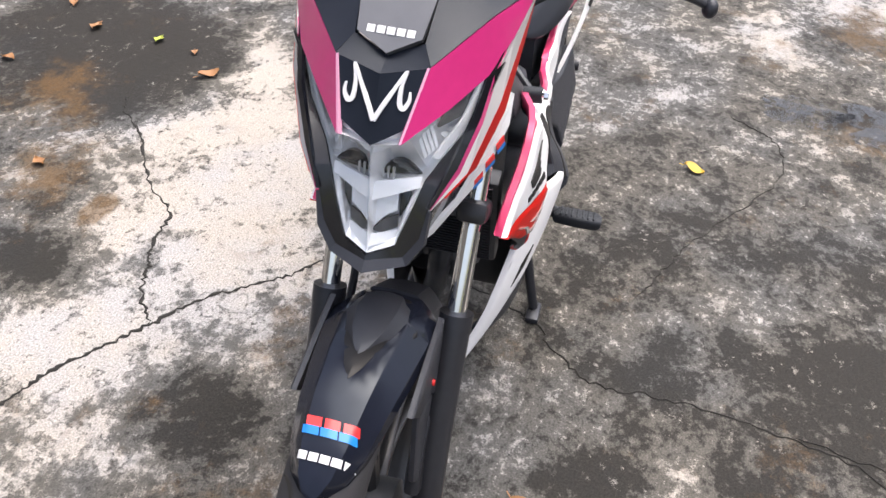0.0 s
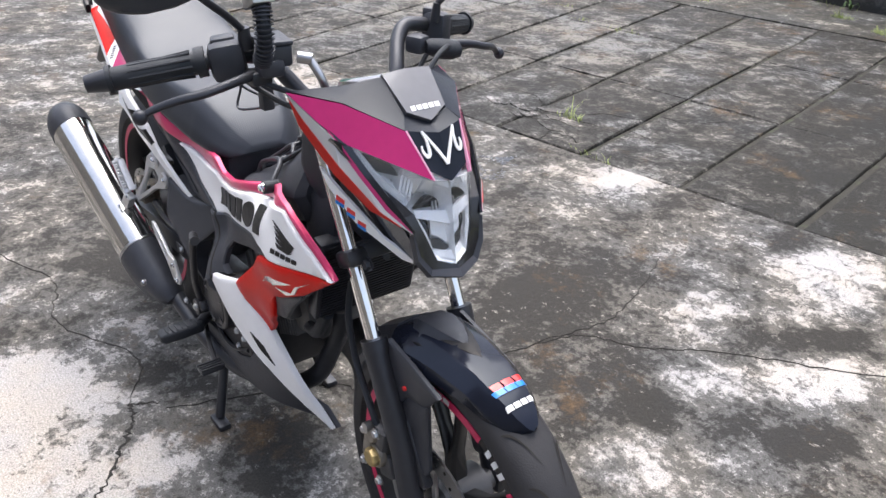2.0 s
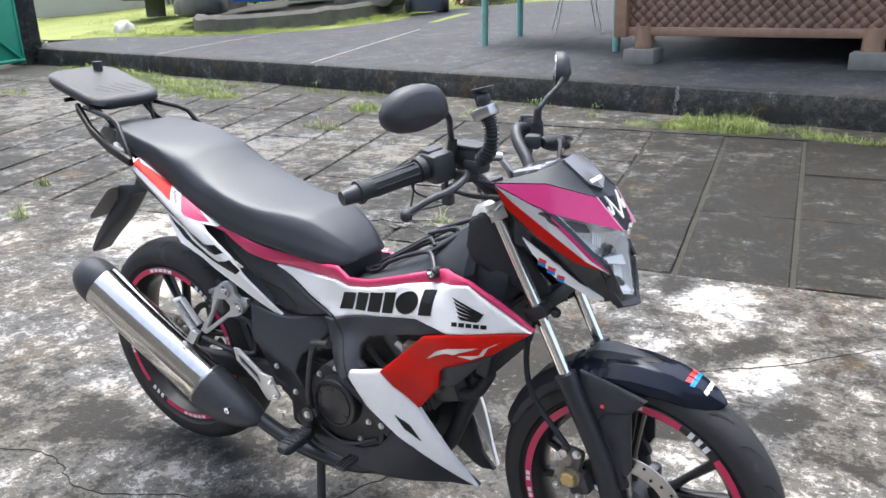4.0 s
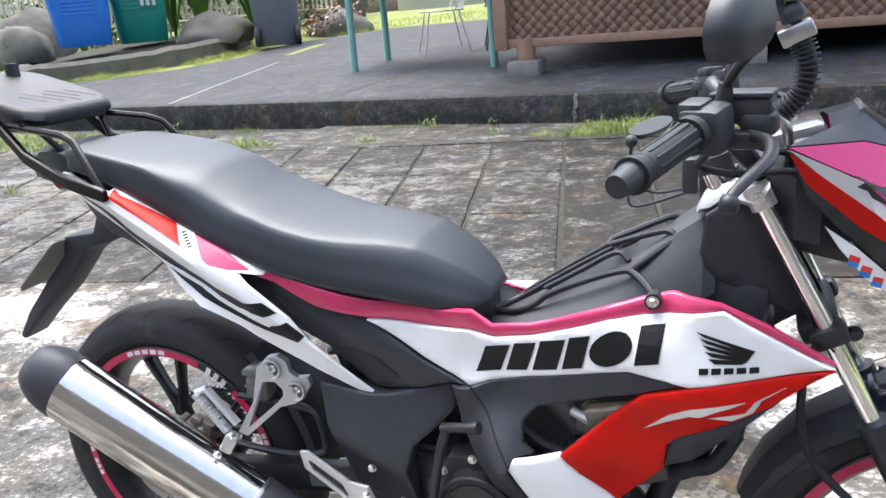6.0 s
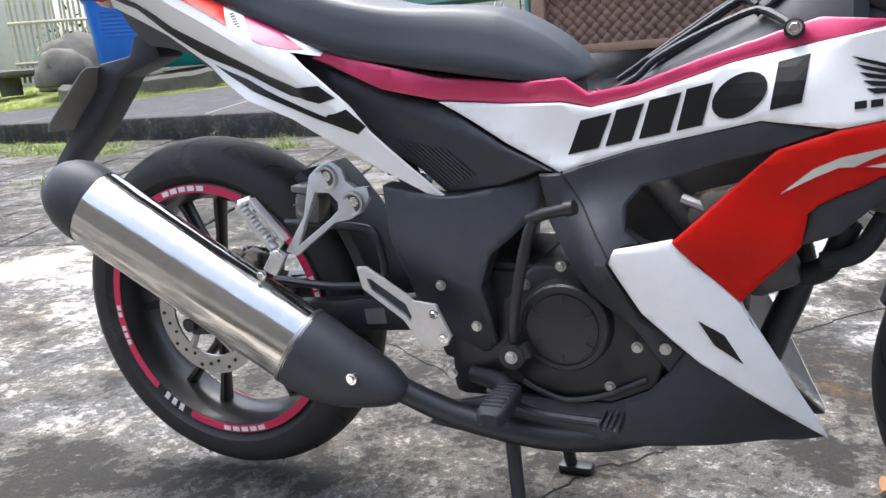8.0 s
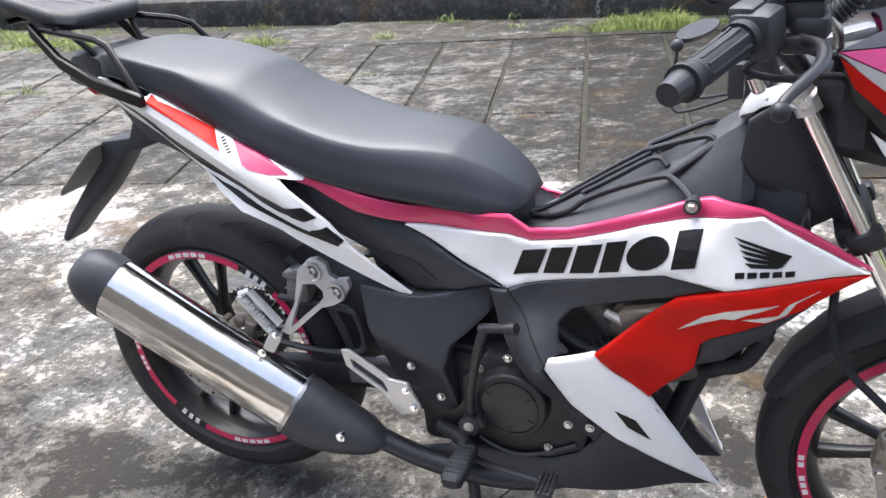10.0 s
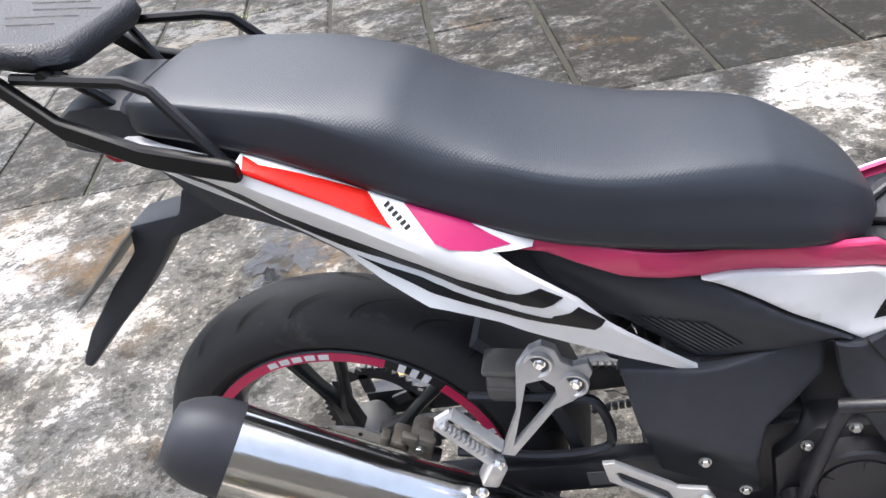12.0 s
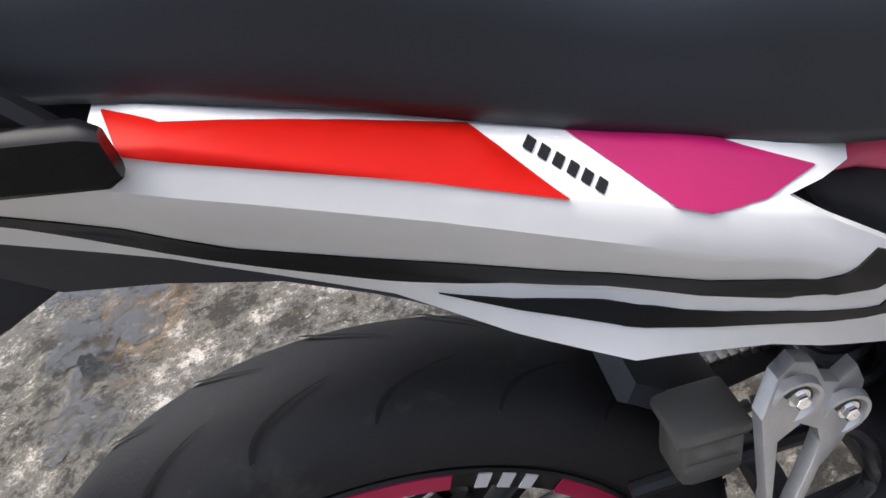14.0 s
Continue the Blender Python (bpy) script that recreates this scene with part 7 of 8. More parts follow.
def on_guard(a, y, lift=0.0):
    ks = [q[0] for q in secs]
    li = np.interp(a, ks, [q[3] for q in secs])
    hw = np.interp(a, ks, [q[1] for q in secs])
    u = abs(y) / hw
    dr = np.interp(u, [0, 0.56, 0.62, 0.97], [0.0120, 0.0095, 0.0065, -0.42 * 0.03])
    rr = 0.295 + li + dr + lift
    return FH + Vector((rr * math.cos(radians(a)), y, rr * math.sin(radians(a))))
DEC = (71.1, 73.0, 69.4, 64.5, 66.1)   # angles of the marks round the hub
def guard_decal(a0, a1, y0, y1, material, skew=0.0):
    bm = bmesh.new()
    n = 4
    grid = [[bm.verts.new(on_guard(a0 + (a1 - a0) * i / n, y0 + (y1 - y0) * j / n + skew * i / n, 0.0012)) for j in range(n + 1)] for i in range(n + 1)]
    for i in range(n):
        for j in range(n):
            bm.faces.new((grid[i][j], grid[i + 1][j], grid[i + 1][j + 1], grid[i][j + 1]))
    part("decal_bar", bm, material, fender, smooth=60)
for k in range(3):
    guard_decal(DEC[0], DEC[1], -0.025 + 0.0205 * k, -0.008 + 0.0205 * k, DRED, -0.002)
    guard_decal(DEC[2], DEC[0], -0.027 + 0.0205 * k, -0.008 + 0.0205 * k, DBLUE, -0.002)
for k in range(5):
    guard_decal(DEC[3], DEC[4], -0.024 + 0.0125 * k, -0.0135 + 0.0125 * k, WTAPE)

# front brake caliper: cast halves, two piston covers, pad pins and hose
bm = bmesh.new()
box(bm, (1.205, -0.086, 0.372), (0.040, 0.026, 0.078), pose(0, 0, 0, 0, 10, 0), 0.009)
box(bm, (1.219, -0.076, 0.332), (0.044, 0.032, 0.044), pose(0, 0, 0, 0, -20, 0), 0.008)
cal = part("front_caliper", bm, CASE, bike, "dark cast front brake caliper with a gold cap")
bm = bmesh.new()
revolve(bm, [(0.0004, -0.113), (0.0130, -0.113), (0.0160, -0.111), (0.0170, -0.108), (0.0170, -0.096), (0.0004, -0.096)], Matrix.Translation((1.206, 0, 0.352)), 8)
part("piston_cover", bm, GOLD, cal, "pale gold hexagonal piston cap", smooth=20)
part("cap_ring", revolve(bmesh.new(), [(0.0165, -0.101), (0.0215, -0.101), (0.0225, -0.097), (0.0225, -0.090), (0.0165, -0.090)], Matrix.Translation((1.206, 0, 0.352)), 24), BRONZE, cal)
part("piston_boss", revolve(bmesh.new(), [(0.0004, -0.106), (0.0120, -0.106), (0.0145, -0.102), (0.0150, -0.090), (0.0004, -0.090)], Matrix.Translation((1.199, 0, 0.392)), 24), BRONZE, cal, "cast piston boss")
part("caliper_half", box(bmesh.new(), (1.186, -0.090, 0.362), (0.022, 0.030, 0.060), pose(0, 0, 0, 0, 10, 0), 0.006), BRONZE, cal)
for x, z in ((1.222, 0.412), (1.228, 0.318), (1.182, 0.330), (1.186, 0.398)):
    part("caliper_bolt", bolt(bmesh.new(), (x, -0.104, z), 0.0066, 0.008), STEEL, cal, "steel bolt")
part("banjo", tube(bmesh.new(), [(1.196, -0.100, 0.410), (1.196, -0.112, 0.410)], 0.0085, 14), STEEL, cal, "steel hose union")
# ---- things on and behind the raised floor ----
def floor_z(x, y):
    return FZ - 0.02 + 0.08 * max(0.0, y - kerb_y(x))

TEAL = mat("teal_paint", (0.20, 0.42, 0.38), 0.5, 0, 0.1, 0.12, 20, 0.1, 200, ((0.20, 0.24, 0.20), 0.12, 12))
GATE = mat("green_gate_paint", (0.03, 0.30, 0.20), 0.5, 0, 0.1, 0.12, 4, 0.1, 60, ((0.10, 0.16, 0.10), 0.1, 3))
WOOD = mat("varnished_wood", (0.20, 0.115, 0.078), 0.5, 0, 0.2, 0.3, 12, 0.2, 80)
WOOD2 = mat("pale_varnished_wood", (0.30, 0.18, 0.12), 0.45, 0, 0.3, 0.25, 12, 0.2, 80)
# the hut's wood again, near black: shade under the hut put into the colour
SHADEWOOD = mat("shaded_boards", (0.02, 0.014, 0.01), 0.8, 0, 0, 0.3, 10)
BLUEP = mat("blue_plastic", (0.02, 0.17, 0.62), 0.38, 0, 0.1, 0.1, 6)
GREENP = mat("green_plastic", (0.01, 0.26, 0.21), 0.38, 0, 0.1, 0.1, 6)
GREYP = mat("grey_plastic", (0.11, 0.12, 0.15), 0.5, 0, 0, 0.12, 6)
BAMBOO = mat("bleached_bamboo", (0.50, 0.47, 0.36), 0.6, 0, 0, 0.25, 8, 0.1, 60, None, 0.2)
STONE = mat("dark_garden_stone", (0.10, 0.095, 0.085), 0.9, 0, 0, 0.4, 5, 0.6, 30, ((0.10, 0.12, 0.05), 0.3, 4))
WALLW = mat("cream_wall_paint", (0.52, 0.51, 0.47), 0.7, 0, 0, 0.08, 3, 0.1, 60, ((0.45, 0.42, 0.36), 0.1, 2))
WIRE = mat("white_wire", (0.6, 0.6, 0.57), 0.4, 0.2, 0, 0.1, 30)
LEAFG = mat("palm_leaf", (0.10, 0.20, 0.025), 0.45, 0, 0.1, 0.35, 5)
LEAFD = mat("bush_leaf", (0.05, 0.10, 0.02), 0.5, 0, 0.1, 0.4, 5)
LEAFR = mat("reddish_leaf", (0.22, 0.10, 0.05), 0.5, 0, 0.1, 0.4, 5)
PALEBLUE = mat("pale_blue_plastic", (0.30, 0.48, 0.50), 0.5, 0, 0, 0.15, 6)
YELLOWLEAF = mat("yellow_leaf", (0.55, 0.36, 0.04), 0.5, 0, 0, 0.2, 60, 0.2, 300)
BROWNLEAF = mat("brown_leaf", (0.30, 0.15, 0.06), 0.6, 0, 0, 0.25, 60, 0.2, 300)
GREENLEAF = mat("fallen_green_leaf", (0.35, 0.42, 0.05), 0.5, 0, 0, 0.2, 60, 0.2, 300)

KERBPALE = mat("pale_mortar", (0.34, 0.33, 0.31), 0.9, 0, 0, 0.4, 30, 0.3, 200)
# sloping top of the raised floor
bm = bmesh.new()
outline = [(-13.4, kerb_y(-13.4) + 0.05), (9, kerb_y(9) + 0.05), (9, 13.2), (-2.0, 13.2), (-5.4, 13.0), (-6.8, 11.9), (-6.95, 10.4), (-7.6, 9.5), (-8.6, 8.95), (-12.6, 8.35)]
top = [bm.verts.new((x, y, floor_z(x, y) + 0.012)) for x, y in outline]
f = bm.faces.new(top)
ret = bmesh.ops.extrude_face_region(bm, geom=[f])
for e in ret["geom"]:
    if isinstance(e, bmesh.types.BMVert):
        e.co.z = -0.1
bmesh.ops.triangulate(bm, faces=bm.faces[:])
tagged(part("terrace", bm, FLOOR2, smooth=0), "dark grey concrete terrace sloping up behind the kerb", "terrace", kind="structure")
for pts, nm in (([(-5.42, 6.52), (-5.55, 7.8), (-5.68, 9.45)], 1), ([(-3.2, 6.4), (-2.9, 7.4), (-2.55, 8.6), (-2.3, 9.8)], 2), ([(-8.9, 6.85), (-8.7, 8.0), (-8.4, 8.9)], 3)):
    bm = bmesh.new()
    w = 0.012 if nm != 2 else 0.012
    prev = None
    for x, y, _ in spline([(a, b, 0) for a, b in pts], 14):
        cur = [bm.verts.new((x + dx, y, floor_z(x, y) + 0.0165)) for dx in (-w, w)]
        if prev:
            bm.faces.new((prev[0], prev[1], cur[1], cur[0]))
        prev = cur
    tagged(part("terrace_joint", bm, KERBPALE if nm != 2 else CRACKSHADE, smooth=0), "narrow joint line across the terrace", "joint", kind="structure")

# lawn behind
bm = bmesh.new()
gx, gy = np.linspace(-30, 14, 45), np.linspace(8.3, 34, 27)
V = [[bm.verts.new((x, y, floor_z(x, min(y, 17)) - 0.02 + 0.05 * noise.noise((x * 0.6, y * 0.6, 0)))) for x in gx] for y in gy]
for j in range(len(gy) - 1):
    for i in range(len(gx) - 1):
        bm.faces.new((V[j][i], V[j][i + 1], V[j + 1][i + 1], V[j + 1][i]))
tagged(part("lawn", bm, LAWN), "bright green lawn rising behind the terrace", "lawn", kind="structure")


def blades(name, spots, material, label, hmin, hmax, seed, z_of):
    """Grass as many thin bent blades."""
    r = random.Random(seed)
    verts, faces = [], []
    for x0, y0, rx, ry, n in spots:
        for _ in range(int(n * 1.6)):
            a, q = r.uniform(0, 6.283), math.sqrt(r.random())
            x, y = x0 + rx * q * math.cos(a), y0 + ry * q * math.sin(a)
            clump = noise.noise((x * 3.1, y * 4.3, seed))
            if clump < r.uniform(-0.45, 0.05):
                continue
            z = z_of(x, y)
            h = r.uniform(hmin, hmax) * (1.15 - 0.75 * q) * r.uniform(0.4, 1.0) * (0.75 + 0.9 * clump)
            t, lean, w = r.uniform(0, 6.283), r.uniform(0.2, 1.2) * h, r.uniform(0.0010, 0.0026) * (1 + h * 4)
            dx, dy = math.cos(t), math.sin(t)
            k = len(verts)
            verts += [(x - dy * w, y + dx * w, z), (x + dy * w, y - dx * w, z), (x + dx * lean * 0.4 + dy * w * 0.7, y + dy * lean * 0.4 - dx * w * 0.7, z + h * 0.65), (x + dx * lean * 0.4 - dy * w * 0.7, y + dy * lean * 0.4 + dx * w * 0.7, z + h * 0.65), (x + dx * lean, y + dy * lean, z + h)]
            faces += [(k, k + 1, k + 2, k + 3), (k + 3, k + 2, k + 4)]
    me = bpy.data.meshes.new(name)
    me.from_pydata(verts, [], faces)
    me.materials.append(material)
    return tagged(new(name, me), label, "grass", kind="stuff")


# grass below the kerb and tufts in the joints: x, y, radii, blades
KERB_TUFTS = [(0.15, 5.58, 0.85, 0.26, 5200), (-0.45, 5.42, 0.30, 0.12, 900), (1.25, 5.42, 0.55, 0.14, 1500), (0.1, 5.84, 0.7, 0.12, 1500), (-1.1, 5.65, 0.10, 0.06, 160), (-3.55, 5.15, 0.42, 0.22, 900), (-5.9, 5.25, 0.55, 0.28, 2000), (-6.7, 5.45, 0.75, 0.35, 2600), (-7.7, 5.85, 0.8, 0.38, 2600), (-9.0, 6.35, 1.0, 0.32, 2200), (-10.4, 6.75, 1.0, 0.25, 1400), (-6.8, 6.0, 1.0, 0.30, 1100)]
JOINT_TUFTS = [(-4.6, 6.1, 0.8, 0.12, 260), (-10.8, 4.6, 0.6, 0.28, 900),
                       (-8.6, 4.4, 0.5, 0.12, 240), (-2.0, 6.0, 1.2, 0.08, 160), (-3.0, 4.1, 0.5, 0.04, 150), (-1.95, 3.85, 0.35, 0.025, 150), (-0.55, 2.15, 0.10, 0.03, 50), (-0.15, 1.87, 0.12, 0.02, 50), (-4.4, 3.3, 0.4, 0.04, 90), (-3.53, 1.62, 0.12, 0.05, 90), (-2.87, 1.08, 0.10, 0.04, 60), (-2.24, 5.30, 0.15, 0.05, 120), (-2.06, 6.0, 0.4, 0.06, 160)]
blades("joint_grass", KERB_TUFTS + JOINT_TUFTS,
       GRASS, "tufts of green grass in the paving joints below the kerb", 0.03, 0.16, 5, lambda x, y: -0.012)
blades("lawn_grass", [(-9.5, 9.55, 1.6, 0.7, 3600), (-12.0, 9.1, 1.8, 1.2, 4200), (-10.6, 8.75, 1.4, 0.45, 2600), (-14.5, 11.5, 2.2, 1.6, 2600), (-8.9, 9.2, 0.8, 0.35, 1600), (-7.6, 10.6, 0.55, 0.9, 1500), (-6.4, 13.2, 1.2, 0.7, 1400), (-4.2, 14.2, 2.6, 1.0, 3000), (-1.2, 14.4, 1.8, 1.0, 1400)],
       LAWNGRASS, "bright green lawn grass", 0.06, 0.16, 6, lambda x, y: floor_z(x, y) - 0.01)


def simple(name, bm, material, label, category, group="", smooth=40):
    return tagged(part(name, bm, material, None, label, smooth), label, category, group)


# table
tx, ty = -2.68, 8.35
table = thing("table", "teal painted wooden outdoor table standing on the terrace", "table", (tx, ty, floor_z(tx, ty)), -8)
bm = bmesh.new()
box(bm, (0, 0, 1.02), (2.15, 0.95, 0.05), None, 0.012)
part("tabletop", bm, TEAL, table)
for sx in (-1, 1):
    for sy in (-1, 1):
        bm = bmesh.new()
        tube(bm, [(sx * 0.98, sy * 0.40, -0.06 + (0.04 if sy > 0 else -0.02)), (sx * 0.97, sy * 0.39, 1.0)], 0.045, 14)
        part("leg", bm, TEAL, table)
for sy in (-1, 1):
    bm = bmesh.new()
    box(bm, (0, sy * 0.42, 0.955), (2.0, 0.03, 0.09), None, 0.006)
    part("apron", bm, TEAL, table)
# bottles on the table
for k, (dx, dy) in enumerate(((0.32, 0.1), (0.45, 0.12))):
    b = thing("bottle", "small clear jar standing on the teal table", "bottle", (tx + dx, ty + dy, floor_z(tx, ty) + 1.046), 0, "jars on the table")
    bm = bmesh.new()
    revolve(bm, [(0.0005, z) for z in (0.0,)] + [(0.05, 0.0), (0.055, 0.02), (0.055, 0.15), (0.035, 0.19), (0.033, 0.22), (0.0005, 0.22)], pose(0, 0, 0, 90, 0, 0), 18)
    part("body", bm, PALEBLUE, b)
    bm = bmesh.new()
    revolve(bm, [(0.0005, 0.222), (0.036, 0.222), (0.036, 0.25), (0.0005, 0.25)], pose(0, 0, 0, 90, 0, 0), 18)
    part("cap", bm, WTAPE, b)


def wire_chair(x, y, rz, material, label, name):
    c = thing(name, label, "chair", (x, y, floor_z(x, y) - 0.01), rz)
    bm = bmesh.new()
    ring = [Vector((0.30 * math.cos(a), 0.30 * math.sin(a), 0.56)) for a in (2 * math.pi * k / 24 for k in range(25))]
    tube(bm, ring, 0.012, 6)
    for k in range(9):
        u = -0.26 + 0.065 * k
        h = math.sqrt(0.09 - u * u)
        tube(bm, [(u, -h, 0.56), (u, h, 0.56)], 0.005, 5)
    part("seat", bm, material, c)
    bm = bmesh.new()
    tube(bm, [(-0.27, 0.14, 0.56), (-0.29, 0.30, 0.85), (-0.18, 0.42, 1.08), (0, 0.46, 1.13), (0.18, 0.42, 1.08), (0.29, 0.30, 0.85), (0.27, 0.14, 0.56)], 0.012, 6, 30)
    for k in range(7):
        u = -0.21 + 0.07 * k
        tube(bm, [(u, 0.24, 0.56), (u * 0.95, 0.36, 0.8), (u * 0.8, 0.44, 1.10 - abs(u) * 0.6)], 0.005, 5, 6)
    for k in range(4):
        tube(bm, [(-0.28, 0.26 + 0.03 * k, 0.68 + 0.1 * k), (0, 0.36 + 0.03 * k, 0.66 + 0.1 * k), (0.28, 0.26 + 0.03 * k, 0.68 + 0.1 * k)], 0.005, 5, 8)
    part("backrest", bm, material, c)
    for sx in (-1, 1):
        for sy in (-1, 1):
            bm = bmesh.new()
            tube(bm, [(sx * 0.22, sy * 0.2, 0.56), (sx * 0.27, sy * 0.26, 0.25), (sx * 0.32, sy * 0.32, 0.0)], 0.011, 6, 8)
            part("leg", bm, material, c)
    return c


wire_chair(-2.95, 9.35, -60, WIRE, "white bent-wire garden chair behind the teal table", "wire_chair")
wire_chair(-2.05, 9.45, 20, MATTE, "black metal garden chair behind the teal table", "metal_chair")

# raised hut with lattice skirt
HX0, HX1, HY0, HY1 = -1.46, 4.2, 7.20, 10.2
hut = thing("hut", "brown varnished wooden hut on posts with a lattice skirt", "hut")
HB0, HB1 = 0.70, 1.30
bm = bmesh.new()
box(bm, ((HX0 + HX1) / 2, HY0 + 0.02, HB0 - 0.03), (HX1 - HX0, 0.10, 0.09), None, 0.012)
part("lower_rail", bm, WOOD2, hut)
bm = bmesh.new()
box(bm, ((HX0 + HX1) / 2, HY0, HB1 + 0.06), (HX1 - HX0 + 0.5, 0.14, 0.17), None, 0.02)
box(bm, ((HX0 + HX1) / 2, HY0 - 0.01, HB1 + 0.30), (HX1 - HX0 + 0.5, 0.12, 0.17), None, 0.03)
part("upper_rail", bm, WOOD2, hut)
bm = bmesh.new()
box(bm, ((HX0 + HX1) / 2, (HY0 + HY1) / 2, HB1 + 0.02), (HX1 - HX0, HY1 - HY0, 0.06), None, 0.005)
part("deck", bm, WOOD, hut)
# back boards, darkened by colour to read as the shaded space under the deck
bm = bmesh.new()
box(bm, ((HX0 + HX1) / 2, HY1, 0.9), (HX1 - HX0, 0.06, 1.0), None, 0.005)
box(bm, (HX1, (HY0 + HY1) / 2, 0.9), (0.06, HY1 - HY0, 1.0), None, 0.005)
part("back_boards", bm, SHADEWOOD, hut)
# posts, eaves and roof above, unseen; supposed, and added to shade the terrace
for px in (HX0 - 0.1, 1.35, HX1):
    bm = bmesh.new()
    box(bm, (px, HY0 + 0.05, 2.35), (0.14, 0.14, 2.1), None, 0.015)
    part("roof_post", bm, WOOD2, hut)
bm = bmesh.new()
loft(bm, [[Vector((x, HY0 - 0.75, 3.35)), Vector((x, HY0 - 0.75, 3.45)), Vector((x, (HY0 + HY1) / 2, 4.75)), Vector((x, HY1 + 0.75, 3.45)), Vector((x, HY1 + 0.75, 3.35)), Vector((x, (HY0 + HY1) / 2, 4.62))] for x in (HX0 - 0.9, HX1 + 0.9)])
part("roof", bm, SHADEWOOD, hut, "brown pitched hut roof, out of view, shading the terrace")
bm = bmesh.new()
box(bm, ((HX0 + HX1) / 2, HY1 - 0.1, 2.4), (HX1 - HX0, 0.08, 2.1), None, 0.01)
part("back_wall", bm, WOOD, hut)
# lattice: two layers of slanting slats woven over and under each other
def lattice(x0, x1, z0, z1, y, pitch, wid):
    H = z1 - z0
    for s in (-1, 1):
        n = int((x1 - x0 + H) / pitch) + 1
        for k in range(n):
            a = x0 - H + k * pitch if s > 0 else x0 + k * pitch
            lo, hi = max(x0, min(a, a + s * H)), min(x1, max(a, a + s * H))
            if hi - lo < 0.03:
                continue
            steps_n = max(3, int((hi - lo) / (pitch / 8)))
            bm = bmesh.new()
            prev = None
            for i in range(steps_n + 1):
                x = lo + (hi - lo) * i / steps_n
                z = z0 + s * (x - a)
                m = (2 * x - a - (x0 if s > 0 else x0 - H)) / pitch
                yy = y + s * 0.016 * math.cos(math.pi * (m + k))
                d = Vector((-s, 0, 1)).normalized() * wid / 2
                c = Vector((x, yy, z))
                cur = [bm.verts.new(q) for q in (c - d, c - d * 0.5 + Vector((0, -0.006, 0)), c + d * 0.5 + Vector((0, -0.006, 0)), c + d, c + Vector((0, 0.008, 0)))]
                if prev:
                    for e in range(5):
                        bm.faces.new((prev[e], prev[(e + 1) % 5], cur[(e + 1) % 5], cur[e]))
                prev = cur
            bmesh.ops.recalc_face_normals(bm, faces=bm.faces)
            part("lattice_slat", bm, WOOD, hut, smooth=60)
lattice(HX0 + 0.04, HX1, HB0, HB1, HY0 + 0.03, 0.118, 0.074)
# dark sheet behind the slats, its colour standing in for shade
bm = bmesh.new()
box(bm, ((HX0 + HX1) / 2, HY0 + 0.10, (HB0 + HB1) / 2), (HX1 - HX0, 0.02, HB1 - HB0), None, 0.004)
part("skirt_backing", bm, SHADEWOOD, hut, "boards behind the lattice, under-hut shade put into their colour")
bm = bmesh.new()
box(bm, (HX0 - 0.01, HY0 + 0.0, (HB0 + HB1) / 2), (0.14, 0.15, HB1 - HB0 + 0.18), None, 0.01)
box(bm, (HX0 - 0.18, HY0 + 0.35, HB1 + 0.45), (0.75, 0.9, 0.05), None, 0.01)
box(bm, (HX0 - 0.50, HY0 - 0.08, HB1 + 0.30), (0.10, 0.10, 0.46), None, 0.01)
box(bm, (HX0 - 0.18, HY0 - 0.08, HB1 + 0.12), (0.75, 0.10, 0.14), None, 0.01)
part("corner_post", bm, WOOD2, hut)
for px in (HX0 + 0.24, 0.97, 3.1):
    bm = bmesh.new()
    tube(bm, [(px, HY0 + 0.02, 0.40), (px, HY0 + 0.02, 0.72)], 0.105, 16, 0, 0.095)
    part("post", bm, WOOD2, hut)
    blk = thing("concrete_block", "pale grey concrete block under a hut post", "concrete block", (px, HY0 + 0.0, floor_z(px, HY0) + 0.0), 0, "hut footings")
    bm = bmesh.new()
    box(bm, (0, 0, 0.07), (0.34, 0.34, 0.17), None, 0.02)
    part("block", bm, mat("footing_concrete", (0.20, 0.19, 0.175), 0.9, 0, 0, 0.2, 8, 0.4, 60), blk)


def bin_thing(x, y, z, w, h, rz, material, label, wheels=False, ribs=True):
    b = thing("wheelie_bin", label, "bin", (x, y, z), rz, "rubbish bins")
    bm = bmesh.new()
    rings = [rounded(0, 0, w * q, w * q * 0.95, w * 0.16, zz) for q, zz in ((0.36, 0.0), (0.38, 0.03), (0.42, h * 0.45), (0.46, h * 0.84), (0.50, h * 0.86), (0.505, h * 0.92), (0.49, h * 0.925))]
    loft(bm, rings)
    part("body", bm, material, b)
    bm = bmesh.new()
    loft(bm, [rounded(0, 0, w * q, w * q * 0.97, w * 0.16, zz) for q, zz in ((0.52, h * 0.93), (0.53, h * 0.955), (0.50, h * 0.985), (0.30, h * 1.0))])
    part("lid", bm, material, b)
    if ribs:
        for k in range(7):
            bm = bmesh.new()
            zz = h * (0.40 + 0.05 * k)
            q = 0.42 + 0.04 * (zz / h - 0.45) / 0.39
            box(bm, (0, -w * q * 0.955, zz), (w * 0.5, 0.02, h * 0.018), None, 0.004)
            part("rib", bm, material, b)
    if wheels:
        for sx in (-1, 1):
            wl = bmesh.new()
            revolve(wl, [(0.05, -0.05), (0.15, -0.05), (0.17, -0.03), (0.17, 0.03), (0.15, 0.05), (0.05, 0.05)], Matrix.Translation((sx * w * 0.36 - 0.0, -w * 0.34, 0.16)) @ pose(0, 0, 0, 0, 0, 90 - rz * 0), 24)
            part("wheel", wl, RUBBER, b)
    return b


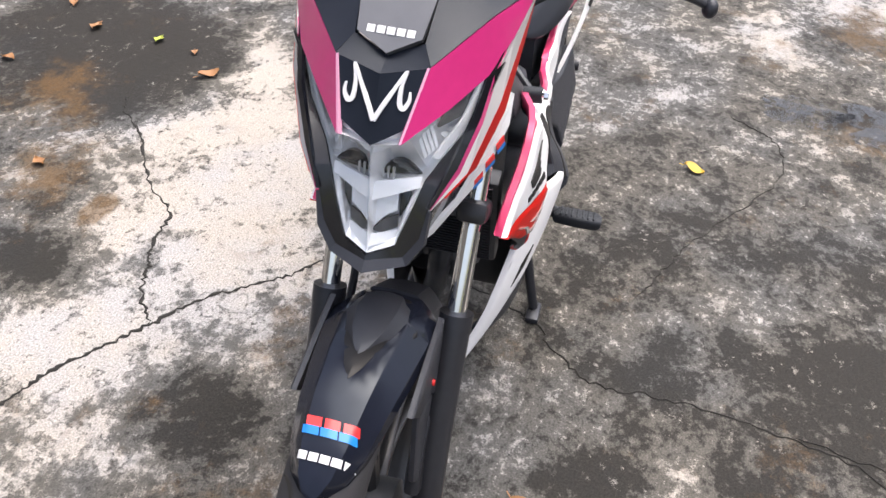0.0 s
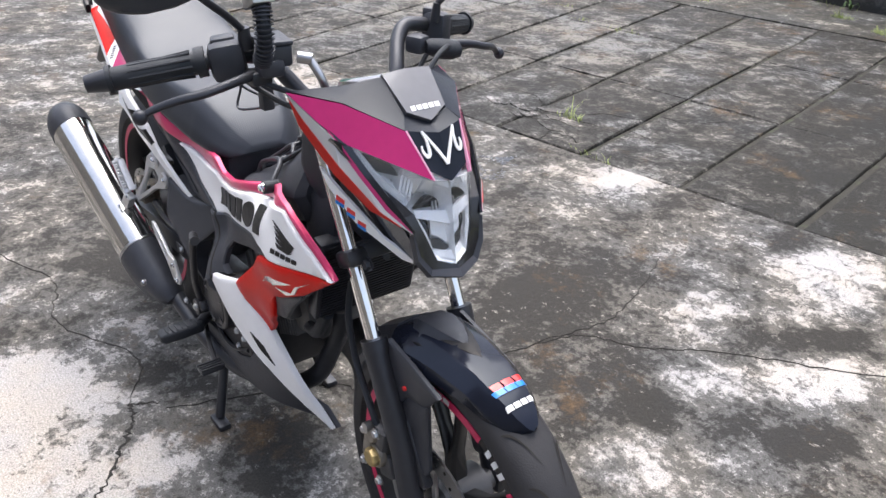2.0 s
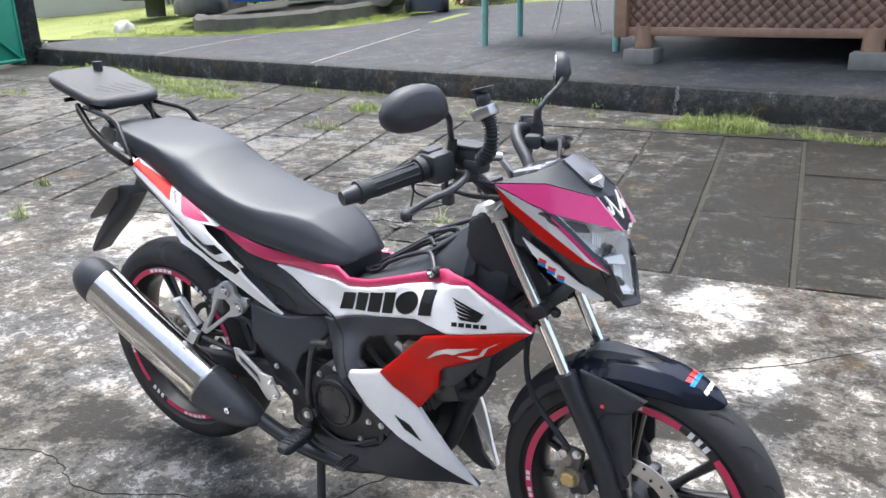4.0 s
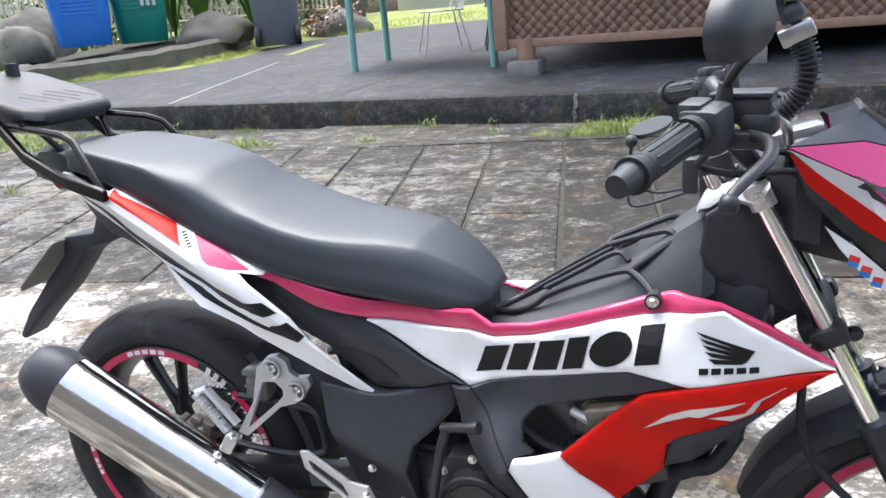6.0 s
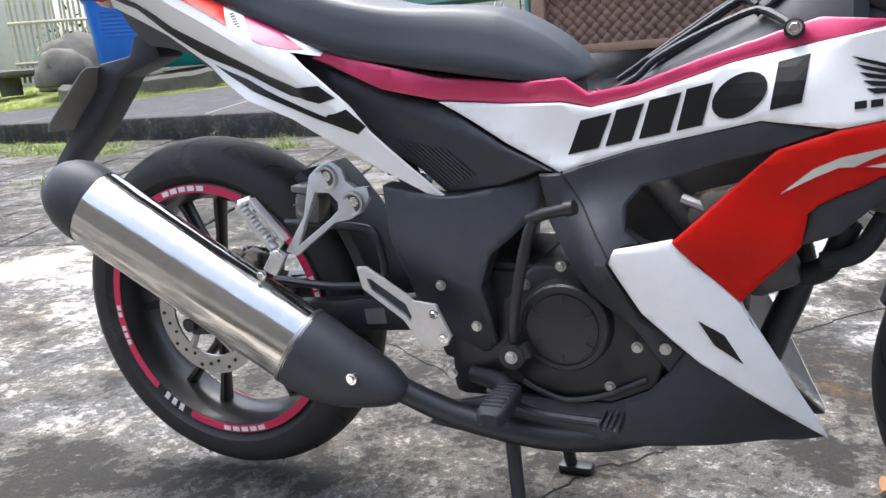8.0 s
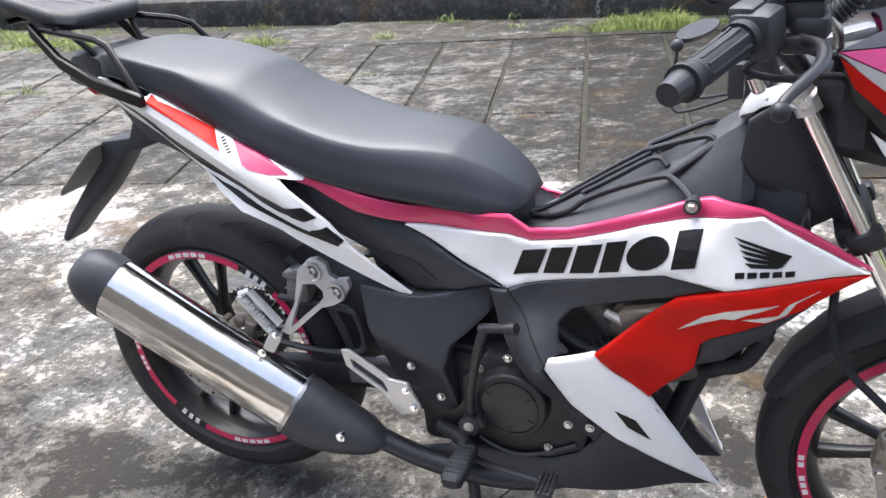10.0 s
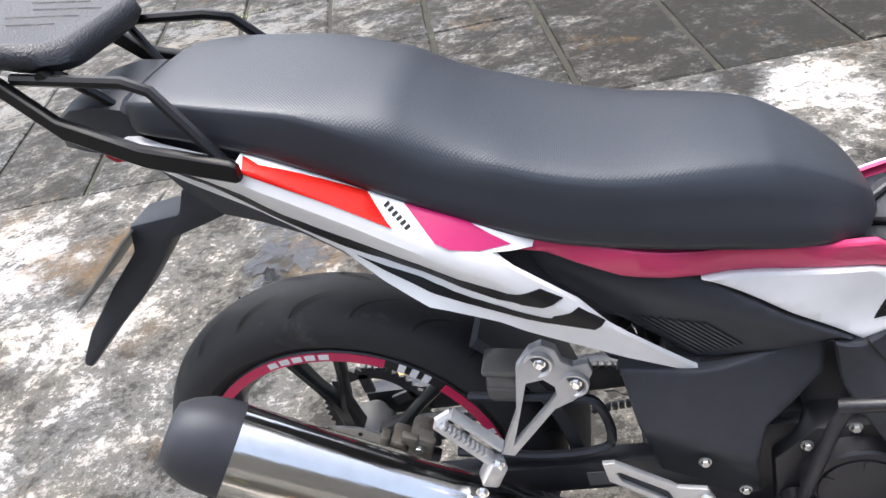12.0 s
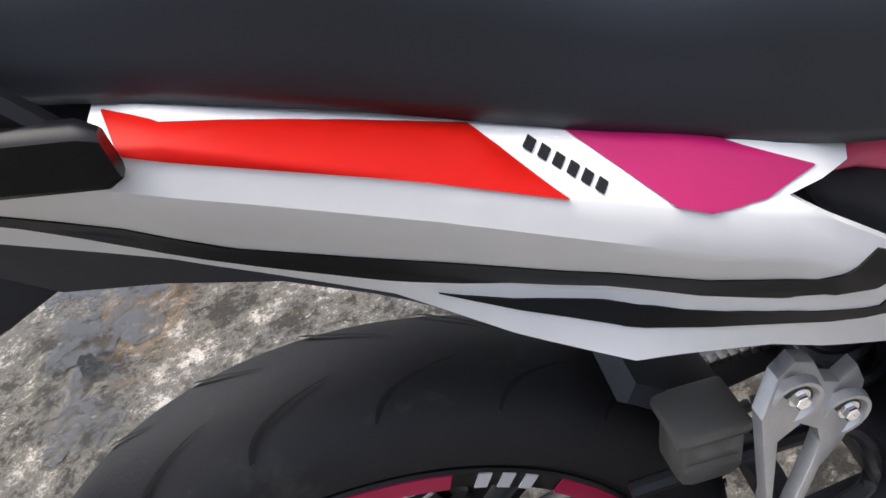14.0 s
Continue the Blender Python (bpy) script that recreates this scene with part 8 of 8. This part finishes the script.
bin_thing(-7.05, 11.75, 0.68, 0.98, 1.50, 30, GREYP, "dark grey wheeled rubbish bin on the terrace", True, False)
bin_thing(-10.0, 10.15, 0.95, 1.15, 1.35, 44, BLUEP, "bright blue plastic rubbish bin beside a green one")
gn = bin_thing(-9.75, 11.35, 0.92, 1.12, 1.50, 44, GREENP, "dark green plastic rubbish bin with white print")
for k, (dx, zz, ww, hh) in enumerate(((0.12, 1.05, 0.26, 0.24), (0.12, 0.87, 0.30, 0.03), (0.05, 0.70, 0.06, 0.12), (0.15, 0.70, 0.06, 0.12), (0.25, 0.70, 0.06, 0.12))):
    bm = bmesh.new()
    box(bm, (dx, -0.505 - 0.035 * (zz - 0.7), zz), (ww, 0.006, hh), pose(0, 0, 0, 2, 0, 0), 0)
    part("print_bar", bm, WTAPE, gn, smooth=0)

# stone bed round the bins
bm = bmesh.new()
ringp = spline([(-11.6, 10.4, 0), (-10.6, 9.3, 0), (-9.4, 9.35, 0), (-8.5, 10.1, 0), (-8.0, 11.2, 0), (-8.4, 12.6, 0)], 40)
prev = None
for i, p in enumerate(ringp):
    d = (ringp[min(i + 1, 39)] - ringp[max(i - 1, 0)]).normalized()
    s = Vector((-d.y, d.x, 0))
    wob = 0.04 * noise.noise((i * 0.5, 0, 3))
    cur = [bm.verts.new(p + s * a + Vector((0, 0, floor_z(p.x, p.y) + b + wob))) for a, b in ((-0.14, -0.1), (-0.13, 0.22), (-0.05, 0.29), (0.10, 0.28), (0.16, 0.2), (0.17, -0.1))]
    if prev:
        for k in range(5):
            bm.faces.new((prev[k], prev[k + 1], cur[k + 1], cur[k]))
    prev = cur
simple("bed_border", bm, STONE, "low dark stone border round the bins", "stone border")
bm = bmesh.new()
bm.faces.new([bm.verts.new((p.x, p.y, floor_z(p.x, p.y) + 0.24)) for p in ringp] + [bm.verts.new((-11.4, 13.2, 0.95))])
bmesh.ops.triangulate(bm, faces=bm.faces[:])
tagged(part("bed_soil", bm, DIRT, smooth=0), "dark soil filling the stone-edged bed", "soil bed", kind="structure")


def rock(x, y, z, rx, ry, rz_, seed, material=STONE, label="rough dark garden boulder", name="boulder", group="garden boulders"):
    bm = bmesh.new()
    bmesh.ops.create_icosphere(bm, subdivisions=3, radius=1)
    for v in bm.verts:
        n = 1 + 0.28 * noise.noise(v.co * 1.3 + Vector((seed, 0, 0))) + 0.10 * noise.noise(v.co * 3.5 + Vector((0, seed, 0)))
        v.co = Vector((v.co.x * rx * n, v.co.y * ry * n, max(-0.3, v.co.z) * rz_ * n))
    ob = simple(name, bm, material, label, name.split("_")[-1], group)
    ob.matrix_world = pose(x, y, z)
    return ob


rock(-8.35, 11.6, 0.92, 0.75, 0.6, 0.42, 1)
rock(-11.3, 9.9, 0.9, 0.55, 0.5, 0.55, 2)
rock(-11.9, 10.8, 0.9, 0.8, 0.6, 0.8, 3)
rock(-6.6, 13.3, 0.75, 0.6, 0.5, 0.45, 4)
rock(-12.7, 9.1, 0.44, 0.24, 0.18, 0.20, 5, WALLW, "small white painted garden stone on the lawn", "garden_stone", "white stones")
st = thing("stump_table", "round grey stone slab on a short stump on the lawn", "garden table", (-14.2, 11.1, 0.60))
st.scale = (1.4, 1.4, 1.4)
bm = bmesh.new()
revolve(bm, [(0.0005, 0.27), (0.5, 0.27), (0.54, 0.30), (0.54, 0.35), (0.5, 0.38), (0.0005, 0.38)], pose(0, 0, 0, 90, 0, 0), 28)
part("slab", bm, STONE, st)
bm = bmesh.new()
tube(bm, [(0, 0, 0), (0, 0, 0.28)], 0.16, 12)
part("stump", bm, STONE, st)
bk = thing("bucket", "pale blue translucent plastic bucket on the lawn", "bucket", (-15.0, 13.0, 0.66))
bk.scale = (1.5, 1.5, 1.5)
bm = bmesh.new()
revolve(bm, [(0.0005, 0.0), (0.22, 0.0), (0.28, 0.5), (0.30, 0.5), (0.30, 0.54), (0.26, 0.54), (0.2, 0.04), (0.0005, 0.04)], pose(0, 0, 0, 90, 0, 0), 24)
part("body", bm, PALEBLUE, bk)
bm = bmesh.new()
revolve(bm, [(0.262, 0.30), (0.264, 0.42), (0.258, 0.42), (0.256, 0.30)], pose(0, 0, 0, 90, 0, 0), 24)
part("label_band", bm, WTAPE, bk)

# slatted fence
fence = thing("fence", "bleached bamboo slat fence behind the garden", "fence")
A0, A1 = Vector((-14.5, 11.6, 0)), Vector((-7.9, 15.9, 0))
rnd = random.Random(4)
nslat = 74
sm = []
for var in range(4):
    bm = bmesh.new()
    h = 2.5 + 0.06 * var
    loft(bm, [[Vector((a, b, z)) for a, b in ((-0.026, -0.008), (0.026, -0.008), (0.022, 0.012), (-0.022, 0.012))] for z in (0, h * 0.5, h)])
    me = bpy.data.meshes.new("slat")
    bm.to_mesh(me)
    bm.free()
    me.materials.append(BAMBOO)
    sm.append(me)
for k in range(nslat):
    p = A0.lerp(A1, k / nslat)
    ob = new("slat", sm[rnd.randrange(4)])
    ob.parent = fence
    ob.matrix_world = pose(p.x, p.y, 0.85, rnd.uniform(-1.5, 1.5), rnd.uniform(-1.2, 1.2), 33)
for zz in (1.25, 2.1, 2.9):
    bm = bmesh.new()
    tube(bm, [A0 + Vector((0.02, -0.04, zz)), A1 + Vector((0.02, -0.04, zz))], 0.035, 8)
    part("rail", bm, BAMBOO, fence)

# house walls far behind
house = thing("house", "pale cream house wall behind the garden", "house", (-4.5, 19.5, 0.8), 0)
bm = bmesh.new()
box(bm, (2.5, 0, 2.0), (12.0, 0.25, 4.0), None, 0.01)
part("wall", bm, WALLW, house)
bm = bmesh.new()
box(bm, (-0.9, -0.16, 2.3), (0.9, 0.06, 1.3), None, 0.01)
wf = part("window", bm, WTAPE, house)
bm = bmesh.new()
for i in range(2):
    for j in range(3):
        box(bm, (-1.1 + 0.4 * i, -0.195, 1.9 + 0.4 * j), (0.32, 0.02, 0.32), None, 0.004)
part("pane", bm, SMOKE, wf)
bm = bmesh.new()
box(bm, (0, 0, 1.4), (7.0, 0.2, 2.8), None, 0.02)
ww = simple("garden_wall", bm, WALLW, "whitewashed garden wall beyond the lawn", "garden wall")
ww.matrix_world = pose(-19.0, 12.2, 0.55, 0, 0, 60)
# dark tree trunk and rocks beside the fence
bm = bmesh.new()
tube(bm, [(-8.0, 16.4, 0.6), (-7.9, 16.4, 1.8), (-8.05, 16.45, 3.2), (-7.8, 16.5, 5.0)], 0.42, 14, 20, 0.25)
tr = thing("tree", "dark mossy tree trunk beside the fence", "tree")
for v in bm.verts:
    v.co += Vector((0.08, 0.08, 0)) * noise.noise(v.co * 2.5)
part("trunk", bm, STONE, tr)


def leafy(name, x, y, z, count, length, spread, up, material, label, category, seed, wide=0.10):
    """A plant of arching strap leaves."""
    r = random.Random(seed)
    t = thing(name, label, category, (x, y, z))
    for k in range(count):
        a = 2 * math.pi * (k + r.random() * 0.7) / count * (1 + (k % 3))
        L = length * r.uniform(0.65, 1.1)
        P = spline([(0, 0, 0), (spread * 0.3 * L * math.cos(a), spread * 0.3 * L * math.sin(a), up * 0.55 * L), (spread * 0.75 * L * math.cos(a), spread * 0.75 * L * math.sin(a), up * 0.78 * L), (spread * 1.1 * L * math.cos(a), spread * 1.1 * L * math.sin(a), up * 0.55 * L * r.uniform(0.6, 1.2))], 10)
        bm = bmesh.new()
        prev = None
        sx, sy = -math.sin(a), math.cos(a)
        for i, p in enumerate(P):
            w = wide * L * math.sin(math.pi * (0.08 + 0.9 * i / 9)) * 0.5
            cur = [bm.verts.new(p + Vector((sx * w, sy * w, 0.3 * w))), bm.verts.new(p), bm.verts.new(p + Vector((-sx * w, -sy * w, 0.3 * w)))]
            if prev:
                for j in range(2):
                    bm.faces.new((prev[j], prev[j + 1], cur[j + 1], cur[j]))
            prev = cur
        part("leaf", bm, material, t, smooth=60)
    return t


for k, (wx, size) in enumerate(((-1.95, 0.10), (-1.24, 0.11), (-5.2, 0.12))):
    w = leafy("weed", wx, kerb_y(wx) - 0.07, -0.01, 9, size, 0.75, 1.0, LEAFD, "small dark green weed growing against the kerb", "weed", 40 + k, 0.16)
    tagged(w, "small dark green weed growing against the kerb", "weed", "weeds along the kerb")
leafy("palm_plant", -9.0, 12.2, 0.95, 34, 1.75, 0.75, 1.25, LEAFG, "bright green arching palm-like garden plant", "plant", 1, 0.09)
leafy("palm_plant", -10.0, 12.6, 0.95, 24, 1.3, 0.7, 1.1, LEAFG, "bright green arching palm-like garden plant", "plant", 2, 0.10)
leafy("palm_plant", -8.1, 12.6, 0.9, 22, 1.2, 0.8, 1.1, LEAFG, "bright green arching palm-like garden plant", "plant", 3, 0.10)


def bush(x, y, z, r0, n, material, label, seed, lsz=0.09):
    """A bush of many small leaves on twigs."""
    r = random.Random(seed)
    b = thing("bush", label, "bush", (x, y, z))
    verts, faces = [], []
    for _ in range(n):
        v = Vector((r.gauss(0, 1), r.gauss(0, 1), abs(r.gauss(0, 0.9)))).normalized() * r0 * r.uniform(0.5, 1.08) * (1 + 0.3 * noise.noise((r.uniform(0, 9), seed, 0)))
        d = Vector((r.gauss(0, 1), r.gauss(0, 1), r.gauss(0, 0.6))).normalized()
        s = d.cross(Vector((0.3, 0.2, 1))).normalized()
        L = lsz * r.uniform(0.7, 1.4)
        k = len(verts)
        verts += [v, v + d * L * 0.5 + s * L * 0.28, v + d * L, v + d * L * 0.5 - s * L * 0.28]
        faces.append((k, k + 1, k + 2, k + 3))
    me = bpy.data.meshes.new("crown")
    me.from_pydata(verts, [], faces)
    me.materials.append(material)
    new("crown", me).parent = b
    bm = bmesh.new()
    for k in range(6):
        a = k * 1.05
        tube(bm, [(0, 0, -0.1), (0.3 * r0 * math.cos(a), 0.3 * r0 * math.sin(a), 0.35 * r0), (0.6 * r0 * math.cos(a), 0.6 * r0 * math.sin(a), 0.6 * r0)], 0.02, 6)
    part("stems", bm, STONE, b)


bush(-6.75, 13.4, 0.75, 0.62, 900, LEAFR, "low bush with green and reddish leaves on the lawn", 1)
bush(-9.3, 15.6, 0.9, 1.3, 1200, LEAFD, "dense dark green bush by the fence", 2, 0.13)
bush(-12.3, 12.4, 0.9, 0.8, 700, LEAFD, "dark green bush behind the boulders", 3, 0.11)
bush(-12.75, 7.2, 0.1, 0.32, 360, LEAFD, "small ivy clump at the gate post", 4, 0.07)
bush(-8.9, 13.0, 1.6, 0.75, 700, LEAFG, "light green shrub in the garden bed", 5, 0.12)

bush(-11.6, 15.4, 0.9, 1.7, 1700, LEAFD, "tall dark green hedge behind the slatted fence", 6, 0.16)
bush(-14.0, 13.9, 0.9, 1.6, 1500, LEAFD, "tall dark green hedge behind the slatted fence", 7, 0.16)
bush(-9.6, 17.2, 1.0, 1.8, 1600, LEAFD, "tall dark green hedge behind the slatted fence", 8, 0.16)

# green gate and its post
gate = thing("gate", "green painted sheet metal gate closed across the drive", "gate")
G0, G1 = Vector((-10.8, 2.0, 0)), Vector((-12.45, 6.75, 0))
gd = (G1 - G0).normalized()
gang = math.degrees(math.atan2(gd.y, gd.x))
for k in range(4):
    p = G0.lerp(G1, (k + 0.5) / 4)
    bm = bmesh.new()
    box(bm, (0, 0, 0), ((G1 - G0).length / 4 - 0.02, 0.03, 2.2), None, 0.005)
    o = part("panel", bm, GATE, gate)
    o.matrix_world = pose(p.x, p.y, 1.16, 0, 0, gang)
for k in range(5):
    p = G0.lerp(G1, k / 4)
    bm = bmesh.new()
    box(bm, (0, 0, 0), (0.05, 0.06, 2.26), None, 0.005)
    o = part("upright", bm, GATE, gate)
    o.matrix_world = pose(p.x, p.y, 1.16, 0, 0, gang)
bm = bmesh.new()
tube(bm, [G0 + gd * 2.6 + Vector((0.05, 0, 1.9)), G1 - gd * 0.1 + Vector((0.05, 0, 0.15))], 0.025, 8)
tube(bm, [G0 + Vector((0.05, 0, 0.10)), G1 + Vector((0.05, 0, 0.10))], 0.03, 8)
part("brace", bm, GATE, gate)
bm = bmesh.new()
box(bm, (-12.75, 7.0, 1.3), (0.42, 0.42, 2.7), None, 0.02)
simple("gate_post", bm, KERB, "mossy grey concrete gate post with ivy at its foot", "post")

# fallen leaves
def leaf(x, y, rz, size, material, label, z=0.004):
    bm = bmesh.new()
    pts = []
    for k in range(9):
        u = k / 8
        w = 0.32 * math.sin(math.pi * min(1, u * 0.96 + 0.02)) ** 0.8
        c = 0.10 * math.sin(u * 5 + rz) + 0.05
        pts.append([bm.verts.new((size * (u - 0.5), size * w * s, size * (c + 0.12 * abs(s)))) for s in (-1, 0, 1)])
    for a, b in zip(pts, pts[1:]):
        for j in range(2):
            bm.faces.new((a[j], a[j + 1], b[j + 1], b[j]))
    tube(bm, [(-size * 0.5, 0, size * 0.08), (-size * 0.75, size * 0.06, size * 0.04)], size * 0.02, 5)
    ob = simple("fallen_leaf", bm, material, label, "leaf", "fallen leaves", 60)
    ob.matrix_world = pose(x, y, z, 0, 0, rz)

leaf(-0.135, 0.485, 70, 0.06, YELLOWLEAF, "yellow fallen leaf on the concrete")
leaf(0.415, -1.236, 60, 0.05, BROWNLEAF, "dry brown fallen leaf on the concrete")
leaf(-0.341, -1.317, 10, 0.05, GREENLEAF, "yellow-green fallen leaf on the concrete")
leaf(-0.177, -1.045, 140, 0.07, BROWNLEAF, "dry brown fallen leaf on the concrete")
leaf(-0.061, -1.693, 80, 0.05, BROWNLEAF, "dry brown fallen leaf on the concrete")
leaf(-0.357, -1.568, 10, 0.06, BROWNLEAF, "dry brown fallen leaf on the concrete")
leaf(-0.30, -1.161, 30, 0.035, BROWNLEAF, "dry brown fallen leaf on the concrete")
leaf(-0.50, -1.75, 30, 0.05, BROWNLEAF, "dry brown fallen leaf on the concrete")
leaf(1.66, 0.10, 70, 0.10, BROWNLEAF, "large curled brown leaf by the front tyre")
leaf(1.077, 0.208, 50, 0.06, BROWNLEAF, "dry brown fallen leaf on the concrete")
# ---- paving slabs, each a piece of the pavement ----
pavement = thing("pavement", "grey concrete paving slabs with dark open joints and cracks", "pavement", kind="structure")
rnd = random.Random(11)


def joint_u(i, v):
    """Where the long joint i lies at v: the joints fan out slightly."""
    return 0.575 - 0.0575 * (v - 1.83) + i * (0.488 + 0.0275 * (v - 1.84))


def joint_v(j, u):
    """Where the cross joint j lies at u."""
    return (V0 + 0.010, 2.945 - 0.020 * u, 4.03 - 0.037 * u, 5.22 - 0.050 * u, 6.30 - 0.060 * u, 7.4)[j]


def paving_piece(i0, i1, j0, j1, gap, seed):
    """One slab with worn edges between two long and two cross joints."""
    r2 = random.Random(seed)
    bm = bmesh.new()
    rim = [(0, 0), (1 / 3, 0), (2 / 3, 0), (1, 0), (1, 0.25), (1, 0.5), (1, 0.75), (1, 1), (2 / 3, 1), (1 / 3, 1), (0, 1), (0, 0.75), (0, 0.5), (0, 0.25)]
    lift, lean_a, lean_b = r2.uniform(-0.005, 0.002), r2.uniform(-0.003, 0.003), r2.uniform(-0.004, 0.004)
    rings = [[], [], []]
    for a, b in rim:
        for ring, back, z in zip(rings, (0, 0, 0.004 + 0.010 * r2.random() ** 2), (-0.05, -0.007, r2.uniform(-0.002, 0.001))):
            da = (gap / 2 + back + r2.uniform(-0.003, 0.003)) * (1 if a == 0 else -1 if a == 1 else 0)
            db = (0.004 + back + r2.uniform(-0.003, 0.003)) * (1 if b == 0 else -1 if b == 1 else 0)
            v = joint_v(j0, joint_u(i0 + (i1 - i0) * a, 3)) * (1 - b) + joint_v(j1, joint_u(i0 + (i1 - i0) * a, 3)) * b + db
            u = joint_u(i0 + (i1 - i0) * a, v) + da
            p = PU * u + PV * v
            ring.append(bm.verts.new((p.x, p.y, z + lift + lean_a * (a - 0.5) + lean_b * (b - 0.5))))
    n = len(rim)
    for A, B in ((rings[0], rings[1]), (rings[1], rings[2])):
        for q in range(n):
            bm.faces.new((A[q], A[(q + 1) % n], B[(q + 1) % n], B[q]))
    bm.faces.new(rings[2])
    return bm


for j in range(5):
    for i in range(-25, 12):
        v = (joint_v(j, joint_u(i, 3)) + joint_v(j + 1, joint_u(i, 3))) / 2
        c = PU * joint_u(i + 0.5, v) + PV * v
        if c.y + 0.55 > kerb_y(c.x) + 0.3 or (j == 3 and i > -5):
            continue
        part("paving_slab", paving_piece(i, i + 1, j, j + 1, 0.026 if j < 3 else 0.018, 100 * j + i), TILE, pavement, smooth=0)
# rough poured strip between the last slabs and the kerb
bm = bmesh.new()
prev = None
for q in range(60):
    u = -2.3 + 9.0 * q / 59
    lo, x = PU * u + PV * (joint_v(3, u) + 0.012), (PU * u + PV * 5.9).x
    cur = [bm.verts.new((lo.x, lo.y, -0.05)), bm.verts.new((lo.x, lo.y, -0.004 + 0.004 * noise.noise((u * 3, 0, 0)))), bm.verts.new((x, (lo.y + kerb_y(x)) / 2, 0.004 + 0.006 * noise.noise((u * 3, 4, 0)))), bm.verts.new((x, kerb_y(x) - 0.01, 0.012))]
    if prev:
        for e in range(3):
            bm.faces.new((prev[e], prev[e + 1], cur[e + 1], cur[e]))
    prev = cur
STRIP = concrete_material("rough_strip_concrete", TILESHADE_STAINS, (0.30, 0.29, 0.265), (0.075, 0.074, 0.066), (0.024, 0.024, 0.020), -0.06)
part("poured_strip", bm, STRIP, pavement, "rough patched concrete strip below the kerb")


# cracks across the slabs, and one slab broken into pale pieces
def slab_crack(pts, width, seed):
    ob = crack(pts, width, seed)
    ob.parent = pavement
    ob.location.z += 0.003


slab_crack([(-0.303, 2.256), (-0.212, 2.253), (-0.07, 2.224)], 0.004, 21)
slab_crack([(-0.307, 2.551), (-0.255, 2.552), (-0.196, 2.565), (-0.09, 2.758)], 0.003, 22)
slab_crack([(-0.80, 1.956), (-0.62, 2.02), (-0.56, 2.12), (-0.40, 2.18)], 0.007, 23)
slab_crack([(-0.95, 2.10), (-0.837, 2.064), (-0.70, 2.10), (-0.56, 2.12)], 0.006, 24)
slab_crack([(-0.62, 2.02), (-0.477, 1.921), (-0.42, 1.80)], 0.008, 25)
slab_crack([(-0.477, 1.921), (-0.36, 1.957), (-0.295, 1.925)], 0.005, 26)
slab_crack([(-1.05, 2.24), (-0.94, 2.256), (-0.80, 2.20), (-0.70, 2.10), (-0.68, 1.98)], 0.006, 27)
slab_crack([(-0.557, 2.248), (-0.50, 2.35), (-0.42, 2.38), (-0.30, 2.45)], 0.003, 28)
r3 = random.Random(31)
for k in range(14):
    a = k * 2.4 + r3.uniform(-0.6, 0.6)
    cx, cy, rr = -0.72 + 0.30 * math.cos(a) * math.sqrt(k / 14), 2.06 + 0.13 * math.sin(a) * math.sqrt(k / 14), r3.uniform(0.025, 0.055)
    bm = bmesh.new()
    m = 7
    ang = [(i + r3.uniform(-0.3, 0.3)) * 6.283 / m for i in range(m)]
    rad = [rr * r3.uniform(0.7, 1.25) for i in range(m)]
    lo = [bm.verts.new((cx + 1.5 * d * math.cos(t), cy + 0.8 * d * math.sin(t), -0.004)) for t, d in zip(ang, rad)]
    hi = [bm.verts.new((cx + 1.4 * d * math.cos(t), cy + 0.72 * d * math.sin(t), 0.004 + r3.uniform(0, 0.002))) for t, d in zip(ang, rad)]
    for i in range(m):
        bm.faces.new((lo[i], lo[(i + 1) % m], hi[(i + 1) % m], hi[i]))
    bm.faces.new(hi)
    part("broken_piece", bm, SLAB, pavement, "pale broken piece of paving", smooth=0)
